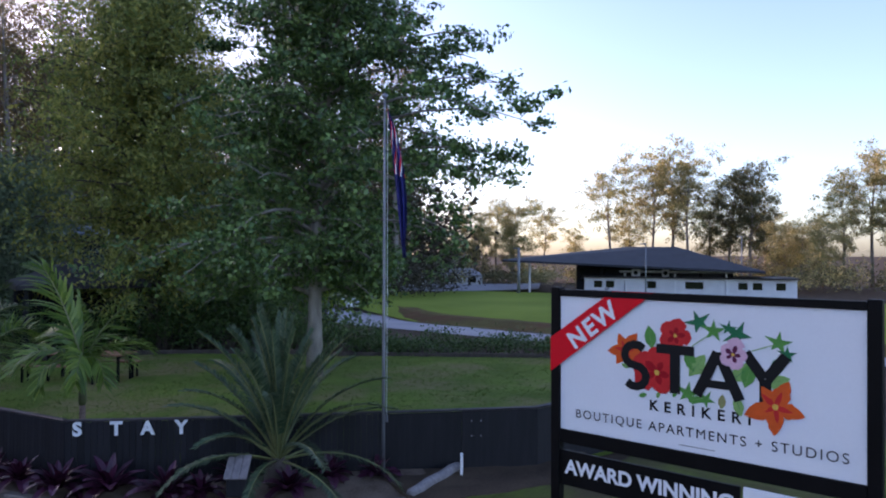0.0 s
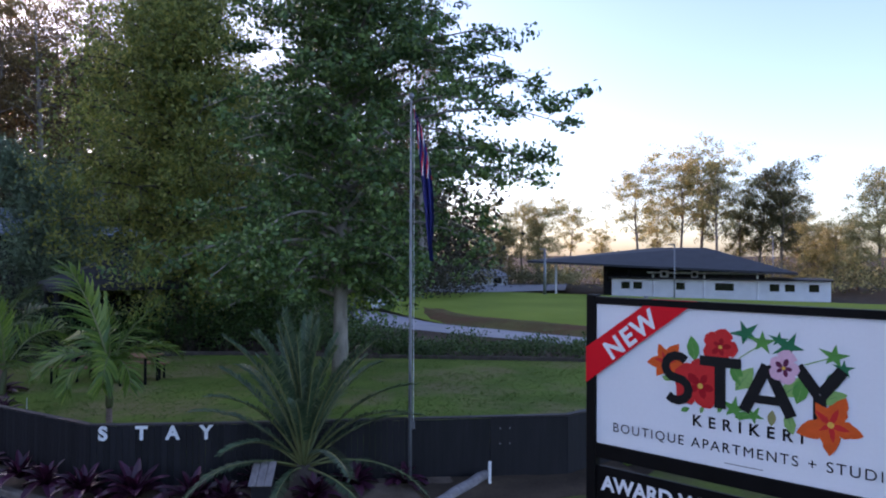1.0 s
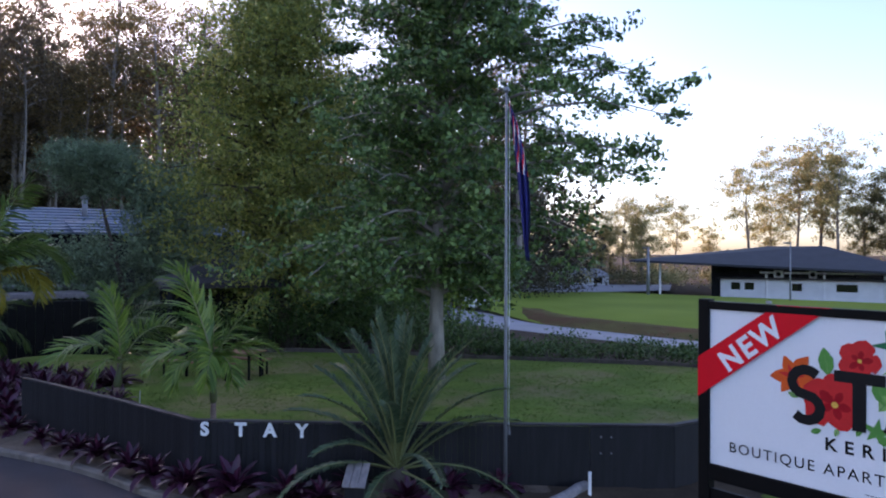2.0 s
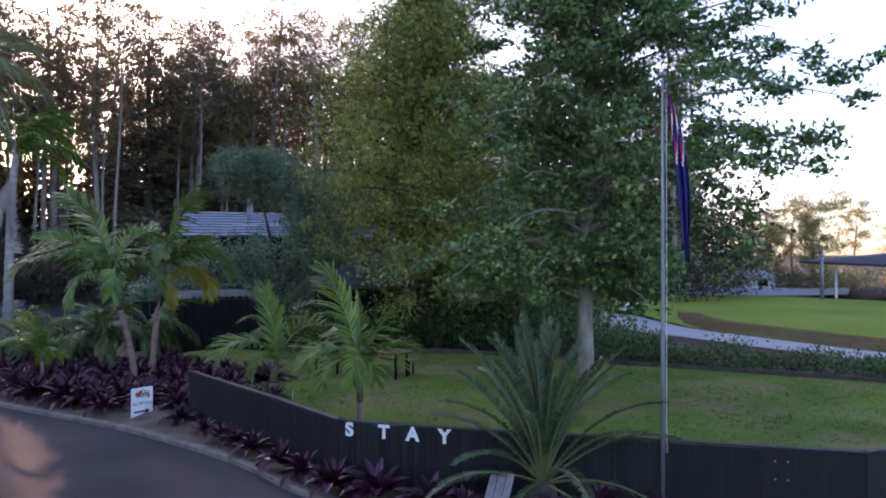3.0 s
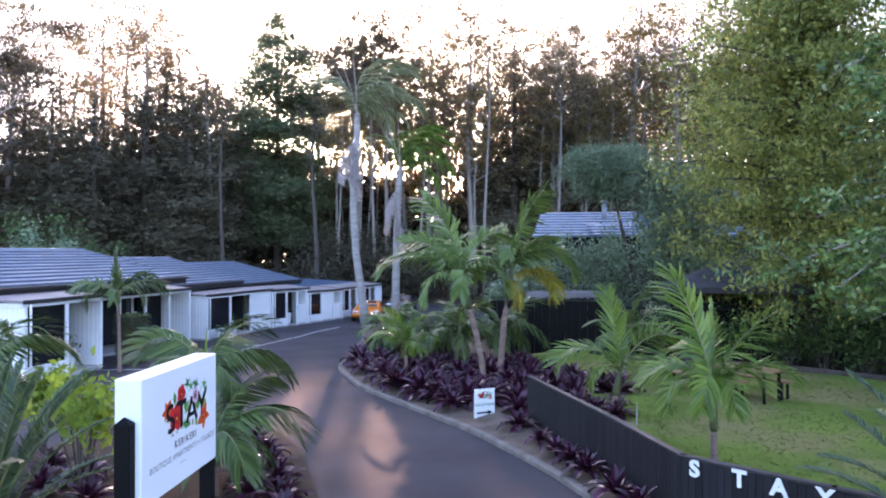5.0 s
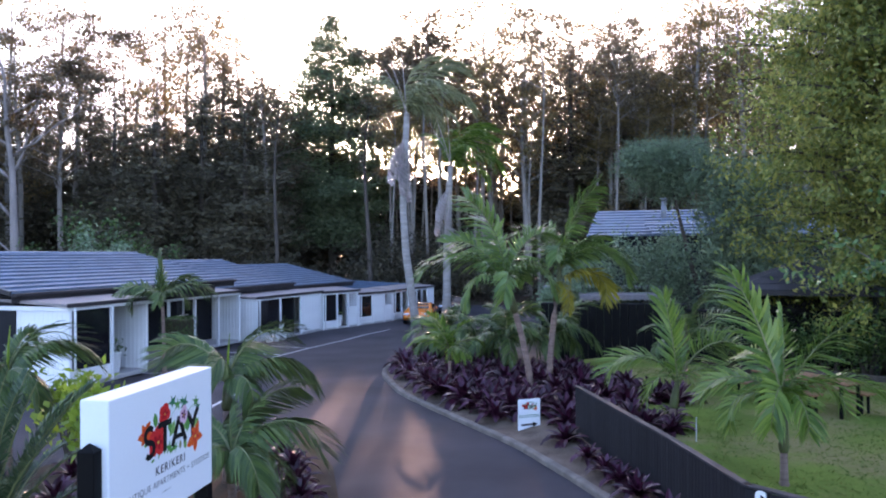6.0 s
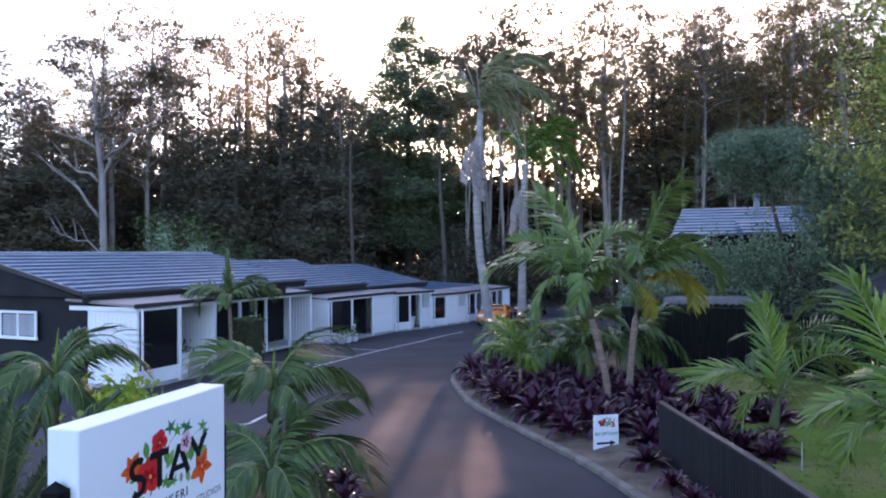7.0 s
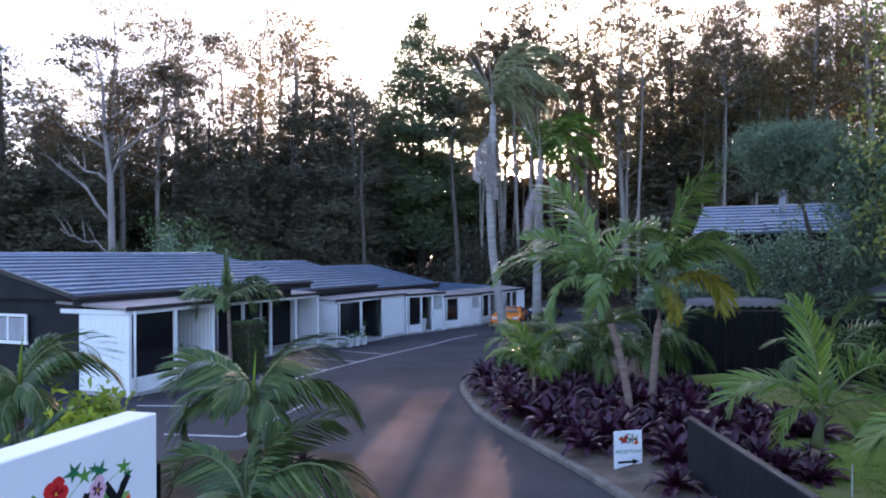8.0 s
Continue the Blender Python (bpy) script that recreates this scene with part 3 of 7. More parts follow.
def ivy(parent, m, r, material, z=0.0):
    """A flat printed five-pointed leaf."""
    pts = []
    for k in range(10):
        a = math.pi * 2 * k / 10
        rr = r * ((0.92, 0.3, 0.8, 0.3, 1.0, 0.32, 0.7, 0.28, 0.85, 0.34)[k])
        pts.append((rr * math.cos(a), rr * math.sin(a), z))
    ob = Mesh().add(pts, [tuple(range(10))]).out("printed_leaf", material, parent)
    ob.matrix_basis = m
    return ob


def blade(parent, m, r, material, z=0.0):
    pts = [(0, 0), (0.3, 0.22), (0.6, 0.25), (0.85, 0.12), (1, 0), (0.85, -0.12), (0.6, -0.25), (0.3, -0.22)]
    ob = Mesh().add([(x * r, y * r, z) for x, y in pts], [tuple(range(8))]).out("printed_leaf", material, parent)
    ob.matrix_basis = m
    return ob


def ink(name, c, rough=0.4):
    return mat(name, c, tuple(k * 0.8 for k in c), rough, 9.0, 0.0, spec=0.15)


I_RED, I_ORANGE, I_PINK, I_GREEN, I_DGREEN = ink("red_ink", (0.62, 0.03, 0.03)), ink("orange_ink", (0.72, 0.11, 0.02)), ink("pink_ink", (0.72, 0.45, 0.55)), ink("green_ink", (0.09, 0.28, 0.06)), ink("dark_green_ink", (0.02, 0.16, 0.07))
I_BLACK, I_PURPLE, I_YELLOW = ink("black_ink", (0.012, 0.012, 0.013)), ink("purple_ink", (0.12, 0.02, 0.06)), ink("yellow_ink", (0.75, 0.45, 0.08))
I_LIGHT = ink("light_green_ink", (0.22, 0.40, 0.12))


def emblem(parent, w, cx, cy, z, lift=0.35):
    """The printed picture of heavy black strokes among flowers; w is its width, z is out of the panel."""
    u = w / 4.0
    P = lambda x, y, a=0, dz=0.0: pose(cx + x * u, cy + y * u, z + dz * lift, 0, 0, a)
    rng = random.Random(5)
    for x, y, a, s, m in ((-1.25, 0.55, 100, 0.75, I_GREEN), (-0.1, -0.15, 55, 0.85, I_LIGHT), (0.05, 0.0, 110, 0.7, I_GREEN), (0.5, -0.05, 150, 0.6, I_LIGHT), (1.1, -0.15, 40, 0.9, I_LIGHT), (1.5, -0.3, 75, 0.8, I_GREEN),
                          (2.0, -0.15, 20, 0.75, I_LIGHT), (2.2, 0.1, 60, 0.7, I_DGREEN), (0.3, -0.75, 200, 0.45, I_GREEN), (-2.0, -0.1, 160, 0.3, I_LIGHT), (1.25, -0.55, 285, 0.6, I_LIGHT), (-1.7, -0.95, 20, 0.3, I_GREEN), (-1.1, -0.95, 70, 0.25, I_LIGHT), (-0.6, -0.85, 60, 0.25, I_GREEN), (0.85, -1.0, 85, 0.45, I_BUD)):
        leaf = blade(parent, P(x, y, a), s * u, m, lift * rng.uniform(0.0004, 0.0012))
        Mesh().add([(0.05 * s * u, -0.008 * u, lift * 0.0016), (0.92 * s * u, 0, lift * 0.0016), (0.05 * s * u, 0.008 * u, lift * 0.0016)], [(0, 1, 2)]).out("leaf_vein", I_DGREEN if m is I_LIGHT else I_LIGHT, leaf)
    for x, y, s, m in ((0.18, 1.48, 0.48, I_DGREEN), (0.62, 1.26, 0.42, I_GREEN), (1.30, 1.20, 0.48, I_DGREEN), (1.05, 1.36, 0.3, I_DGREEN), (2.40, 1.05, 0.42, I_GREEN), (-0.14, -0.66, 0.46, I_GREEN), (0.4, -0.78, 0.34, I_GREEN), (2.62, 0.75, 0.3, I_DGREEN)):
        ivy(parent, P(x, y, rng.uniform(0, 70)), s * u, m, lift * rng.uniform(0.001, 0.002))
    for x, y, a, n in ((0.0, 0.75, 30, 0.9), (1.7, 0.75, 15, 0.9)):
        Mesh().add([(0, 0, lift * 0.001), (n * u, 0.1 * u, lift * 0.001), (n * u, 0.125 * u, lift * 0.001), (0, 0.03 * u, lift * 0.001)], [(0, 1, 2, 3)]).out("printed_stem", I_LIGHT, parent).matrix_basis = P(x, y, a)
    flower(parent, P(-2.15, 0.45), 0.62 * u, 6, I_ORANGE, I_YELLOW, "orange printed lily", lift * 0.0012, 1, True, I_RED)
    flower(parent, P(-0.52, 1.03), 0.5 * u, 5, I_RED, I_PURPLE, "red printed blossom", lift * 0.0022, 3, False, I_CRIMSON)
    flower(parent, P(-1.10, -0.15), 0.78 * u, 5, I_RED, I_PURPLE, "large red printed hibiscus", lift * 0.0026, 4, False, I_CRIMSON)
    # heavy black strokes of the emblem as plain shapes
    W = 0.29
    arc = []
    for k in range(17):
        f = k / 16
        a = radians(40 + 230 * min(1, f * 2)) if f <= 0.5 else radians(90 - 230 * (f - 0.5) * 2)
        arc.append((-1.81 + 0.36 * math.cos(a), (0.33 if f <= 0.5 else -0.33) + 0.33 * math.sin(a)))
    mb = Mesh()
    for i in range(17):
        (ax, ay), (bx, by) = arc[max(0, i - 1)], arc[min(16, i + 1)]
        n = Vector((by - ay, ax - bx, 0)).normalized() * W * 0.46
        mb.v += [((arc[i][0] + n.x) * u, (arc[i][1] + n.y) * u, lift * 0.0045), ((arc[i][0] - n.x) * u, (arc[i][1] - n.y) * u, lift * 0.0045)]
        if i:
            mb.f.append((2 * i - 2, 2 * i - 1, 2 * i + 1, 2 * i))
    mb.out("emblem_stroke", I_BLACK, parent).matrix_basis = P(0, 0)
    for k, (x, bars) in enumerate(((-0.53, [(0, 0.6, 1.18, W, 0), (0, -0.06, W * 1.1, 1.32, 0)]),
                               (0.75, [(-0.31, -0.02, W * 1.05, 1.46, -25), (0.31, -0.02, W * 1.05, 1.46, 25), (0, -0.3, 0.7, W * 0.8, 0)]),
                               (2.06, [(-0.29, 0.36, W * 1.05, 0.86, 36), (0.29, 0.36, W * 1.05, 0.86, -36), (0, -0.36, W * 1.1, 0.76, 0)]))):
        mb = Mesh()
        for i, (bx, by, bw, bh, a) in enumerate(bars):
            mb.box(((x + bx) * u, by * u, lift * 0.0045 + 0.00005 * i), (bw * u, bh * u, 0.0002), a)
        mb.out("emblem_stroke", I_BLACK, parent).matrix_basis = P(0, 0)
    flower(parent, P(2.32, -0.72, 62), 0.8 * u, 5, I_ORANGE, I_YELLOW, "large orange printed lily", lift * 0.0052, 5, True, I_RED)
    flower(parent, P(1.18, 0.62), 0.46 * u, 5, I_PINK, I_PURPLE, "pale pink printed hibiscus", lift * 0.0054, 7, False, I_PURPLE)


I_CRIMSON, I_BUD = ink("crimson_ink", (0.36, 0.008, 0.015)), ink("bud_ink", (0.30, 0.28, 0.12))


def billboard():
    """The roadside sign on two black posts; local x runs along the face, y is up, z out towards the road."""
    L = Vector((3.625, -2.009, 2.78))
    R = Vector((3.143, -4.363, 2.78))
    ang = math.degrees(math.atan2(R.y - L.y, R.x - L.x))
    c = (L + R) / 2
    t = thing("roadside_sign", "large white motel sign with flowers in a black frame on posts", "sign", pose(c.x, c.y, c.z, 90, 0, ang))
    W, H = 2.40, 1.19
    Mesh().box((0, 0, -0.02), (W, H, 0.03), 0, 0.003).out("panel", M_PANEL, t, "white printed panel")
    for x, w in ((-W / 2 - 0.045, 0.09), (W / 2 + 0.045, 0.09)):
        Mesh().box((x, -1.02, -0.03), (w, 3.38, 0.09), 0, 0.006).out("post", M_BLACK, t, "black sign post")
    Mesh().box((0, H / 2 + 0.03, -0.02), (W - 0.004, 0.06, 0.075), 0, 0.005).out("frame_top", M_BLACK, t)
    Mesh().box((0, -H / 2 - 0.06, -0.02), (W - 0.004, 0.12, 0.075), 0, 0.005).out("frame_bottom", M_BLACK, t)
    for x in (-W / 2 - 0.045, W / 2 + 0.045):
        Mesh().box((x, -2.68, -0.03), (0.16, 0.16, 0.16), 0, 0.01).out("post_shoe", M_BLACK, t)
    # red corner band
    Mesh().add([(-1.29, -0.09, 0.0165), (-0.31, 0.655, 0.0165), (-0.68, 0.655, 0.0165), (-1.29, 0.217, 0.0165)], [(0, 1, 2, 3)]).out("corner_band", M_RED, t, "red diagonal band")
    text_mesh("letter", "NEW", 0.215, 0.0, M_PANEL, t, pose(-0.87, 0.345, 0.0175, 0, 0, 38), spacing=1.2, bold=0.007)
    emblem(t, 1.06, 0.0, 0.045, 0.001)
    text_mesh("letter", "KERIKERI", 0.118, 0.0, I_BLACK, t, pose(0.045, -0.270, 0.001), spacing=1.80, bold=0.003)
    text_mesh("letter", "BOUTIQUE APARTMENTS + STUDIOS", 0.107, 0.0, I_BLACK, t, pose(0.026, -0.44, 0.001), spacing=1.24)
    Mesh().box((0.034, -0.548, 0.001), (0.28, 0.004, 0.001)).out("rule", I_BLACK, t)
    # lower boards
    Mesh().box((-0.42, -0.94, -0.02), (1.56, 0.31, 0.03), 0, 0.003).out("lower_board", M_BLACK, t, "black board with white words")
    text_mesh("letter", "AWARD WINNING", 0.17, 0.0, M_PANEL, t, pose(-0.41, -0.93, 0.0), spacing=1.0, bold=0.006)
    Mesh().box((0.79, -0.94, -0.02), (0.81, 0.31, 0.03), 0, 0.003).out("lower_panel", M_PANEL, t, "white lower panel")
    Mesh().box((-0.75, 0.67, -0.02), (0.03, 0.02, 0.03)).out("bracket", M_STEEL, t)
    return t


billboard()


def white_sign():
    """A thick white box sign between two black posts beside the drive."""
    R, L = Vector((-1.52, 5.55, 0)), Vector((-1.92, 3.99, 0))
    ang = math.degrees(math.atan2(R.y - L.y, R.x - L.x))
    c = (L + R) / 2
    H, W, T = 1.12, (R - L).length, 0.24
    t = thing("entrance_sign", "thick white box sign with flower emblem beside the drive", "sign", pose(c.x, c.y, 2.74 - H / 2, 90, 0, ang))
    Mesh().box((0, 0, -T / 2), (W, H, T), 0, 0.008).out("sign_box", M_PANEL, t, "white painted box")
    for x in (-W / 2 - 0.055, W / 2 + 0.055):
        mb = Mesh().box((x, -1.005, -T / 2), (0.10, 2.40, 0.14), 0, 0.006)
        mb.add([(x - 0.05, 0.195, -T / 2 - 0.07), (x + 0.05, 0.195, -T / 2 - 0.07), (x + 0.05, 0.195, -T / 2 + 0.07), (x - 0.05, 0.195, -T / 2 + 0.07), (x, 0.255, -T / 2)],
               [(0, 1, 4), (1, 2, 4), (2, 3, 4), (3, 0, 4)])
        mb.out("post", M_BLACK, t, "black timber post with pointed top")
    emblem(t, 0.72, 0.06, 0.10, 0.001)
    text_mesh("letter", "KERIKERI", 0.098, 0.0, I_BLACK, t, pose(0.06, -0.17, 0.001), spacing=1.25, bold=0.002)
    text_mesh("letter", "BOUTIQUE APARTMENTS + STUDIOS", 0.078, 0.0, I_BLACK, t, pose(0.04, -0.28, 0.001), spacing=1.1)
    Mesh().box((0.0, -0.37, 0.001), (0.16, 0.003, 0.001)).out("rule", I_BLACK, t)
    return t


white_sign()


def reception_sign():
    t = thing("reception_sign", "small white reception sign with arrow standing in the bed", "sign", pose(3.27, 13.1, 0.42, 90, 0, 13))
    Mesh().box((0, 0, 0), (0.51, 0.68, 0.02), 0, 0.004).out("board", M_PANEL, t, "white board")
    Mesh().box((0, -0.45, -0.02), (0.1, 0.25, 0.03), 0, 0.003).out("stake", M_WHITE, t)
    text_mesh("letter", "RECEPTION", 0.088, 0.0, I_DGREEN, t, pose(0, -0.02, 0.0115), bold=0.001)
    Mesh().add([(-0.19, -0.215, 0.0115), (0.08, -0.215, 0.0115), (0.08, -0.25, 0.0115), (0.2, -0.195, 0.0115), (0.08, -0.14, 0.0115), (0.08, -0.175, 0.0115), (-0.19, -0.175, 0.0115)],
               [tuple(range(7))]).out("arrow", I_BLACK, t)
    emblem(t, 0.26, 0.0, 0.18, 0.011)
    return t


reception_sign()


def light_box(x, y, z):
    """A small dark timber box with a pitched lid in the bed."""
    t = thing("garden_box", "small dark timber box with sloping lid among the bromeliads", "garden box", pose(x, y, z, 0, 0, -58))
    mb = Mesh().box((0, 0, 0.14), (0.30, 0.24, 0.30), 0, 0.008)
    mb.out("box", M_BLACKWOOD, t)
    for k in range(3):
        Mesh().box((-0.115 + 0.115 * k, -0.02, 0.40), (0.108, 0.44, 0.022), 0, 0.003, 34).out("lid_board", M_DECK, t, "weathered grey lid board")
    for x in (-0.14, 0.14):
        Mesh().add([(x, -0.12, 0.28), (x, 0.12, 0.28), (x, 0.12, 0.46), (x + 0.012, -0.12, 0.28), (x + 0.012, 0.12, 0.28), (x + 0.012, 0.12, 0.46)], [(0, 1, 2), (3, 5, 4), (1, 4, 5, 2)]).out("side", M_BLACKWOOD, t)
    return t


M_DECK = mat("weathered_grey_board", (0.26, 0.235, 0.24), (0.14, 0.125, 0.13), 0.8, 3.0, 0.4, stretch=(6, 0.6, 6))
light_box(5.28, 3.58, 0.17)


# fixing heads in the plain fence panels
for k, (x, z) in enumerate(((-0.08, 0.95), (0.08, 0.95), (-0.08, 0.70), (0.08, 0.70))):
    d = Vector((8.85 - 7.25, 0.25 - 2.3, 0)).normalized()
    p = Vector((7.25, 2.3, 0)) + d * (1.55 + x) + Vector((d.y, -d.x, 0)) * 0.014
    b = thing("screw_head", "small pale screw head in the black fence", "screw", pose(p.x, p.y, z, 90, 0, math.degrees(math.atan2(d.y, d.x))), "screw heads in the fence")
    Mesh().tube([(0, 0, -0.006), (0, 0, 0.004)], 0.013, 10).out("head", M_STEEL, b)


def log(a, b, r):
    t = thing("edging_log", "weathered grey timber log edging the gravel bed", "log")
    a, b = Vector(a), Vector(b)
    pts = [a.lerp(b, k / 6) + Vector((0, 0, 0.015 * math.sin(k * 2.1))) for k in range(7)]
    Mesh().tube(pts, [r * q for q in (0.9, 1, 1.05, 1, 0.97, 1.03, 0.9)], 10).out("log", M_DECK, t, smooth=True)
    return t


log((7.95, 1.3, 0.22), (6.55, 1.35, 0.17), 0.085)
t = thing("marker_peg", "short white painted peg beside the fence", "peg", pose(7.75, 1.12, 0.1))
Mesh().box((0, 0, 0.2), (0.045, 0.045, 0.42), 20, 0.006).out("peg", M_WHITE, t)
t = thing("stake", "thin pale garden stake standing in the lawn", "stake", pose(6.1, 11.35, LAWN_Z))
Mesh().tube([(0, 0, -0.05), (0.01, 0, 0.45)], [0.012, 0.008], 6).out("stake_rod", M_LINE, t)


# ---- plants ----
def frond_mesh(length, n, leaf, rise, droop, seed, vee=0.35, hang=0.35, wide=0.035, twist=0.0, bare=0.10, shut=0.0, loose=1.0):
    """One feather frond along +x from the origin: an arching stalk with curved leaflets to both sides. Returns stalk and leaflets."""
    rng = random.Random(seed)
    pts, p, e = [], Vector((0, 0, 0)), rise
    steps = 12
    for k in range(steps + 1):
        pts.append(p.copy())
        p = p + Vector((math.cos(e), 0, math.sin(e))) * (length / steps)
        e -= droop / steps * (0.5 + 1.2 * k / steps)
    stalk = Mesh().tube(pts, [0.021 * (1 - 0.82 * k / steps) + 0.003 for k in range(steps + 1)], 4)
    lf = Mesh()
    for k in range(n):
        for side in (-1, 1):
            s = bare + (1 - bare) * (k + 0.5 + 0.22 * side + rng.uniform(-0.12, 0.12)) / n
            if rng.random() < 0.03:
                continue
            f = min(max(s, 0.0), 0.999) * steps
            i = min(int(f), steps - 1)
            q = pts[i].lerp(pts[i + 1], f - i)
            d = (pts[i + 1] - pts[i]).normalized()
            up = Vector((-d.z, 0, d.x))
            v = min(1.0, max(0.0, (s - bare) / (1 - bare)))
            ll = leaf * (0.42 + 0.58 * math.sin(math.pi * min(1.0, 0.16 + v * 0.80)) ** 0.7) * rng.uniform(0.86, 1.08)
            tw = twist * min(1.0, s * 1.6)
            cross = (Vector((0, 1, 0)) * math.cos(tw) + up * math.sin(tw)) * side
            va = vee + rng.uniform(-0.28, 0.28) * loose
            out = (cross * math.cos(va) + up * math.sin(va) + d * (0.30 + shut + 0.75 * v + rng.uniform(-0.18, 0.18) * loose)).normalized()
            blade_up = (up * math.cos(va) - cross * math.sin(va)).normalized()
            across = (out.cross(blade_up).normalized() * math.cos(0.5) + blade_up * math.sin(0.5) * rng.uniform(0.2, 1.3)).normalized()
            hg = hang * (1 + rng.uniform(-0.5, 0.55) * loose)
            at = lambda u: q + out * ll * (u - 0.16 * hg * u * u) + Vector((0, 0, -1)) * (ll * hg * 0.42 * u * u)
            w = across * wide * 0.5 * rng.uniform(0.85, 1.15)
            b, m1, m2, tip = at(0.02), at(0.34), at(0.70), at(1.0)
            lf.add([b - w * 0.45, b + w * 0.45, m1 + w, m1 - w, m2 + w * 0.8, m2 - w * 0.8, tip], [(0, 1, 2, 3), (3, 2, 4, 5), (5, 4, 6)])
    return stalk, lf


FROND_CACHE = {}


def frond(kind, parent, m, material, **kw):
    """A frond as a part with its stalk; alike fronds share their mesh."""
    if kind not in FROND_CACHE:
        st, lf = frond_mesh(**kw)
        k = len(st.f)
        st.add(lf.v, lf.f)
        me = bpy.data.meshes.new("frond")
        me.from_pydata(st.v, [], st.f)
        me.materials.append(material)
        me.materials.append(L_DRY if material is L_DRY else L_STALK)
        me.polygons.foreach_set("material_index", [1] * k + [0] * (len(st.f) - k))
        me.update()
        FROND_CACHE[kind] = me
    ob = new("frond", FROND_CACHE[kind])
    ob.parent = parent
    ob.matrix_basis = m
    return ob


def palm(name, x, y, z, trunk_h, r, lean, n, length, leaf, seed, label, material=None, trunk=None, rises=(75, -5), droop=1.3, shaft=0.5, hang=0.4, loose=1.0, spear=True, vee=0.35, key=None, nleaf=34, wide=0.035, group="", old=0, fronds=()):
    """A feather palm: ringed trunk, green crownshaft, fronds from upright to hanging."""
    rng = random.Random(seed)
    material = material or L_PALM
    t = thing(name, label, "palm tree", pose(x, y, z), group)
    top = Vector((lean[0], lean[1], trunk_h))
    pts = [Vector((lean[0] * (s ** 1.6), lean[1] * (s ** 1.6), trunk_h * s - (0.1 if s == 0 else 0))) for s in (0, 0.03, 0.1, 0.25, 0.45, 0.65, 0.85, 1)]
    Mesh().tube(pts, [r * k for k in (1.45, 1.3, 1.1, 1.0, 0.97, 0.93, 0.9, 0.86)], 12).out("trunk", trunk or M_PALMTRUNK, t, smooth=True)
    d = (pts[-1] - pts[-2]).normalized()
    if shaft:
        sp = [top + d * shaft * s for s in (0, 0.1, 0.4, 0.8, 1.0)]
        Mesh().tube(sp, [r * k for k in (0.95, 1.25, 1.1, 0.75, 0.45)], 10).out("crownshaft", M_SHAFT, t, "smooth green crownshaft", smooth=True)
    head = top + d * shaft * 0.9
    for k, (az, el, sc, dead, *more) in enumerate(fronds):
        bend = more[0] if more else droop
        s = 0.35 + 0.65 * (1 - max(0, el) / 90)
        frond((key or name, round(s * 3), dead, k % 2, bend, el < 50, el > 62), t, Matrix.Translation(head - d * (0.25 if dead else 0.0)) @ pose(0, 0, 0, rng.uniform(-12, 12), 0, az) @ pose(0, 0, 0, 0, -el, 0) @ Matrix.Scale(sc, 4), L_YELLOW if dead else material,
              length=length, n=nleaf, leaf=leaf, rise=0.25, droop=bend * (0.75 + 0.5 * s), seed=seed + round(s * 3), hang=hang * (0.7 + 0.9 * s), vee=vee * (1.3 - s), wide=wide, twist=(0.5 if el < 50 else 1.25) * (1 if k % 2 else -1), shut=0.55 if el > 62 and bend < 0.6 else 0.0, loose=loose)
    for k in range(0 if fronds else n):
        s = k / max(1, n - 1)
        el = rises[0] + (rises[1] - rises[0]) * s + rng.uniform(-6, 6)
        az = k * 137.5 + seed * 40 + rng.uniform(-15, 15)
        kind = (key or name, round(s * 3), k >= n - old)
        L = length * rng.uniform(0.85, 1.08)
        sc = L / length
        frond(kind, t, Matrix.Translation(head) @ pose(0, 0, 0, rng.uniform(-18, 18), 0, az) @ pose(0, 0, 0, 0, -el, 0) @ Matrix.Scale(sc, 4), L_YELLOW if k >= n - old else material,
              length=length, n=nleaf, leaf=leaf, rise=0.25, droop=droop * (0.75 + 0.5 * s), seed=seed + round(s * 3), hang=hang * (0.7 + 0.9 * s), vee=vee * (1 - s), wide=wide)
    if spear:
        Mesh().tube([head, head + d * length * 0.3 + Vector((0.02, 0, 0)), head + d * length * 0.5 + Vector((0.04, 0.02, 0))], [0.026, 0.02, 0.004], 6).out("spear_leaf", L_LIME, t, "unopened pale green spear leaf")
    return t


M_SHAFT = mat("green_crownshaft", (0.085, 0.105, 0.035), (0.06, 0.05, 0.022), 0.5, 2.0, 0.1, stretch=(4, 4, 0.4))

# pair of bangalow palms in the bed
BANGALOW = dict(material=L_BANGALOW, shaft=0.95, key="bangalow", nleaf=54, wide=0.070, group="pair of palms in the bed", droop=1.4, hang=0.85, vee=0.45)
palm("feather_palm", 4.05, 16.4, 0.15, 2.15, 0.085, (-0.42, -0.1), 0, 2.45, 0.74, 3, "slim feather palm with ringed pinkish trunk in the bed",
     fronds=[(172, 70, 1.0, 0, 0.9), (184, 30, 1.0, 0, 1.5), (-55, 30, 0.8, 0, 2.1), (25, 58, 0.85, 0), (100, 45, 0.9, 0), (-100, 22, 0.7, 0, 2.2), (150, 50, 0.85, 0), (215, 12, 0.75, 0, 1.8), (60, 20, 0.7, 0)], **BANGALOW)
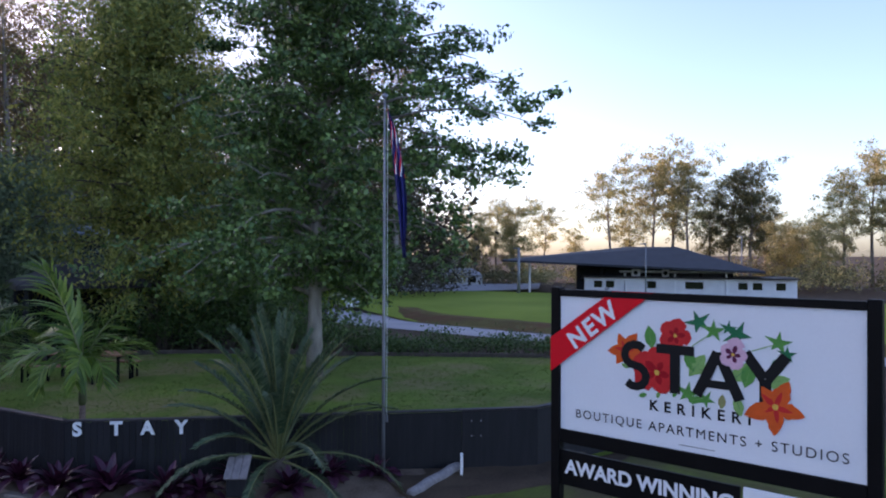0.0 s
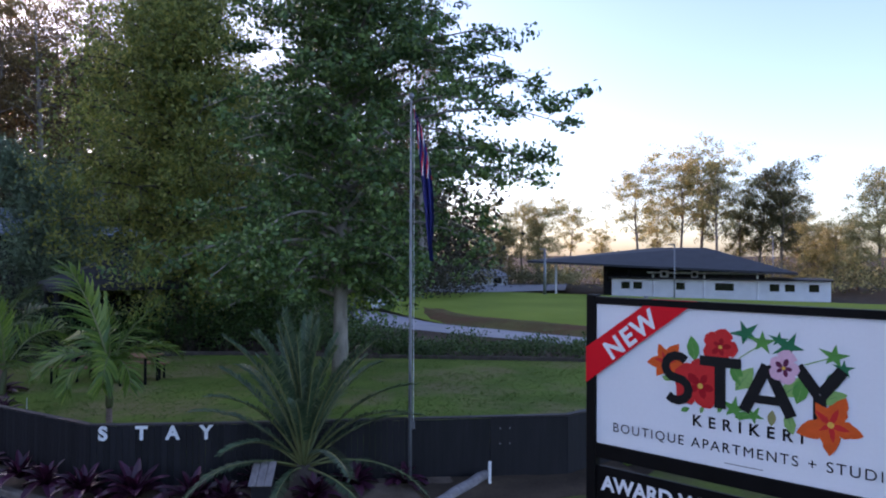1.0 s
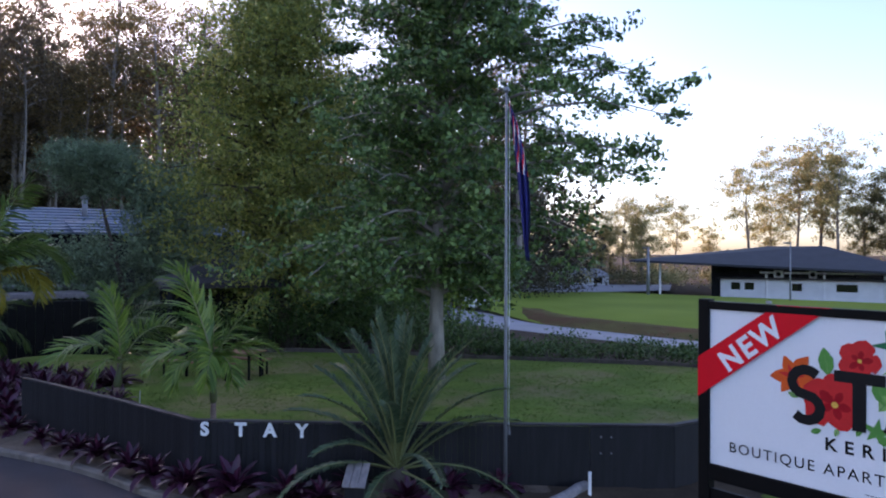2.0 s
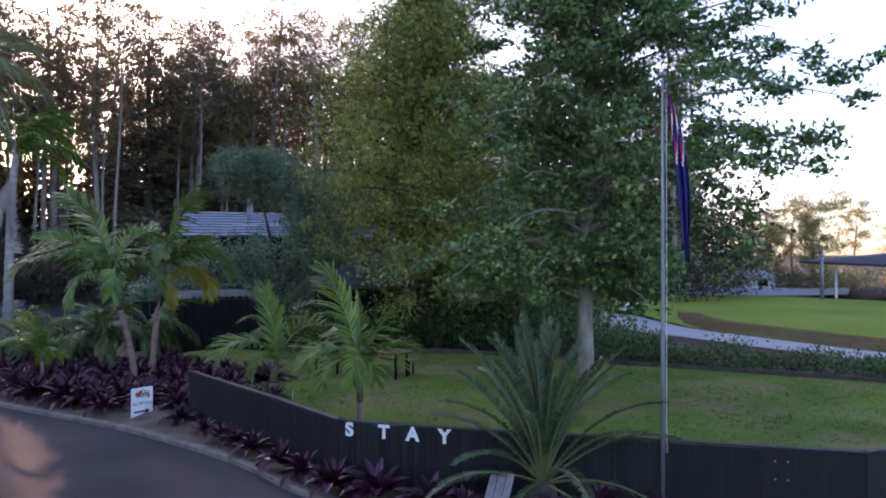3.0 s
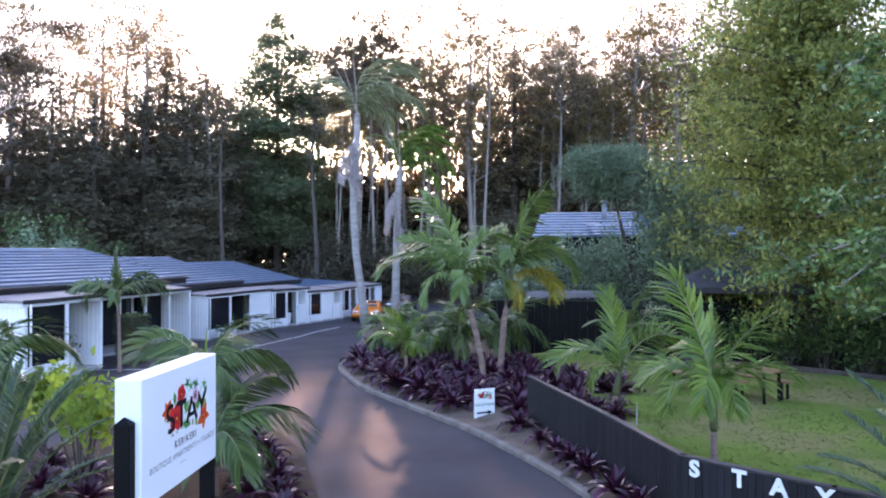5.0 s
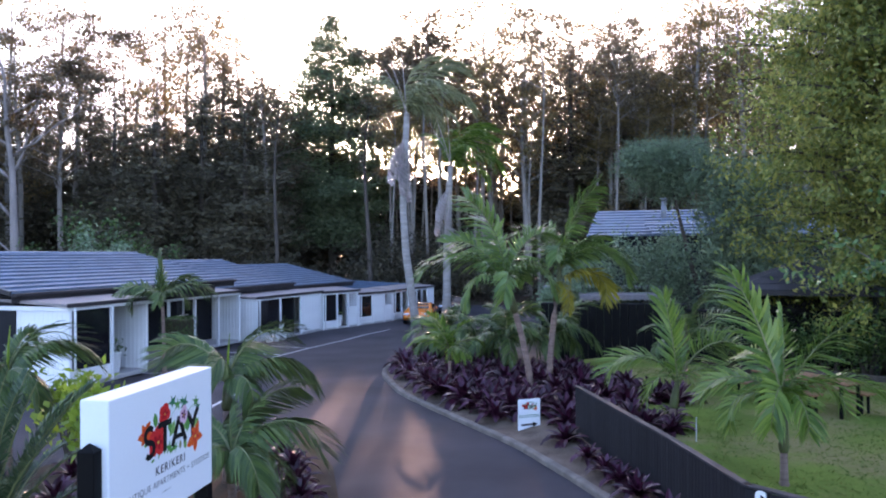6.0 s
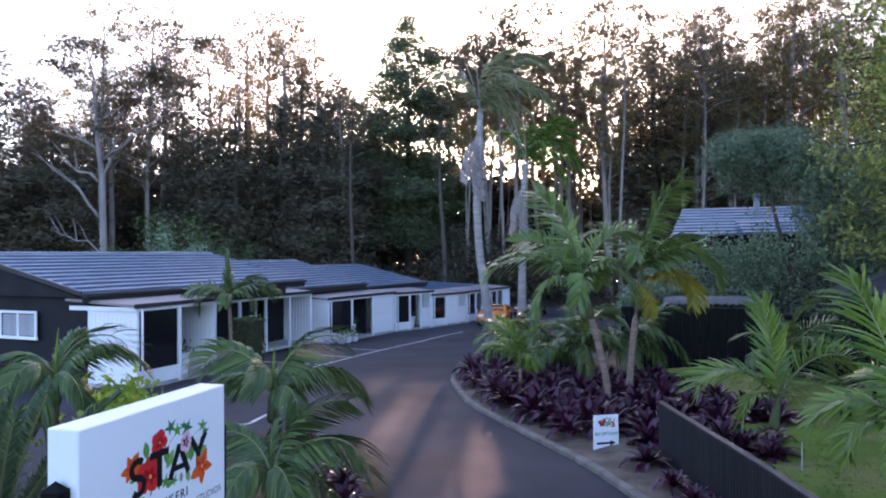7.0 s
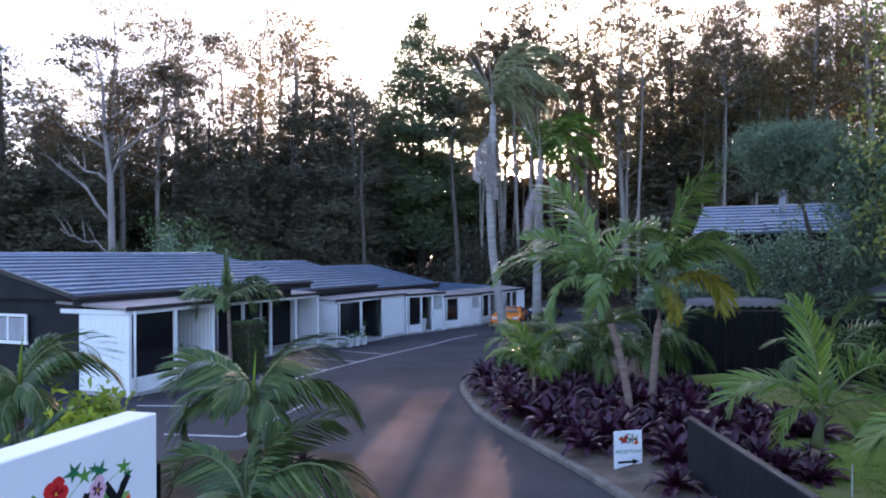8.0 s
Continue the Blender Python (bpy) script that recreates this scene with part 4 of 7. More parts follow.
palm("feather_palm", 4.75, 17.3, 0.15, 2.35, 0.085, (0.22, 0.05), 0, 2.45, 0.74, 8, "slim feather palm with ringed trunk and yellowing lower fronds",
     fronds=[(14, 62, 1.15, 0, 0.7), (-4, 34, 1.0, 0, 2.2), (-40, 42, 0.8, 0, 2.0), (160, 58, 0.75, 0), (80, 50, 0.9, 0), (-110, 45, 0.75, 0, 2.0), (30, 48, 0.8, 0), (-165, 25, 0.7, 0, 1.8), (4, 18, 0.8, 1, 2.2), (-75, -35, 0.45, 1, 1.4)], **BANGALOW)
YOUNG = dict(nleaf=40, wide=0.050, vee=0.5, droop=1.1, hang=0.75, group="young palms by the lawn", spear=False)
palm("young_palm", 6.28, 8.75, 0.25, 0.5, 0.062, (0.0, 0.0), 8, 1.68, 0.55, 21, "young bright green palm with short brown trunk behind the fence", shaft=0.85, key="young_a",
     fronds=[(138, 64, 1.25, 0, 0.3), (-42, 54, 1.05, 0, 0.7), (150, 32, 0.85, 0, 1.9), (-28, 32, 0.85, 0, 1.4), (-130, 38, 0.85, 0, 2.9), (-100, 30, 0.75, 0, 2.6), (170, 18, 0.7, 0, 2.2), (60, 62, 0.95, 0, 0.9), (95, 44, 0.85, 0, 1.4), (-65, 44, 0.75, 0, 2.3)], **YOUNG)
palm("young_palm", 6.1, 12.5, 0.2, 0.42, 0.075, (0.05, 0.0), 8, 1.6, 0.6, 14, "young bright green palm above purple bromeliads", shaft=0.6, key="young_b",
     fronds=[(110, 80, 1.12, 0, 0.3), (6, 50, 1.1, 0, 1.6), (178, 40, 1.1, 0, 1.9), (-22, 34, 0.8, 0, 2.1), (40, 66, 0.85, 0, 0.8), (205, 20, 0.7, 0, 2.0), (-70, 24, 0.55, 0, 2.4)], **{**YOUNG, "wide": 0.036, "nleaf": 38, "hang": 0.6})
palm("young_palm", 8.2, 16.5, 0.2, 0.9, 0.07, (0.05, 0.0), 9, 1.5, 0.55, 17, "young green palm at the back of the lawn", material=L_KENTIA, shaft=0.4, key="young_c", nleaf=38, wide=0.032, rises=(70, 0), droop=1.5, hang=0.9, group="young palms by the lawn")
palm("small_palm", 2.1, 17.9, 0.12, 0.75, 0.05, (0.0, 0.0), 8, 1.2, 0.42, 5, "small light green palm in the bromeliad bed", material=L_PALM, shaft=0.3, key="small_c", wide=0.05, nleaf=28, rises=(74, 10), droop=1.6, hang=0.8, vee=0.5, group="small palms in the bed")
for i, (x, y, h) in enumerate(((2.3, 23.5, 0.5), (3.2, 21.5, 0.7), (4.0, 20.0, 0.8), (2.9, 26.5, 0.6), (4.6, 23.5, 0.9), (5.6, 20.5, 0.9))):
    palm("kentia_palm", x, y, ground_z(x, y) + 0.1, h, 0.06, (0.05, 0.0), 9, 1.7, 0.55, 31 + i, "low dark green kentia palm behind the bromeliads", material=L_KENTIA, shaft=0.3, key="kentia_low", nleaf=40, wide=0.055, rises=(60, 5), droop=2.2, hang=1.5, group="kentia palms in the bed", spear=i % 2 == 0)
# left-hand bed
KENTIA = dict(material=L_KENTIA, nleaf=62, wide=0.044, droop=2.6, hang=1.35, loose=0.3, vee=0.1, group="kentia palms by the entrance", key="kentia")
palm("kentia_palm", -2.35, 10.3, 0.05, 1.25, 0.075, (0.0, 0.0), 9, 1.6, 0.50, 51, "dark green kentia palm with arching fronds by the entrance sign", shaft=0.5,
     fronds=[(172, 58, 1.0, 0), (12, 60, 0.95, 0, 1.7), (-8, 28, 1.05, 0, 1.7), (-150, 40, 0.8, 0), (-95, 55, 0.8, 0, 2.6), (200, 22, 0.85, 0), (80, 60, 0.8, 0), (-50, 20, 0.8, 0), (135, 40, 0.85, 0)], **KENTIA)
palm("kentia_palm", -2.0, 8.9, 0.05, 0.5, 0.07, (0.0, 0.0), 9, 1.55, 0.50, 58, "low dark green kentia palm with arching fronds by the entrance sign", shaft=0.4, spear=False,
     fronds=[(28, 62, 1.0, 0, 1.6), (-12, 42, 1.1, 0, 2.1), (165, 55, 0.9, 0), (-60, 30, 0.9, 0), (-110, 35, 0.85, 0), (210, 20, 0.9, 0), (100, 55, 0.9, 0), (-5, 10, 0.8, 0)], **KENTIA)
palm("kentia_palm", -6.3, 11.4, 0.05, 1.3, 0.075, (0.0, 0.0), 9, 1.75, 0.52, 63, "dark green kentia palm with arching fronds by the entrance", shaft=0.45,
     fronds=[(-2, 40, 1.05, 0, 1.9), (25, 62, 0.95, 0), (-40, 20, 0.9, 0), (165, 45, 0.95, 0), (-100, 40, 0.9, 0), (90, 60, 0.9, 0), (215, 25, 0.9, 0), (-70, 5, 0.85, 0)], **KENTIA)
palm("feather_palm", -6.9, 22.6, -0.1, 2.25, 0.06, (-0.05, 0.0), 10, 1.65, 0.6, 71, "slender palm standing before the motel porch", material=L_KENTIA, shaft=0.4, key="porch_palm", wide=0.06, nleaf=38, hang=0.7, droop=1.5,
     fronds=[(75, 84, 0.85, 0, 0.5), (120, 72, 0.8, 0, 0.7), (178, 24, 1.05, 0, 1.6), (4, 26, 1.05, 0, 1.5), (-30, 18, 0.8, 0, 1.9), (-150, 15, 0.8, 0, 2.0), (30, 46, 0.8, 0), (-80, 12, 0.7, 0)])


def tall_palm(x, y, z, line, skirt, crown, seed, label, green=None):
    """An old palm: pale trunk along a line of (side, height), dead fronds hanging on one side, thin drooping crown."""
    t = thing("old_palm", label, "palm tree", pose(x, y, z), "tall old palms")
    rng = random.Random(seed)
    pts = [Vector((a, 0, h)) for a, h in line]
    n = len(pts)
    Mesh().tube(pts, [0.27 - 0.10 * k / (n - 1) + (0.07 if k == 0 else 0) for k in range(n)], 12).out("trunk", M_PALEPALM, t, smooth=True)
    top = pts[-1]
    hs, xs_ = [p.z for p in pts], [p.x for p in pts]
    lo, hi, count = skirt
    for k in range(count):
        a = 185 + rng.uniform(-110, 80)
        zz = hi - (hi - lo) * 0.45 * (k / count)
        b = Vector((float(np.interp(zz, hs, xs_)), 0, zz)) + Vector((0.15 * math.cos(radians(a)), 0.15 * math.sin(radians(a)), 0))
        frond("dead_frond", t, Matrix.Translation(b) @ pose(0, 0, 0, 0, 0, a) @ pose(0, 0, 0, 0, rng.uniform(38, 84), 0) @ Matrix.Scale(rng.uniform(0.55, 1.1) * (hi - lo) / 4.4, 4), L_DRY,
              length=2.5, n=22, leaf=0.55, rise=0.1, droop=1.0, seed=2, hang=1.6, vee=-0.9, wide=0.08)
    for az, el, s in crown:
        frond(("old_frond", green), t, Matrix.Translation(top) @ pose(0, 0, 0, 0, 0, az) @ pose(0, 0, 0, 0, -el, 0) @ Matrix.Scale(s, 4), green or L_OLDPALM,
              length=4.2, n=40, leaf=0.95, rise=0.25, droop=2.1, seed=4, hang=1.4, vee=0.1, wide=0.08)
    for k in range(4):
        a = radians(150 + 35 * k)
        Mesh().tube([top, top + Vector((0.5 * math.cos(a), 0.5 * math.sin(a), 1.3)), top + Vector((1.3 * math.cos(a), 1.3 * math.sin(a), 2.3 + 0.3 * k))], [0.05, 0.03, 0.01], 5).out("bare_stalk", L_DRY, t, "bare dry frond stalk")
    return t


tall_palm(2.45, 40.0, -0.65, [(0, -0.1), (-0.15, 1.2), (-0.6, 4.5), (-0.75, 7.3), (-0.6, 10.0), (-0.5, 12.8)], (7.0, 11.6, 17),
          [(0, 70, 1.25), (-30, 55, 1.25), (35, 50, 1.2), (10, 35, 1.2), (-60, 40, 1.1), (75, 45, 1.1), (150, 62, 1.0), (-140, 55, 0.95), (-10, 85, 1.1), (50, 20, 1.0), (-15, 10, 0.95)], 1, "tall pale-trunked palm with a grey skirt of dead fronds")
tall_palm(4.3, 41.0, -0.65, [(0, -0.1), (0.05, 2.0), (0.1, 5.0), (0.2, 8.0), (0.35, 9.8)], (4.4, 8.6, 15),
          [(0, 75, 1.0), (-20, 50, 1.0), (30, 45, 1.0), (5, 25, 0.95), (-50, 60, 0.95), (60, 60, 0.95), (100, 70, 0.8), (-90, 70, 0.8), (15, 5, 0.8), (160, 72, 0.8), (-15, 66, 1.0), (20, 62, 1.0), (-70, 40, 0.8), (-35, 20, 0.85)], 2, "tall pale-trunked palm with green crown and dead frond skirt", L_PALM)


def cycad(x, y, z, seed):
    t = thing("cycad", "large grey-green cycad with long stiff arching fronds", "cycad", pose(x, y, z))
    rng = random.Random(seed)
    mb = Mesh().tube([(0, 0, -0.1), (0, 0, 0.1), (0, 0, 0.3), (0, 0, 0.42)], [0.2, 0.22, 0.2, 0.1], 14)
    mb.out("trunk", M_DARKBARK, t, "short rough dark trunk", smooth=True)
    for k in range(42):
        s = k / 41
        el = 87 - 36 * s / 0.65 if s < 0.65 else 46 - 46 * (s - 0.65) / 0.35
        el += rng.uniform(-5, 5)
        kind = round(s * 3)
        frond(("cycad", kind), t, Matrix.Translation((0, 0, 0.36)) @ pose(0, 0, 0, 0, 0, k * 137.5 + 20) @ pose(0, 0, 0, 0, -el, 0) @ Matrix.Scale(rng.uniform(0.88, 1.1) * (1 - 0.12 * s), 4), L_CYCAD,
              length=2.35, n=92, leaf=0.19, rise=0.08, droop=0.35 + 0.33 * kind, seed=6 + kind, hang=0.15 + 0.1 * kind, vee=0.75 - 0.2 * kind, wide=0.019, bare=0.24)
    return t


cycad(5.95, 3.4, 0.15, 3)
tagged(cycad(-4.2, 6.6, 0.0, 9), "blue-green cycad frond clump beside the entrance sign")


def strap_leaf(curl, w0):
    """One stiff channelled leaf along +x, curling over."""
    p, e, vs = Vector((0, 0, 0)), 0.0, []
    for i in range(6):
        w = w0 * (0.75, 0.95, 1.05, 1.0, 0.82, 0.22)[i]
        nrm = Vector((-math.sin(e), 0, math.cos(e)))
        vs += [p - Vector((0, w, 0)) + nrm * w * 0.4, p, p + Vector((0, w, 0)) + nrm * w * 0.4]
        p = p + Vector((math.cos(e), 0, math.sin(e))) * 0.2
        e -= curl
    fs = []
    for i in range(5):
        fs += [(i * 3, i * 3 + 1, i * 3 + 4, i * 3 + 3), (i * 3 + 1, i * 3 + 2, i * 3 + 5, i * 3 + 4)]
    me = bpy.data.meshes.new("leaf")
    me.from_pydata(vs, [], fs)
    me.materials.append(L_BROM)
    me.update()
    return me


STRAPS = [strap_leaf(c, w) for c, w in ((0.10, 0.115), (0.20, 0.14), (0.32, 0.155))]


def bromeliad(x, y, z, s, k, label="dark purple bromeliad rosette in the gravel bed", group="bromeliads in the bed"):
    """A rosette of strap leaves, upright in the heart and flatter outwards."""
    t = thing("bromeliad", label, "bromeliad", pose(x, y, z - 0.02, 0, 0, (k * 77) % 360), group)
    q = random.Random(k * 13 + int(x * 100))
    n = 21 + k % 4
    for i in range(n):
        u = i / (n - 1)
        ob = new("leaf", STRAPS[min(2, int(u * 3))])
        ob.parent = t
        ob.matrix_basis = pose(0, 0, 0.02, 0, 0, i * 137.5 + q.uniform(-12, 12)) @ pose(0.02 * u, 0, 0, 0, -(80 - 60 * u + q.uniform(-6, 6)), 0) @ Matrix.Scale(s * (0.34 + 0.11 * u) * q.uniform(0.85, 1.12), 4)
    return t


rng = random.Random(11)
# a row along the fence
for i, (x, y, s) in enumerate(((3.7, 11.83, 0.95), (3.8, 10.7, 0.75), (3.88, 9.97, 0.75), (3.95, 9.45, 0.8), (3.98, 8.75, 0.9), (4.0, 7.65, 1.0), (4.02, 6.95, 0.9), (4.1, 6.1, 1.05), (4.4, 5.3, 1.3), (4.72, 4.45, 1.2), (5.75, 4.15, 0.9), (6.5, 2.85, 0.95), (7.0, 2.25, 0.85), (5.0, 4.05, 0.8), (5.75, 3.0, 0.9))):
    bromeliad(x, y, 0.17, s * 1.2, i, "dark purple bromeliad rosette at the foot of the black fence", "bromeliads along the fence")
# a thick bank behind the kerb
k = 0
for y in np.arange(12.9, 27.5, 0.62):
    for row in range(8 if 14.5 < y < 20 else 5):
        x = kerb_x(y) + 0.85 + 0.68 * row + rng.uniform(-0.25, 0.25)
        if y < 14 and row == 0 or (2.7 < x < 3.9 and 12.3 < y < 13.6):
            continue
        bromeliad(x, y + rng.uniform(-0.2, 0.2), ground_z(x, y) + 0.18, rng.uniform(1.2, 1.75), k, group="bank of bromeliads behind the kerb")
        k += 1
for i in range(9):
    bromeliad(4.9 + rng.uniform(-0.3, 1.6), 12.2 + rng.uniform(-0.5, 1.2), 0.22, rng.uniform(1.0, 1.3), i, group="bank of bromeliads behind the kerb")
# left-hand bed
rows = [[(x, y, 0.05 + 0.05 * min(i, 5 - i)) for i, x in enumerate(np.linspace(-6.8 + max(0, y - 10) * 0.5, -0.35 - max(0, y - 8.0) * 0.11 - max(0, y - 11.5) * 0.25, 6))] for y in np.linspace(2.0, 14.2, 13)]
sheet("entrance_bed", rows, M_EARTH, "planted bed of dark mulch beside the entrance drive", "garden bed", thick=0.3)
for i, (x, y, s) in enumerate(((-0.95, 8.2, 1.2), (-1.05, 9.0, 1.15), (-1.2, 9.8, 1.1), (-1.35, 10.7, 1.1), (-1.6, 11.5, 1.05), (-1.45, 8.6, 1.1), (-0.9, 7.4, 1.2), (-1.75, 9.6, 1.0), (-1.9, 12.3, 0.9), (-2.3, 12.9, 0.9),
                               (-4.6, 9.3, 1.2), (-5.1, 8.6, 1.2), (-4.1, 9.9, 1.1), (-5.6, 9.6, 1.1), (-3.7, 8.6, 1.1), (-6.0, 7.9, 1.1), (-4.9, 10.6, 1.0))):
    bromeliad(x, y, 0.2, s, i, "dark purple bromeliad rosette in the entrance bed", "bromeliads by the entrance")


def tree(name, x, y, z, label, category, seed, height, trunk_r, limbs, twigs, leaves, leaf, material, bark, crown, start=0.2, droop=0.0, flat=0.5, spread=0.5, aspect=0.55, lean=(0, 0), rise=(0.1, 0.9), group="", wander=0.25, hang=0.0, pack=0.9, clump=0.0):
    """A tree: tapered trunk, limbs reaching to an uneven envelope crown(s, azimuth), twigs along them, and single leaves round the twigs."""
    r = np.random.default_rng(seed)
    t = thing(name, label, category, pose(x, y, z), group)
    wood = Mesh()
    tp = []
    for s in np.linspace(0, 1, 9):
        tp.append(Vector((lean[0] * s + wander * height * 0.05 * math.sin(s * 5 + seed), lean[1] * s + wander * height * 0.05 * math.cos(s * 4 + seed), height * s - (0.15 if s == 0 else 0))))
    wood.tube(tp, [trunk_r * k for k in (1.35, 1.0, 0.88, 0.75, 0.62, 0.48, 0.34, 0.2, 0.05)], 10)
    cents, hearts = [], []
    for i in range(limbs):
        s = start + (1 - start) * ((i + 0.5) / limbs) ** pack
        az = i * 2.39996 + r.uniform(-0.4, 0.4)
        k = s * 8
        j = min(int(k), 7)
        a = tp[j].lerp(tp[j + 1], k - j)
        L = crown(s, az) * r.uniform(0.72, 1.12)
        el = rise[0] + (rise[1] - rise[0]) * s + r.uniform(-0.15, 0.15)
        pts, p = [a], a.copy()
        nst = 6
        for q in range(nst):
            p = p + Vector((math.cos(az) * math.cos(el), math.sin(az) * math.cos(el), math.sin(el))) * (L / nst)
            el -= droop / nst
            az += r.uniform(-0.16, 0.16)
            pts.append(p.copy())
        r0 = trunk_r * (0.26 if clump else 0.32) * (1 - 0.6 * s) * min(1.5, L / 3 + 0.3)
        wood.tube(pts, [r0 * (1 - q / (nst + 0.3)) + 0.008 for q in range(nst + 1)], 5, cap=False)
        nt = max(6, int(twigs * (0.45 + 0.55 * L / 4.6)))
        for w in range(nt):
            u = 0.16 + 0.84 * (w + r.uniform(0, 1)) / nt
            k2 = u * nst
            j2 = min(int(k2), nst - 1)
            b = pts[j2].lerp(pts[j2 + 1], k2 - j2)
            sp = spread * ((0.8 if clump else 0.55) + (0.3 if clump else 0.6) * (1 - u)) * min(1.0, L / 2.5 + 0.2)
            dv = Vector((r.normal(), r.normal(), r.normal() * (1 - flat) + 0.1)) * sp * 0.8
            e = b + dv
            if w % 2 == 0:
                wood.tube([b, b + dv * 0.6 + Vector((0, 0, 0.03)), e + dv * 0.4 - Vector((0, 0, hang * 0.5))], [0.018, 0.012, 0.004], 3, cap=False)
            m = max(3, int(leaves * r.uniform(0.6, 1.4)))
            if clump:
                # tufts of leaves towards the end of the twig, each shingled round its own heart
                for q in range(3):
                    h = np.array(b) + np.array(dv) * (0.35 + 0.45 * q) + r.normal(size=3) * sp * np.array([0.3, 0.3, 0.12])
                    cl = clump * r.uniform(0.6, 1.25)
                    c = h + r.normal(size=(m // 3, 3)) * np.array([cl, cl, cl * 0.5])
                    c[:, 2] -= hang * r.uniform(0, 1, m // 3) ** 1.3
                    cents.append(c)
                    hearts.append(np.tile(h - np.array([0, 0, cl * 0.6]), (m // 3, 1)))
                continue
            tt = r.uniform(0, 1.3, m)[:, None]
            c = np.array(b) + np.array(dv) * tt + r.normal(size=(m, 3)) * np.array([sp * 0.42, sp * 0.42, sp * 0.42 * (1 - flat * 0.8)])
            c[:, 2] -= hang * r.uniform(0, 1, m) ** 1.3
            cents.append(c)
    wood.out("trunk", bark, t, smooth=True)
    leaf_mesh("crown", np.concatenate(cents), leaf, material, t, r, flat=0.1, aspect=aspect, down=0.7 if hang else 0.3, axis=np.concatenate(hearts) if clump else (0, 0, height * 0.5), face=1.5 if clump else 1.1)
    return t


# the spreading tree on the lawn
def plane_crown(s, az):
    out = float(np.interp(s, [0.1, 0.2, 0.33, 0.44, 0.58, 0.70, 0.82, 1.0], [3.2, 3.9, 5.2, 5.2, 4.0, 3.2, 2.4, 1.0]))
    lean = float(np.interp(s, [0.15, 0.26, 0.36, 0.44, 0.56, 1.0], [-0.45, -0.34, 0.44, 0.49, 0.08, 0.0]))
    lean *= math.cos(az + 0.85)
    return min(6.3, out * (1.0 + (min(lean, 0.08) if s < 0.34 and math.cos(az + 0.85) < 0 else lean) + 0.08 * math.sin(3 * az)))


tree("spreading_tree", 13.5, 8.85, LAWN_Z, "large spreading deciduous tree with dense dark green leaves on the lawn", "tree", 4, 14.6, 0.195, 124, 10, 84, 0.165, L_PLANE, M_BARK,
     plane_crown, start=0.15, droop=1.1, flat=0.6, spread=0.78, pack=1.1, rise=(0.2, 1.0), wander=0.12, lean=(0.3, -0.2), clump=0.19)

tree("yellowing_tree", 15.9, 18.8, 0.0, "broad yellow-tinged tree with hanging foliage behind the lawn", "tree", 7, 14.0, 0.26, 104, 11, 90, 0.19, L_WILLOW, M_DARKBARK,
     lambda s, az: float(np.interp(s, [0.1, 0.3, 0.55, 0.75, 0.9, 1.0], [2.8, 4.7, 4.6, 3.2, 2.0, 0.9])) * (1 + 0.2 * math.sin(3 * az + 9 * s) + 0.1 * math.sin(5 * az - 14 * s)), start=0.12, droop=1.0, flat=0.35, spread=1.0, hang=0.3, aspect=0.4, rise=(0.4, 1.0), clump=0.36)
tree("weeping_tree", 14.6, 27.4, -0.4, "grey-green weeping tree with domed crown before the house", "tree", 9, 8.5, 0.16, 54, 10, 100, 0.17, L_PEPPER, M_DARKBARK,
     lambda s, az: float(np.interp(s, [0.6, 0.8, 0.92, 1.0], [1.8, 2.9, 2.6, 1.2])), start=0.8, droop=1.15, flat=0.2, spread=0.6, hang=0.6, aspect=0.22, rise=(0.35, 0.9), lean=(-2.0, 0.8))
tree("weeping_tree", 15.2, 25.8, -0.4, "grey-green weeping tree hanging low beside the house", "tree", 19, 7.6, 0.16, 40, 9, 56, 0.26, L_PEPPER, M_DARKBARK,
     lambda s, az: float(np.interp(s, [0.4, 0.7, 0.92, 1.0], [1.6, 2.5, 2.0, 1.0])), start=0.5, droop=1.3, flat=0.2, spread=0.75, hang=1.2, aspect=0.22, rise=(0.35, 0.9))


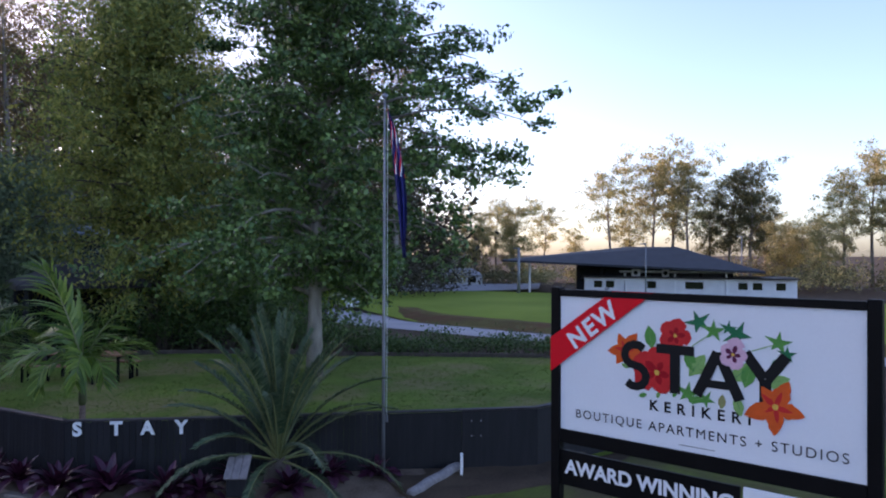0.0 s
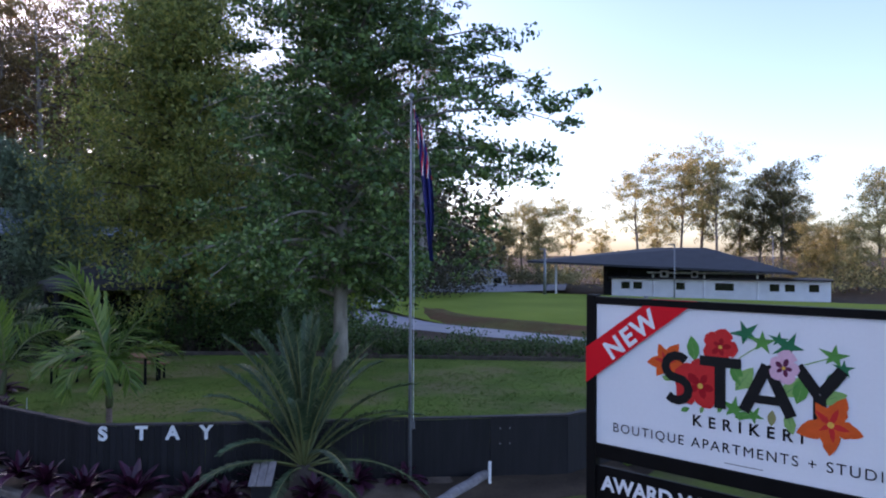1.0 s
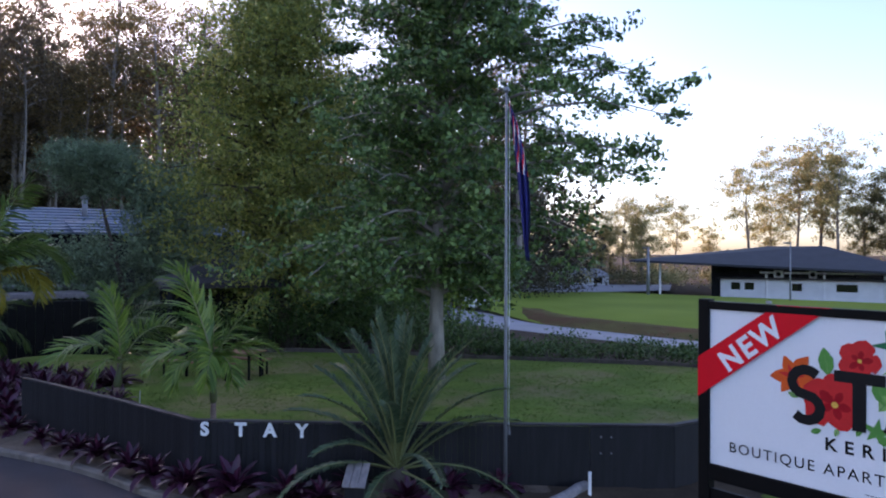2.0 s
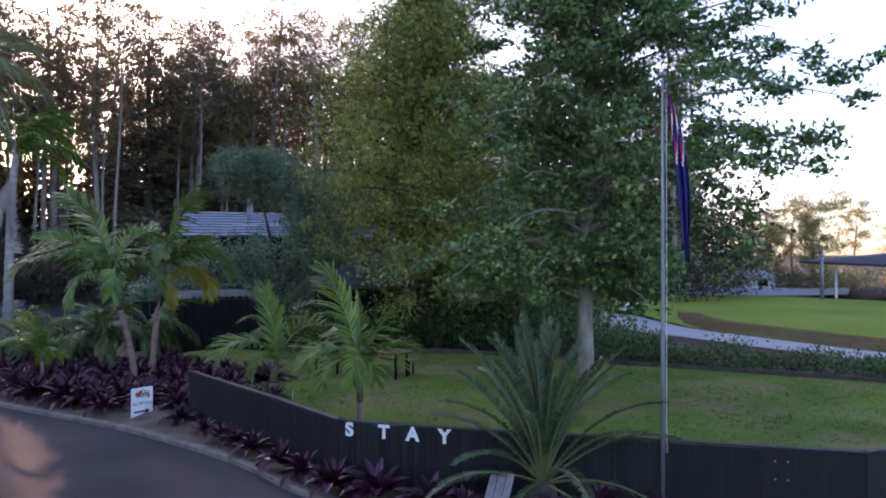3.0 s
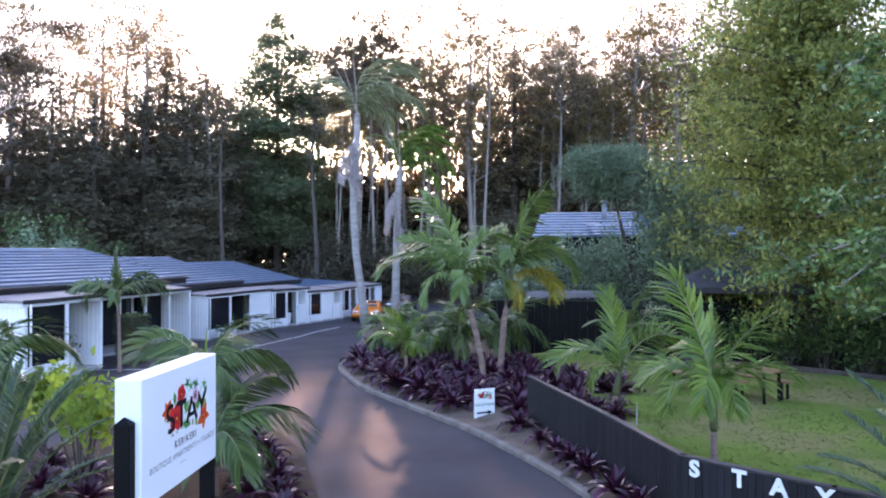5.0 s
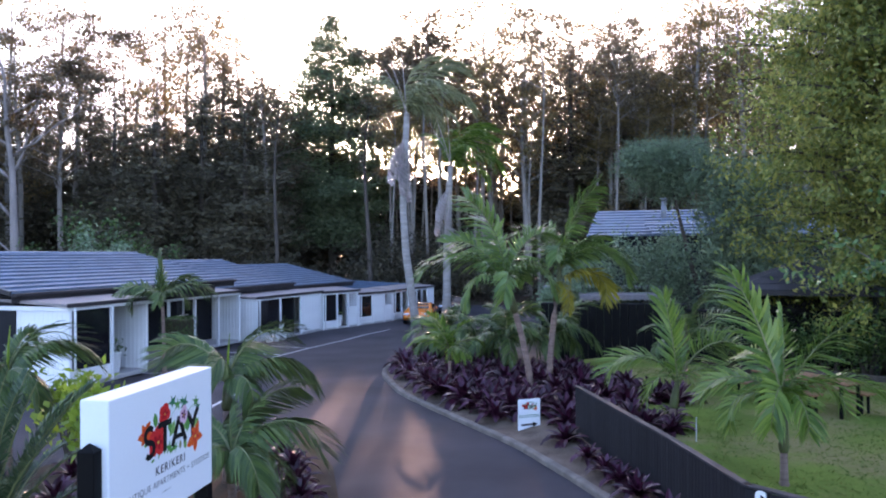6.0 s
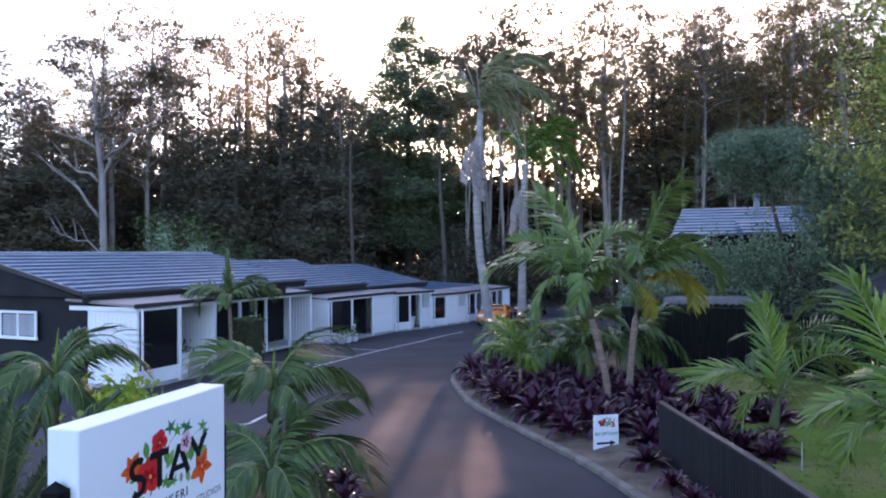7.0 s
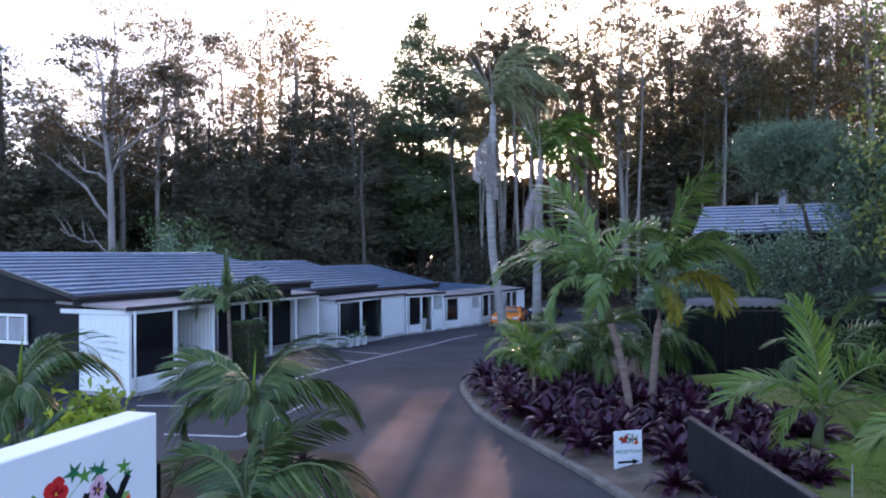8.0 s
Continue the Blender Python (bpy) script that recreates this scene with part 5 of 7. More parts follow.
# ---- forest ----
def conifer(name, h, r, seed, material, label, dens=1.0, leaf=0.5, start=0.14, steep=0.44, gaps=0.12, whorl=(0.022, 0.036), thick=0.2):
    """A pine: straight bole, whorls of level limbs, each a flat pad of needle sprays thinning to its ragged tip."""
    t = thing(name, label, "pine tree", None, "pines behind the motel")
    g = np.random.default_rng(seed)
    wood = Mesh().tube([(0, 0, -0.3), (0, 0, h * 0.3), (0.1, 0, h * 0.65), (0, 0, h)], [0.55, 0.45, 0.26, 0.04], 9)
    cents = []
    z = h * start
    while z < h * 0.985:
        s = (z / h - start) / (1 - start)
        R = min(r, (h - z) ** 0.93 * steep + 0.2) * (0.86 + 0.14 * math.sin(s * 34 + seed)) * (0.75 + 0.25 * min(1, s / 0.15))
        for k in range(6 + int(3 * (1 - s))):
            if g.uniform() < gaps:
                continue
            az = g.uniform(0, 6.283)
            L = R * g.uniform(0.7, 1.1)
            el = 0.40 * s - 0.02 + g.uniform(-0.1, 0.1)
            d = np.array([math.cos(az) * math.cos(el), math.sin(az) * math.cos(el), math.sin(el)])
            side = np.array([-math.sin(az), math.cos(az), 0])
            o = np.array([0, 0, z])
            wood.tube([(0, 0, z), tuple(o + d * L * 0.55), tuple(o + d * L - np.array([0, 0, 0.08 * L]))], [0.07 * (1 - s) + 0.02, 0.045 * (1 - s) + 0.012, 0.01], 3, cap=False)
            m = int(9 * dens * (L ** 1.5 + 1.2))
            u = g.uniform(0.03, 1.0, m) ** 0.55
            wide = np.where(u < 0.8, 0.34, 0.34 * (1.02 - u) / 0.22 + 0.06)
            c = o + d * (L * u)[:, None] + side * (g.uniform(-1, 1, m) * L * wide)[:, None]
            c[:, 2] += g.normal(size=m) * thick - 0.08 * L * u ** 2 + 0.1 * np.sin(u * 9 + az)
            cents.append(c)
        z += h * g.uniform(*whorl)
    wood.out("trunk", M_DARKBARK, t)
    leaf_mesh("crown", np.concatenate(cents), leaf, material, t, g, flat=0.7, aspect=0.34, axis=(0, 0, h * 0.4), face=0.8, fine=1)
    return t


def gum(name, h, seed, material, label, bark, clumps=26, open_=1.0, leaf=0.42, start=0.45, group="gum trees behind the motel", per=90, girth=0.4, puff=(0.32, 0.16)):
    """A tall gum: long pale bole, few steep limbs, airy clumps of leaves at their ends."""
    t = thing(name, label, "gum tree", None, group)
    g = np.random.default_rng(seed)
    wood = Mesh()
    tp = [Vector((0.35 * math.sin(seed + s * 4) * s * 2, 0.35 * math.cos(seed * 2 + s * 5) * s * 2, h * s - (0.3 if s == 0 else 0))) for s in np.linspace(0, 1, 8)]
    wood.tube(tp, [girth * k for k in (1.2, 0.95, 0.85, 0.72, 0.58, 0.42, 0.25, 0.05)], 8)
    cents = []
    for i in range(clumps):
        s = start + (1 - start) * ((i + 0.5) / clumps) ** 0.85
        k = s * 7
        j = min(int(k), 6)
        a = tp[j].lerp(tp[j + 1], k - j)
        az, el = i * 2.4 + g.uniform(-0.5, 0.5), g.uniform(0.35, 1.1)
        L = h * 0.13 * open_ * g.uniform(0.5, 1.25) * (1.1 - 0.5 * abs(s - 0.7))
        m = a + Vector((math.cos(az) * math.cos(el), math.sin(az) * math.cos(el), math.sin(el))) * L * 0.55
        e = m + Vector((math.cos(az) * 0.9, math.sin(az) * 0.9, 0.35)) * L * 0.5
        wood.tube([a, m, e], [0.13 * (1.1 - s), 0.07 * (1.1 - s) + 0.015, 0.012], 4, cap=False)
        for q in range(4):
            b = np.array(m.lerp(e, 0.3 + 0.25 * q)) + g.normal(size=3) * L * 0.2
            n = int(per * 0.25 * g.uniform(0.5, 1.5))
            c = b + g.normal(size=(n, 3)) * np.array([puff[0], puff[0], puff[1]]) * h * 0.04
            cents.append(c)
    wood.out("trunk", bark, t, smooth=True)
    leaf_mesh("crown", np.concatenate(cents), leaf, material, t, g, flat=0.1, aspect=0.5, down=0.4, axis=(0, 0, h * 0.6), face=0.7, fine=1)
    return t


def place(proto, x, y, z, s=1.0, rz=0.0, first=False):
    m = pose(x, y, z, 0, 0, rz) @ Matrix.Scale(s if first else s / proto.scale.x, 4)
    if first:
        proto.matrix_world = m
        return proto
    return copy_thing(proto, m)


PINES = [conifer("pine_tree", 34.6, 10.0, 1, L_PINE, "tall broad dark green pine with drooping tiers behind the motel", 1.1, 0.74, 0.2, 0.88, 0.05, (0.014, 0.024), 0.3),
         conifer("pine_tree", 27, 6.8, 2, L_PINEBROWN, "tall brownish pine with a ragged crown", 0.42, 1.0, 0.12, 0.56, 0.12, (0.030, 0.050), 0.13),
         conifer("pine_tree", 25, 6.4, 3, L_PINEBROWN, "tall brownish pine with a broad flat-tiered crown", 0.42, 1.0, 0.2, 0.72, 0.18, (0.030, 0.052), 0.13),
         conifer("pine_tree", 26, 6.6, 4, L_PINEBROWN, "dense dark brown-green pine with level tiers before the wood", 0.72, 0.8, 0.1, 0.7, 0.14, (0.030, 0.046), 0.14)]
GUMS = [gum("gum_tree", 32, 1, L_EUCDARK, "tall gum tree with pale bole and airy crown", M_PALEBARK, 40, per=85),
        gum("gum_tree", 30, 2, L_EUCDARK, "tall gum tree with pale bole and airy crown", M_PALEBARK, 38, 1.2, per=85),
        gum("gum_tree", 28, 3, L_EUC, "tall gum tree with bronze sunlit leaves", M_PALEBARK, 38, 1.0, start=0.3, per=85),
        gum("gum_tree", 34, 4, L_EUC, "tall gum tree with bronze leaves high on the bole", M_BARK, 42, 0.9, start=0.25, per=85)]
POLES = [gum("slim_gum", 27, 5, L_EUC, "slim tall gum with pale bare stem and small crown", M_PALEBARK, 22, 0.9, 0.42, 0.6, "slim gums in the wood", 110, 0.2),
         gum("slim_gum", 29, 6, L_EUCDARK, "slim tall gum with pale bare stem and small crown", M_PALEBARK, 22, 1.0, 0.42, 0.68, "slim gums in the wood", 110, 0.17)]
STEMS = [gum("bare_stem", 24, 8, L_EUCDARK, "straight grey-brown tree stem with few leaves in the wood", M_DARKBARK, 10, 0.7, 0.4, 0.7, "bare stems in the wood", 50, 0.26),
         gum("bare_stem", 22, 9, L_PINEBROWN, "straight brown tree stem with few leaves in the wood", M_DARKBARK, 10, 0.7, 0.4, 0.6, "bare stems in the wood", 50, 0.3)]
used = set()


def forest(protos, k, x, y, s, rz):
    p = protos[k]
    if p.name not in used:
        used.add(p.name)
        place(p, x, y, ground_z(x, y) - 0.2, s, rz, True)
    else:
        place(p, x, y, ground_z(x, y) - 0.2, s, rz)


def sun_lane(x, y, half):
    """Whether a place stands in the gap through which the low sun reaches the drive."""
    return abs(x - 0.083 * (y - 20) - 0.2) < half


forest(PINES, 0, -5.2, 86, 1.0, 20)
for x, y, s, k in ((-15.4, 88, 0.98, 1), (-19.8, 84, 0.9, 2), (-12.2, 97, 0.95, 2), (-24.0, 82, 0.85, 1)):
    forest(PINES, k, x, y, s, x * 40)
for x, y, s in ((-44.5, 76, 0.82), (-39.5, 78, 0.94), (-31.0, 79, 0.88), (-16.5, 78, 1.03), (-12.6, 80, 0.97), (-26.0, 80, 0.72), (26.0, 78.6, 0.95), (29.6, 77.4, 1.0), (32.6, 75.0, 0.95)):
    forest(PINES, 3, x, y, s, x * 31)
# tall airy gums standing out over the pines
for x, y, s, k in ((-41, 95, 1.22, 0), (-34, 97, 1.14, 1), (-24.5, 96, 1.22, 1), (-18, 98, 1.16, 0), (-29, 100, 1.2, 0), (0.2, 99, 1.12, 1), (8.0, 113, 1.08, 0), (10.5, 116, 1.1, 1),
                   (23.7, 98, 1.1, 3), (28.5, 97, 1.18, 0), (32.4, 95.6, 1.12, 3), (36.9, 94, 1.24, 1), (41.5, 92, 1.14, 3), (46.2, 89.7, 1.22, 0), (51, 87, 1.15, 3)):
    forest(GUMS, k, x, y, s, x * 57)
fr = random.Random(23)
spots = []
for i in range(92):
    ang = radians(-40 + 100 * (i + fr.uniform(0, 0.9)) / 92)
    d = (76, 90, 102)[i % 3] + fr.uniform(-6, 6)
    x, y = d * math.sin(ang), d * math.cos(ang)
    if abs(x + 5.2) < 7.0 and y < 94 or sun_lane(x, y, 4.5):
        continue
    spots.append((x, y))
for i, (x, y) in enumerate(spots):
    if x < 1:
        kind = (PINES, 1 + i % 2) if fr.random() < 0.68 else (GUMS, i % 2)
    else:
        kind = (GUMS, i % 4) if fr.random() < 0.66 else (PINES, 1 + i % 2)
    s = fr.uniform(0.82, 1.08)
    if x < -22 or abs(x + 5.2) < 18:
        s *= 0.86
    forest(kind[0], kind[1], x, y, s, fr.uniform(0, 360))

for i in range(13):
    ang = radians(-37 + 31 * (i + fr.uniform(0, 0.9)) / 13)
    d = fr.uniform(84, 98)
    forest(PINES, 1 + i % 2, d * math.sin(ang), d * math.cos(ang), fr.uniform(0.62, 0.85), fr.uniform(0, 360))
for i in range(30):
    x = -48 + 112 * (i + fr.uniform(0, 0.9)) / 30
    y = fr.uniform(68, 84) - max(0, abs(x) - 25) * 0.45
    if not sun_lane(x, y, 4.5) and abs(x + 5.2) > 6:
        forest(GUMS, i % 4, x, y, fr.uniform(0.75, 1.02), fr.uniform(0, 360))
for i in range(12):
    ang = radians(-38 + 30 * (i + fr.uniform(0, 0.9)) / 12)
    d = fr.uniform(70, 84)
    if i % 3 == 1:
        forest(STEMS, i % 2, d * math.sin(ang), d * math.cos(ang), fr.uniform(0.7, 1.0), fr.uniform(0, 360))
for x, y, k in ((-0.45, 60, 1), (-8.6, 62, 0)):
    forest(STEMS, k, x, y, 0.8, 70 * x)
# leafy gums deep in the wood
for i in range(18):
    ang = radians(5.5 + 25 * (i + fr.uniform(0, 0.8)) / 18)
    d = fr.uniform(92, 112)
    x, y = d * math.sin(ang), d * math.cos(ang)
    if not sun_lane(x, y, 4.3):
        forest(GUMS, 2 + i % 2, x, y, fr.uniform(0.85, 1.1), fr.uniform(0, 360))
# slim bare stems, also across the gap, where they let the low sun through
for i in range(32):
    ang = radians(4 + 32 * (i + fr.uniform(0, 0.9)) / 32)
    d = fr.uniform(62, 100)
    x, y, tall = d * math.sin(ang), d * math.cos(ang), fr.uniform(0.75, 1.05)
    forest(POLES, 1 if sun_lane(x, y, 4.0) else i % 2, x, y, max(tall, 0.98) if sun_lane(x, y, 4.0) else tall, fr.uniform(0, 360))
for i in range(12):
    y = 68 + 3.2 * i
    forest(POLES, 1, 0.083 * (y - 20) + 0.2 + fr.uniform(-3.4, 3.4), y, fr.uniform(0.92, 1.04), fr.uniform(0, 360))
for i in range(6):
    y = 70 + 1.8 * i
    forest(POLES, 0, 0.083 * (y - 20) + 0.2 + (-2.6, 1.0, -0.8, 2.6, -1.8, 0.2)[i], y, 0.74 + 0.015 * i, 61 * i)


def forked_gum(x, y, z):
    """An old gum with pale, crooked, mostly bare limbs and flat pads of leaves at the ends of the upper ones."""
    t = thing("forked_gum", "old gum with pale crooked limbs before the wood", "gum tree", pose(x, y, z) @ Matrix.Scale(0.86, 4))
    g = np.random.default_rng(77)
    wood = Mesh()
    bole = [Vector((0.1, 0, -0.3)), Vector((0, 0, 3)), Vector((-0.1, 0, 8.5)), Vector((-0.3, 0.2, 12.5)), Vector((-0.8, 0.3, 16)), Vector((-0.9, 0.2, 20)), Vector((-1.5, 0, 23.5))]
    wood.tube(bole, [0.42, 0.33, 0.29, 0.25, 0.19, 0.13, 0.05], 9)
    tips = [bole[-1]]
    # side, start height, reach, climb, girth, leafy
    for sx, h, reach, climb, r, leafy in ((-1, 11.5, 6.2, 4.5, 0.2, 1), (-1, 8.3, 7.2, 6.3, 0.2, 0), (-1, 5.2, 5.6, 2.6, 0.13, 0), (1, 12.2, 2.0, 7.0, 0.2, 1), (-1, 14.5, 5.5, 4.0, 0.16, 1), (1, 15.5, 5.0, 6.0, 0.16, 1),
                                          (1, 17, 8.0, 8.0, 0.13, 1), (-1, 18, 3.0, 5.5, 0.12, 1), (1, 13.5, 7.0, 5.5, 0.14, 1)):
        j = max(i for i in range(6) if bole[i].z <= h)
        a = bole[j].lerp(bole[j + 1], (h - bole[j].z) / (bole[j + 1].z - bole[j].z))
        pts = [a]
        dy = g.uniform(-0.4, 0.4)
        for k in range(1, 7):
            u = k / 6
            pts.append(a + Vector((sx * reach * u + g.normal() * 0.22, dy * reach * u, climb * u ** (1.3 if leafy else 0.8) + g.normal() * 0.22)))
        wood.tube(pts, [r * 0.75 * (1 - 0.13 * k) for k in range(7)], 6)
        for k in (2, 3, 4, 5):
            e = pts[k] + Vector((sx * g.uniform(0.3, 1.8), g.uniform(-1.2, 1.2), g.uniform(0.6, 2.4)))
            wood.tube([pts[k], (pts[k] + e) / 2 + Vector((0, 0, 0.15)), e], [r * 0.45, r * 0.3, 0.015], 4, cap=False)
            if leafy and k > 2:
                tips.append(e)
        if leafy:
            tips.append(pts[-1])
    c = []
    for p in tips:
        for k in range(4):
            b = np.array(p) + g.normal(size=3) * np.array([1.0, 1.0, 0.3])
            c.append(b + g.normal(size=(60, 3)) * np.array([0.65, 0.65, 0.2]))
    wood.out("trunk", M_BAREBARK, t, smooth=True)
    leaf_mesh("crown", np.concatenate(c), 0.4, L_EUCDARK, t, g, flat=0.3, aspect=0.42, axis=(0, 0, 10), face=0.7)
    return t


M_BAREBARK = mat("pale_grey_bark", (0.30, 0.255, 0.235), (0.12, 0.10, 0.092), 0.85, 0.8, 0.4, stretch=(1.5, 1.5, 0.4))
forked_gum(-25.6, 51.6, -0.65)

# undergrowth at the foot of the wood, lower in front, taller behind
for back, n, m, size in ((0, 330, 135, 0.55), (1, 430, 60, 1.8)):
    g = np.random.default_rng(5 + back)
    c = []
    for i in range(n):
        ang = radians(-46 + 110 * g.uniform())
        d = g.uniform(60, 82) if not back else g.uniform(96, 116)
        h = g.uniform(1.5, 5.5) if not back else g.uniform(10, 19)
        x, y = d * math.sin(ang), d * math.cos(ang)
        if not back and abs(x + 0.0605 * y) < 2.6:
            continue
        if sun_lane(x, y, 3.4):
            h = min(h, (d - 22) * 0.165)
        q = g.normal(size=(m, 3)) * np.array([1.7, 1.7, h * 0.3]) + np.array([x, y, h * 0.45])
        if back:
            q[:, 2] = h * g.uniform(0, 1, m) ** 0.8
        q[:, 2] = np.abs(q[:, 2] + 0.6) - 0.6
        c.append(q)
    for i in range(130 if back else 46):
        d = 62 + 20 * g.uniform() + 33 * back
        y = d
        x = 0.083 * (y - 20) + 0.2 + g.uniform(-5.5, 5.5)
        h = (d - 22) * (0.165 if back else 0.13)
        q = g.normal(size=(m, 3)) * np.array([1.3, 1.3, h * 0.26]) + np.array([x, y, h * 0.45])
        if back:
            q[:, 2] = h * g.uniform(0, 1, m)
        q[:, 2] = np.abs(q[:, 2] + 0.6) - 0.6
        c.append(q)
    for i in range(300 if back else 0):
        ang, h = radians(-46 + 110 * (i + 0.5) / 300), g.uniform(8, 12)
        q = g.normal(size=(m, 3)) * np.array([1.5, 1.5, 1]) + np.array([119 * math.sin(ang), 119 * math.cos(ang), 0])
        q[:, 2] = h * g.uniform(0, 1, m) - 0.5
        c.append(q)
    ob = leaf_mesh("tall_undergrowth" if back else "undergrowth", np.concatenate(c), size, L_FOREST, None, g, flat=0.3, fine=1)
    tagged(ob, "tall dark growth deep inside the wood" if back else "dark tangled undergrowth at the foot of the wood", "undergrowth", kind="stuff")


def lime_plant(x, y, z, h, seed):
    """A tall soft plant with broad lime leaves."""
    t = thing("lime_shrub", "bright lime-green broad-leaved shrub in the entrance bed", "shrub", pose(x, y, z), "lime shrubs by the entrance")
    g = np.random.default_rng(seed)
    wood = Mesh()
    cents = []
    for k in range(7):
        a = k * 2.4
        e = Vector((math.cos(a) * 0.38 * g.uniform(0.4, 1), math.sin(a) * 0.38 * g.uniform(0.4, 1), h * g.uniform(0.75, 1.0)))
        wood.tube([(0, 0, -0.05), e * 0.5, e], [0.022, 0.016, 0.008], 5, cap=False)
        cents.append(np.array(e) + g.normal(size=(95, 3)) * np.array([0.17, 0.17, 0.2]))
    wood.out("branchwork", M_DARKBARK, t)
    leaf_mesh("foliage", np.concatenate(cents), 0.15, L_LIME, t, g, flat=0.1, down=0.5, axis=(0, 0, h * 0.6))
    return t


lime_plant(-3.92, 8.97, 0.1, 1.6, 1)
lime_plant(-5.45, 11.8, 0.05, 1.35, 2)
lime_plant(-6.6, 10.2, 0.05, 1.1, 3)


# ---- motel ----
def tiled_roof(parent, a, b, up, rise_pts, material, courses, lap=0.075):
    """A roof slope from eave line a-b up to ridge line rise_pts, in overlapping courses of pressed tiles."""
    a, b = Vector(a), Vector(b)
    c, d = Vector(rise_pts[0]), Vector(rise_pts[1])
    n = ((b - a).cross(c - a)).normalized()
    if n.z < 0:
        n = -n
    for k in range(courses):
        s0, s1 = k / courses, (k + 1) / courses
        p0, p1, p2, p3 = a.lerp(c, s0), b.lerp(d, s0), b.lerp(d, s1), a.lerp(c, s1)
        vs = [p0 + n * lap, p1 + n * lap, p2 + n * 0.004, p3 + n * 0.004, p0 - n * 0.03, p1 - n * 0.03, p2 - n * 0.03, p3 - n * 0.03]
        Mesh().add(vs, [(0, 1, 2, 3), (7, 6, 5, 4), (0, 4, 5, 1), (1, 5, 6, 2), (2, 6, 7, 3), (3, 7, 4, 0)]).out("roof_course", material, parent)


def motel_block(p, ang, length, depth, eave, ridge, base, label, hip=0.3, gable=True, recess=0.0):
    """One block of the motel: local x along the front, y back from the eave line, z up."""
    t = thing("motel_block", label, "building", pose(p[0], p[1], base, 0, 0, ang), "motel blocks")
    mid = depth / 2
    back = 2.75 if recess else 0.25
    x_a = recess if recess else 0.25
    Mesh().box(((x_a + length - 0.25) / 2, (back + depth - 0.25) / 2, eave / 2 - 0.05), (length - 0.25 - x_a, depth - 0.25 - back, eave + 0.1), 0, 0.01).out("wall", M_DARKWALL, t, "dark painted wall")
    if recess:
        Mesh().box(((0.35 + recess) / 2, mid, eave / 2 - 0.05), (recess - 0.35, depth - 0.5, eave + 0.09), 0, 0.01).out("wall", M_DARKWALL, t, "dark painted wall")
        Mesh().box(((recess + length) / 2 - 0.15, 0.75, eave - 0.33), (length - recess - 0.35, 0.1, 0.5), 0, 0.01).out("verandah_header", M_FASCIA, t, "dark board above the verandah")
    x0, x1 = (0.0 if gable else hip), length - hip
    tiled_roof(t, (0, 0, eave), (length, 0, eave), None, ((x0, mid, ridge), (x1, mid, ridge)), M_ROOF, 11)
    tiled_roof(t, (length, depth, eave), (0, depth, eave), None, ((x1, mid, ridge), (x0, mid, ridge)), M_ROOF, 6)
    tiled_roof(t, (length, 0, eave), (length, depth, eave), None, ((x1, mid, ridge), (x1 + 0.01, mid, ridge)), M_ROOF, 8)
    Mesh().tube([(x0 - 0.02, mid, ridge + 0.02), (x1, mid, ridge + 0.02)], 0.06, 8).out("ridge_cap", M_ROOF, t, "rounded ridge capping")
    if gable:
        Mesh().add([(0.12, 0.25, eave - 0.12), (0.12, depth - 0.25, eave - 0.12), (0.12, mid, ridge - 0.12), (0.27, 0.25, eave - 0.12), (0.27, depth - 0.25, eave - 0.12), (0.27, mid, ridge - 0.12)],
                   [(0, 2, 1), (3, 4, 5), (0, 1, 4, 3), (1, 2, 5, 4), (2, 0, 3, 5)]).out("gable", M_DARKWALL, t, "dark gable end")
        for y0, y1, z0, z1 in ((0, mid, eave, ridge), (depth, mid, eave, ridge)):
            q0, q1 = Vector((-0.05, y0, z0 - 0.08)), Vector((-0.05, y1, z1 - 0.08))
            Mesh().add([q0, q1, q1 + Vector((0, 0, 0.15)), q0 + Vector((0, 0, 0.15)), q0 + Vector((0.03, 0, 0)), q1 + Vector((0.03, 0, 0)), q1 + Vector((0.03, 0, 0.15)), q0 + Vector((0.03, 0, 0.15))],
                       [(0, 3, 2, 1), (4, 5, 6, 7), (3, 7, 6, 2), (0, 1, 5, 4)]).out("barge_board", M_FASCIA, t, "dark verge board")
            edge = [q + Vector((0, 0, 0.155)) for q in (q0, q1)]
            Mesh().tube(edge, 0.022, 5).out("verge_flashing", M_STEEL, t, "thin grey verge flashing")
        win = Mesh().box((0.235, 3.0, 1.78), (0.03, 1.5, 0.74)).out("window", m_glass, t, "white-framed window in the gable wall")
        for yy, zz, sy, sz in ((3.0, 2.18, 1.66, 0.08), (3.0, 1.38, 1.72, 0.10), (2.21, 1.78, 0.08, 0.74), (3.79, 1.78, 0.08, 0.74), (3.0, 1.78, 0.06, 0.74)):
            Mesh().box((0.205, yy, zz), (0.06, sy, sz), 0, 0.008).out("frame", M_WHITE, win, "white window frame")
        Mesh().box((0.225, 3.0, 1.78), (0.012, 1.4, 0.66)).out("blind", M_CURTAIN, win, "pale drawn blind")
    Mesh().box((length / 2, -0.03, eave - 0.15), (length + 0.06, 0.05, 0.26), 0, 0.01).out("fascia", M_FASCIA, t, "dark fascia board")
    Mesh().box((length / 2, -0.115, eave - 0.05), (length + 0.1, 0.12, 0.11), 0, 0.02).out("gutter", M_FASCIA, t, "dark gutter")
    return t


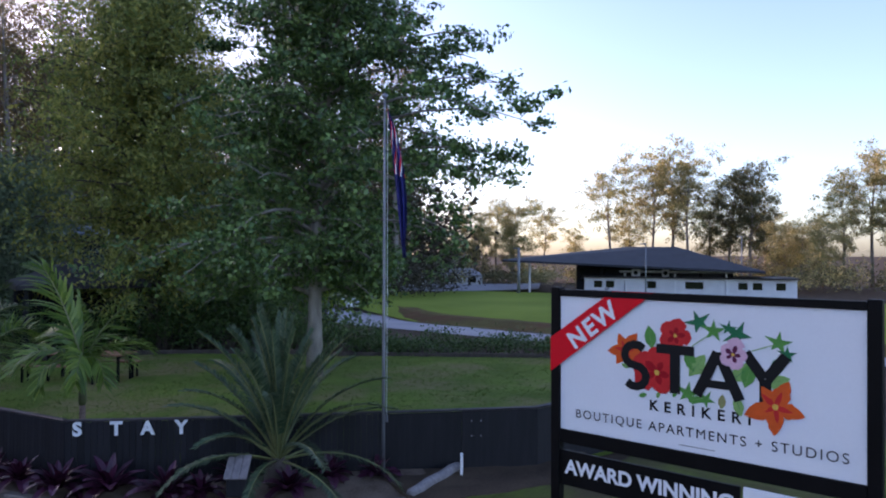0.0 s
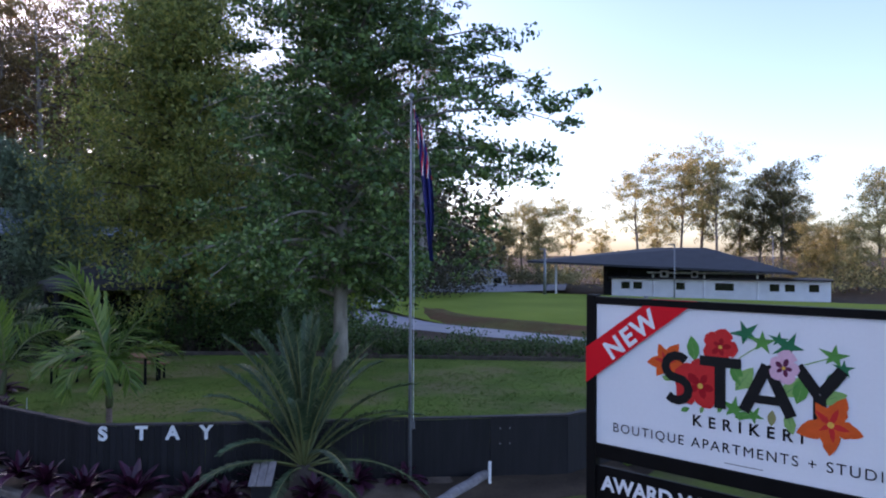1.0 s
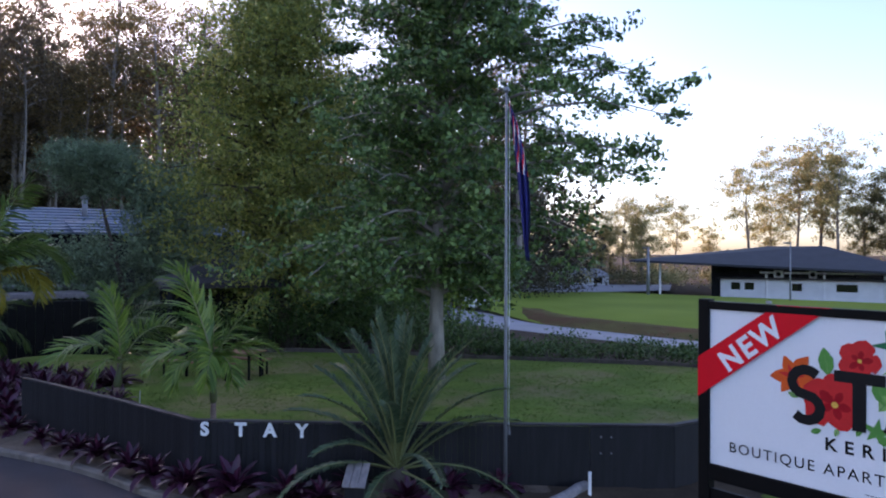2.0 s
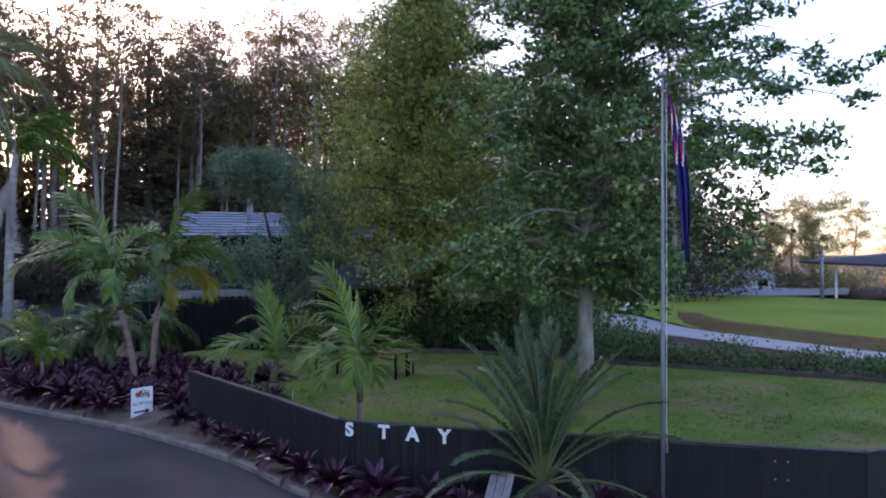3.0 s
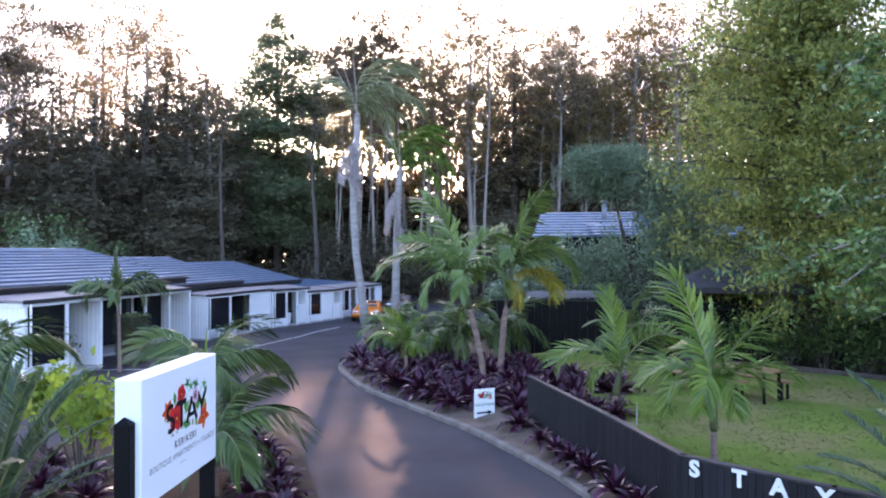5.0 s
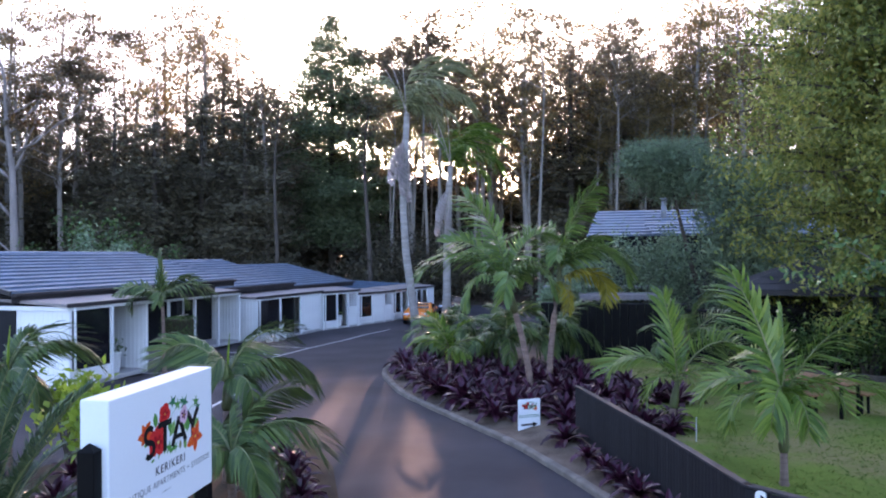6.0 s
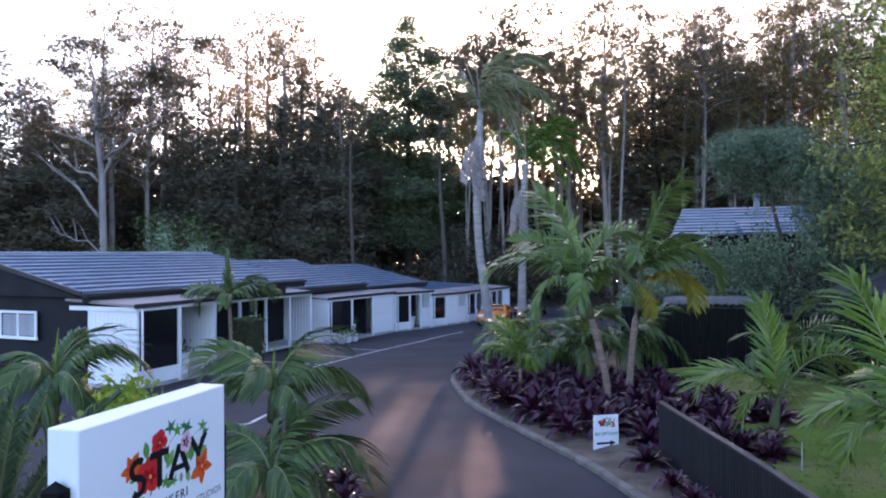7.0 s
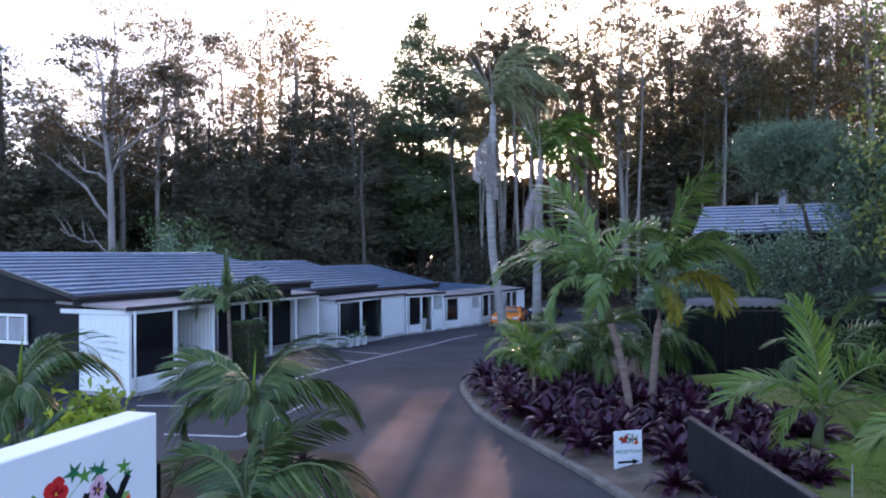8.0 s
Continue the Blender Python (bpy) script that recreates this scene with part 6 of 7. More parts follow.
def board_wall(parent, x0, y0, x1, y1, h, z=0.0, name="partition"):
    """A wall of upright white boards with grooves."""
    a, b = Vector((x0, y0, 0)), Vector((x1, y1, 0))
    d = b - a
    n = max(2, round(d.length / 0.17))
    ang = math.degrees(math.atan2(d.y, d.x))
    w = None
    for k in range(n):
        c = a + d * ((k + 0.5) / n)
        if w is None:
            w = Mesh().box((0, 0, 0), (d.length / n - 0.012, 0.07, h), 0, 0.008).out("wall_board", M_WHITE, parent)
            w.matrix_basis = pose(c.x, c.y, z + h / 2, 0, 0, ang)
            core = Mesh().box(((a + b) / 2 + Vector((0, 0, z + h / 2)))[:], (d.length, 0.045, h), ang).out(name, M_WHITE, parent)
        else:
            o = new("wall_board", w.data)
            o.parent = parent
            o.matrix_basis = pose(c.x, c.y, z + h / 2, 0, 0, ang)


M_PORCHFLOOR = mat("porch_concrete", (0.42, 0.41, 0.40), (0.28, 0.27, 0.27), 0.8, 1.5, 0.2)


def porch(p, ang, fronts, base, depth=2.0, h=2.4):
    """A white porch: fronts lists what stands along its front edge, each a kind (window, entry, boards, gate, open) and a width."""
    opened = fronts[0][0] == "open"
    width = sum(w for _, w in fronts)
    t = thing("motel_porch", "open motel verandah with white posts and dark glass doors" if opened else "white board-walled motel porch with low wall and dark glass", "porch", pose(p[0], p[1], base, 0, 0, ang), "motel porches")
    Mesh().box((width / 2, depth / 2 + 0.02, 0.04), (width, depth, 0.14), 0, 0.01).out("porch_floor", M_PORCHFLOOR, t, "pale concrete step")
    board_wall(t, 0.05, 0.08, 0.05, depth, h - 0.14, 0.10)
    board_wall(t, width - 0.05, 0.10, width - 0.05, depth, h - 0.14, 0.10)
    Mesh().box((width / 2, 0.03, h - 0.06), (width + 0.1, 0.10, 0.12), 0, 0.01).out("beam", M_WHITE, t, "white beam")
    Mesh().box((-0.005, depth / 2, h - 0.055), (0.09, depth, 0.13), 0, 0.01).out("side_beam", M_WHITE, t, "white side beam")
    Mesh().box((width / 2, -0.085, h + 0.045), (width + 0.3, 0.03, 0.12), 0, 0.006).out("porch_fascia", M_FASCIA, t, "thin dark roof edge")
    Mesh().add([(-0.14, -0.07, h + 0.005), (width + 0.12, -0.07, h + 0.005), (width + 0.12, depth + 0.05, h + 0.16), (-0.14, depth + 0.05, h + 0.16),
                (-0.14, -0.07, h + 0.085), (width + 0.12, -0.07, h + 0.085), (width + 0.12, depth + 0.05, h + 0.24), (-0.14, depth + 0.05, h + 0.24)],
               [(3, 2, 1, 0), (4, 5, 6, 7), (0, 1, 5, 4), (1, 2, 6, 5), (2, 3, 7, 6), (3, 0, 4, 7)]).out("porch_roof", M_PORCHROOF, t, "flat brownish porch roof")
    Mesh().tube([(0.13, -0.10, 0.05), (0.13, -0.10, h - 0.12), (0.13, -0.06, h - 0.02)], 0.035, 8).out("downpipe", M_WHITE, t, "white rainwater pipe", smooth=True)
    y = depth - 0.03
    Mesh().box((width / 2, y + 0.05, h / 2 + 0.04), (width - 0.2, 0.08, h - 0.12)).out("back_wall", M_DARKWALL, t)
    x = 0.0
    for k, (kind, w) in enumerate(fronts):
        a, b = x + (0.05 if k == 0 else 0), x + w - (0.05 if k == len(fronts) - 1 else 0)
        Mesh().box((a, 0.03, h / 2), (0.11, 0.11, h - 0.05), 0, 0.01).out("post", M_WHITE, t, "white square post")
        if k == len(fronts) - 1:
            Mesh().box((b, 0.03, h / 2), (0.11, 0.11, h - 0.05), 0, 0.01).out("post", M_WHITE, t, "white square post")
        m, ww = (a + b) / 2, b - a
        if kind == "window":
            Mesh().box((m, 0.04, 0.31), (ww - 0.11, 0.10, 0.42), 0, 0.01).out("low_wall", M_WHITE, t, "low white wall")
            pane = Mesh().box((m, 0.06, h / 2 + 0.20), (ww - 0.10, 0.012, h - 0.64)).out("front_window", m_glass, t, "dark front window")
            for xx in (a + 0.1, b - 0.1):
                Mesh().box((xx, 0.055, h / 2 + 0.20), (0.045, 0.04, h - 0.64), 0, 0.006).out("window_frame", M_BLACK, pane)
            Mesh().box((a + 0.32, 0.18, h / 2 + 0.20), (0.22, 0.03, h - 0.66), 0, 0.01).out("curtain", M_CURTAIN, pane, "pale drawn curtain")
        elif kind in ("boards", "gate"):
            board_wall(t, a + 0.06, 0.04, b - 0.06, 0.04, h - 0.25 if kind == "boards" else h * 0.52, 0.12, "front_partition" if kind == "boards" else "gate")
            if kind == "gate":
                for xx in np.linspace(a + 0.12, b - 0.12, 4):
                    Mesh().box((xx, 0.04, h * 0.74), (0.04, 0.04, h * 0.42), 0, 0.004).out("gate_bar", M_WHITE, t)
        if kind in ("entry", "open"):
            pane = Mesh().box((m, y - 0.015, 1.12), (ww - 0.14, 0.012, 1.95)).out("glass_door", m_glass, t, "dark glass door")
            for xx in (a + 0.04, m, b - 0.04):
                Mesh().box((xx, y - 0.02, 1.12), (0.06, 0.05, 2.05), 0, 0.006).out("door_frame", M_WHITE, pane)
            for zz in (0.75, 1.4):
                Mesh().box((m, y - 0.025, zz), (ww - 0.16, 0.025, 0.035), 0, 0.004).out("glazing_bar", M_WHITE, pane)
        x += w
    if not opened:
        Mesh().box((fronts[0][1] + 0.02, 0.34 + (depth - 0.3) / 2, h / 2), (0.08, depth - 0.75, h - 0.2), 0, 0.008).out("return_wall", M_DARKWALL, t, "dark side wall of the room")
        if fronts[1][0] == "entry" and len(fronts) > 2:
            Mesh().box((fronts[0][1] + fronts[1][1] - 0.02, 0.25 + depth / 2, h / 2), (0.06, depth - 0.4, h - 0.2), 0, 0.008).out("return_wall", M_DARKWALL, t, "dark side wall of the room")
        Mesh().box((0.14, -0.02, h - 0.22), (0.09, 0.1, 0.2), 0, 0.012).out("wall_lamp", M_BLACK, t, "small black wall lamp")
    return t


M_PORCHROOF = mat("porch_roofing", (0.30, 0.26, 0.25), (0.20, 0.17, 0.165), 0.7, 0.8, 0.1)


def planter(x, y, z, s=1.0, group="white planters", plant=True):
    t = thing("planter", "tall white tapered planter pot with a leafy plant", "planter", pose(x, y, z), group)
    mb = Mesh().tube([(0, 0, 0), (0, 0, 0.03), (0, 0, 0.5 * s), (0, 0, 0.52 * s), (0, 0, 0.53 * s), (0, 0, 0.44 * s)], [0.15, 0.16, 0.22, 0.23, 0.205, 0.19], 16)
    mb.out("pot", M_WHITE, t, smooth=True)
    g = np.random.default_rng(int(x * 10 + 100))
    leaf_mesh("foliage", g.normal(size=(60, 3)) * np.array([0.16, 0.16, 0.13]) + np.array([0, 0, 0.66 * s]), 0.14, L_SHRUB, t, g)
    return t


def along(p, ang, x, y):
    a = radians(ang)
    return (p[0] + x * math.cos(a) - y * math.sin(a), p[1] + x * math.sin(a) + y * math.cos(a))


# porches: front corner, bearing, what stands along the front, floor level, depth, height
BAYS = [((-8.80, 19.9), 69, (("window", 1.75), ("entry", 1.65)), -0.05, 2.6, 2.4),
        ((-9.15, 27.2), 67, (("open", 1.7),) * 4, -0.36, 2.0, 2.4),
        ((-5.90, 34.72), 64.5, (("window", 2.15), ("entry", 2.05), ("boards", 2.2)), -0.62, 2.2, 2.24),
        ((-3.05, 40.55), 50, (("window", 1.25), ("entry", 0.95), ("gate", 0.95)), -0.65, 1.8, 2.2),
        ((-1.00, 43.05), 52, (("window", 1.4), ("boards", 1.25), ("gate", 0.9)), -0.65, 1.8, 1.96),
        ((1.22, 45.95), 60, (("window", 1.2), ("entry", 1.0), ("boards", 1.0)), -0.65, 1.8, 2.0),
        ((2.85, 48.9), 62, (("window", 1.2), ("entry", 1.0), ("boards", 1.2)), -0.65, 1.8, 2.0)]
for p, ang, fronts, base, deep, high in BAYS:
    porch(p, ang, fronts, base, deep, high)
    if fronts[1][0] == "entry":
        planter(*along(p, ang, fronts[0][1] + 0.6, 0.45), base + 0.11, 1.25)
for s in (0.6, 1.2, 1.8):
    planter(*along(BAYS[2][0], 64.5, s, -0.35), ground_z(-5.8, 35.5), 0.75)

motel_block((-10.5, 20.15), 68.6, 11.5, 10.2, 2.80, 4.0, -0.05, "long dark motel block with blue-grey pressed metal tile roof", hip=0.0, recess=5.2)
motel_block((-8.3, 32.5), 67, 9.0, 9.4, 2.85, 4.18, -0.65, "dark motel block with blue-grey pressed metal tile roof", hip=0.2, gable=False)
motel_block((-5.2, 40.2), 65, 8.6, 8.6, 2.62, 3.82, -0.65, "dark motel block with blue-grey pressed metal tile roof", hip=1.4, gable=False)
motel_block((-1.6, 45.5), 60, 8.0, 7.6, 2.18, 2.5, -0.65, "far motel block with blue-grey pressed metal tile roof", hip=2.4, gable=False)


# ---- painted lines on the drive ----
def stripe(pts, w, label):
    rows = []
    for i, p in enumerate(pts):
        d = (pts[min(i + 1, len(pts) - 1)] - pts[max(i - 1, 0)]).normalized()
        n = Vector((d.y, -d.x, 0)) * w / 2
        rows.append([(*(p - n).xy, ground_z(*p.xy) + 0.006), (*(p + n).xy, ground_z(*p.xy) + 0.006)])
    return sheet("parking_line", rows, M_LINE, label, "road marking")


stripe(catmull([(-5.3, 23.0), (-4.3, 26.9), (-2.75, 32.1), (-0.9, 37.2), (0.9, 40.6)], 6), 0.1, "long white painted parking line on the asphalt")
for p, q in (((-5.6, 18.6), (-8.0, 18.7)), ((-5.3, 23.0), (-8.1, 23.4)), ((-4.5, 26.0), (-7.2, 27.2)), ((-3.9, 28.6), (-6.4, 30.2)), ((-3.0, 31.3), (-5.4, 33.2)), ((-4.3, 15.6), (-6.0, 15.8)), ((-3.7, 18.8), (-4.3, 15.6))):
    stripe([Vector((*p, 0)), Vector((*[(u + v) / 2 for u, v in zip(p, q)], 0)), Vector((*q, 0))], 0.1, "white painted parking bay line")


# ---- house behind the palms ----
def house():
    t = thing("house", "two-storey dark house with blue-grey tile roof among the trees", "house", pose(13.2, 34.4, -0.5, 0, 0, -20))
    Mesh().box((4.5, 4, 2.6), (12, 7, 5.2), 0, 0.02).out("wall", M_DARKWALL, t, "dark timber wall")
    tiled_roof(t, (-2.0, -0.3, 5.2), (11, -0.3, 5.2), None, ((-1.6, 4, 6.75), (8, 4, 6.75)), M_ROOF, 9)
    tiled_roof(t, (11, 8.3, 5.2), (-2.0, 8.3, 5.2), None, ((8, 4, 6.75), (-1.6, 4, 6.75)), M_ROOF, 6)
    tiled_roof(t, (-2.0, 8.3, 5.2), (-2.0, -0.3, 5.2), None, ((-1.6, 4, 6.75), (-1.6, 3.99, 6.75)), M_ROOF, 8)
    Mesh().tube([(2.0, 2.6, 5.8), (2.0, 2.6, 7.2)], 0.15, 12).out("flue", M_STEEL, t, "round metal chimney flue", smooth=True)
    Mesh().tube([(2.0, 2.6, 7.2), (2.0, 2.6, 7.27), (2.0, 2.6, 7.4)], [0.22, 0.24, 0.06], 12).out("flue_cap", M_STEEL, t)
    tiled_roof(t, (1.3, -0.9, 5.22), (4.2, -0.9, 5.22), None, ((0.9, 0.9, 5.90), (4.2, 0.9, 5.90)), M_ROOF, 4)
    Mesh().box((-1.0, -0.6, 2.55), (6.5, 1.6, 0.12), 0, 0.02).out("verandah_roof", M_STEEL, t, "pale verandah edge")
    return t


house()


def lean_to():
    """A low open shelter beside the house: slatted pale roof edge on dark posts."""
    t = thing("lean_to", "low open shelter with pale slatted roof beside the dark house", "shelter", pose(10.2, 27.3, -0.35, 0, 0, -12))
    Mesh().box((0, 0, 2.42), (3.2, 1.9, 0.07), 0, 0.01).out("roof_sheet", M_DECK, t, "weathered grey roof sheet")
    Mesh().box((0, -0.97, 2.36), (3.3, 0.06, 0.2), 0, 0.01).out("fascia", M_DECK, t, "weathered grey fascia")
    for k in range(12):
        Mesh().box((-1.5 + k * 0.273, -1.03, 2.33), (0.11, 0.04, 0.22), 0, 0.006).out("slat", M_DECK, t)
    for x in (-1.5, 1.5):
        for y in (-0.85, 0.85):
            Mesh().box((x, y, 1.19), (0.1, 0.1, 2.4), 0, 0.008).out("post", M_BLACKWOOD, t)
    return t


lean_to()


def gazebo():
    t = thing("gazebo", "dark hip-roofed gazebo behind the lawn", "gazebo", pose(13.9, 20.4, 0.1, 0, 0, -25))
    w, e, r = 2.1, 2.55, 3.45
    for sx, sy in ((1, 1), (1, -1), (-1, 1), (-1, -1)):
        Mesh().box((sx * 1.8, sy * 1.8, e / 2), (0.13, 0.13, e), 0, 0.01).out("post", M_BLACKWOOD, t)
    c = [(-w, -w, e), (w, -w, e), (w, w, e), (-w, w, e)]
    for k in range(4):
        tiled_roof(t, c[k], c[(k + 1) % 4], None, ((0, 0, r), (0.001, 0.001, r)), M_DARKROOF, 5, 0.015)
    for k in range(4):
        a, b = Vector(c[k]), Vector(c[(k + 1) % 4])
        m = (a + b) / 2
        Mesh().box((m.x, m.y, e - 0.09), ((b - a).length, 0.06, 0.16), math.degrees(math.atan2(b.y - a.y, b.x - a.x)), 0.01).out("fascia", M_FASCIA, t)
    Mesh().box((0, 1.85, 1.15), (3.6, 0.06, 2.2), 0, 0.01).out("back_panel", M_DARKWALL, t)
    return t


gazebo()


def dark_screen(a, b, h, base):
    t = thing("screen_fence", "tall dark boarded screen fence behind the lawn", "fence")
    a, b = Vector((*a, 0)), Vector((*b, 0))
    d = b - a
    ang = math.degrees(math.atan2(d.y, d.x))
    n = round(d.length / 0.3)
    proto = None
    for k in range(n):
        c = a + d * ((k + 0.5) / n)
        if proto is None:
            proto = ob = Mesh().box((0, 0, 0), (d.length / n - 0.012, 0.03, h), 0, 0.005).out("board", M_BLACK, t)
        else:
            ob = new("board", proto.data)
            ob.parent = t
        ob.matrix_basis = pose(c.x, c.y, base + h / 2, 0, 0, ang)
    Mesh().box(((a + b) / 2 + Vector((0, 0, base + h)))[:], (d.length, 0.1, 0.05), ang, 0.01).out("cap_rail", M_BLACKWOOD, t)
    return t


dark_screen((6.4, 25.2), (11.5, 23.6), 2.2, -0.3)
dark_screen((11.5, 23.6), (20.0, 17.5), 1.9, -0.2)


def picnic_table(x, y, rz):
    t = thing("picnic_table", "timber picnic table with dark legs standing on the lawn", "table", pose(x, y, LAWN_Z, 0, 0, rz))
    for k in range(5):
        Mesh().box((0, -0.32 + k * 0.16, 0.74), (2.3, 0.145, 0.04), 0, 0.006).out("top_plank", M_TABLE, t)
    for sx in (-1, 1):
        for sy in (-1, 1):
            Mesh().box((sx * 1.0, sy * 0.3, 0.36), (0.06, 0.06, 0.72), 0, 0.006).out("leg", M_BLACK, t, "dark metal leg")
        Mesh().box((sx * 1.0, 0, 0.69), (0.05, 0.66, 0.05), 0, 0.005).out("cross_bar", M_BLACK, t)
    return t


def bench(x, y, rz):
    t = thing("bench", "timber bench with dark legs standing on the lawn", "bench", pose(x, y, LAWN_Z, 0, 0, rz), "benches by the table")
    for k in range(2):
        Mesh().box((0, -0.09 + k * 0.18, 0.45), (2.3, 0.165, 0.04), 0, 0.006).out("seat_plank", M_TABLE, t)
    for sx in (-1, 1):
        for sy in (-1, 1):
            Mesh().box((sx * 1.0, sy * 0.12, 0.21), (0.05, 0.05, 0.43), 0, 0.005).out("leg", M_BLACK, t, "dark metal leg")
    return t


picnic_table(9.8, 13.66, -67)
bench(9.17, 14.0, -67)
bench(10.32, 13.9, -67)


# ---- hall across the field ----
def hall():
    t = thing("sports_hall", "white clubhouse with broad dark overhanging roof across the field", "building", pose(75.5, 12.5, -0.9, 0, 0, -80))
    Mesh().box((-0.5, 6, 1.75), (16.5, 10, 3.5), 0, 0.03).out("wall", M_DARKWALL, t, "dark glazed wall")
    low = Mesh().box((3.0, 3.0, 1.05), (21.4, 6.4, 2.1), 0, 0.03).out("low_wing", M_WHITE, t, "low white side wing")
    Mesh().box((3.0, 3.0, 2.16), (21.9, 7.6, 0.12), 0, 0.02).out("wing_roof", M_FASCIA, low, "dark-edged flat roof")
    for x in (-6.2, -4.9, -0.5, 3.4, 4.3, 8.6, 10.0, 12.2):
        Mesh().box((x, -0.21, 1.35), (0.9, 0.05, 0.75), 0, 0.01).out("window", m_glass, low, "dark window")
    Mesh().box((2.0, 0.9, 2.75), (12.0, 0.12, 0.2), 0, 0.01).out("white_band", M_WHITE, t, "white band along the glazing")
    c = [(-16.4, -3.5, 4.0), (10.6, -2, 2.95), (10.6, 12, 2.95), (-13.0, 12, 4.0)]
    apex = ((-3.5, 4, 5.5), (2.0, 4, 5.5))
    for k, (u, v) in enumerate(((apex[0], apex[1]), (apex[1], apex[1]), (apex[1], apex[0]), (apex[0], apex[0]))):
        a, b = c[k], c[(k + 1) % 4]
        vs = [Vector(q) for q in (a, b, v, u)]
        if (vs[2] - vs[3]).length < 0.01:
            vs = vs[:3]
        n = len(vs)
        low = [q - Vector((0, 0, 0.22)) for q in vs]
        Mesh().add(vs + low, [tuple(range(n)), tuple(range(2 * n - 1, n - 1, -1)), (0, n, n + 1, 1)]).out("roof", M_DARKROOF, t, "dark metal roof")
    for x in (-7.2, -4.6, -2.0, 0.6, 3.2, 5.8):
        Mesh().box((x, 0.97, 2.35), (2.3, 0.05, 1.3), 0, 0.01).out("window", m_glass, t, "dark window")
    for x in (-13.6,):
        Mesh().box((x, -1.5, 2.0), (0.2, 0.2, 4.0), 0, 0.02).out("column", M_WHITE, t, "white column")
    for x, w in ((-2.2, 0.9), (0.9, 0.7)):
        unit = Mesh().box((x, 0.6, 2.62), (w, 0.7, 0.75), 0, 0.05).out("air_unit", M_WHITE, t, "white air-conditioning unit")
        Mesh().tube([(x, 0.24, 2.62), (x, 0.22, 2.62)], 0.24, 12).out("fan_grille", M_BLACK, unit)
    for x in (-3.3, 1.9, 7.0):
        Mesh().box((x, -0.2, 1.3), (0.18, 0.18, 2.6), 8 * x).out("post", M_WHITE, t)
    return t


hall()


def far_shed(x, y, rz, w, label):
    t = thing("far_shed", label, "shed", pose(x, y, ground_z(x, y) - 0.1, 0, 0, rz), "pale sheds beyond the field")
    Mesh().box((0, 0, 0.8), (w, 6, 1.7), 0, 0.03).out("wall", M_WHITE, t)
    for s in (-1, 1):
        Mesh().add([(-w / 2 - 0.4, s * 3.5, 1.55), (w / 2 + 0.4, s * 3.5, 1.55), (w / 2 - 1.5, 0, 2.5), (-w / 2 + 1.5, 0, 2.5), (-w / 2 - 0.4, s * 3.5, 1.47), (w / 2 + 0.4, s * 3.5, 1.47)], [(0, 1, 2, 3), (4, 5, 1, 0)]).out("roof", M_ROAD, t, "pale metal roof")
    for s in (-1, 1):
        Mesh().add([(s * (w / 2 + 0.4), -3.5, 1.55), (s * (w / 2 + 0.4), 3.5, 1.55), (s * (w / 2 - 1.5), 0, 2.5)], [(0, 1, 2)]).out("roof_end", M_ROAD, t)
    for k in range(3):
        Mesh().box((-w / 3 + k * w / 3, -3.02, 0.9), (1.2, 0.05, 0.8), 0, 0.01).out("window", m_glass, t)
    return t


far_shed(91.0, 46.0, -62, 9, "white shed with pale roof across the field")


def mast(x, y, h, r=0.09, label="tall pale lamp mast beside the field"):
    t = thing("lamp_mast", label, "lamp mast", pose(x, y, ground_z(x, y)), "masts by the field")
    Mesh().tube([(0, 0, 0), (0, 0, h)], [r, r * 0.6], 8).out("pole", M_STEEL, t, smooth=True)
    Mesh().box((0, 0.25, h), (0.3, 0.6, 0.12), 0, 0.02).out("lamp_head", M_STEEL, t)
    return t


mast(66, 24.6, 5.2, 0.2)
mast(66.5, 11.6, 5.6)
mast(90, 5.5, 6.8)

# far trees in the sun, with its gold and shade in the leaf colours
FAR = [gum("sunlit_gum", 21, 11, L_FARGUM, "distant gum tree with low golden sun in its leaf colour", M_PALEBARK, 34, 1.9, 0.56, 0.4, "distant sunlit gums", 120, 0.3, (0.55, 0.26)),
       gum("sunlit_gum", 19, 12, L_FARGUM, "distant gum tree with low golden sun in its leaf colour", M_PALEBARK, 36, 1.8, 0.56, 0.32, "distant sunlit gums", 120, 0.3, (0.55, 0.26)),
       gum("sunlit_gum", 15, 13, L_FARGUM, "distant bushy gum tree with low golden sun in its leaf colour", M_PALEBARK, 40, 2.1, 0.62, 0.12, "distant sunlit gums", 130, 0.3, (0.9, 0.5))]
FARDARK = [gum("shaded_gum", 18, 14, L_FARDARK, "distant olive gum tree with shade in its leaf colour", M_BARK, 38, 1.5, 0.56, 0.25, "distant shaded gums", 125, 0.3, (0.55, 0.28))]
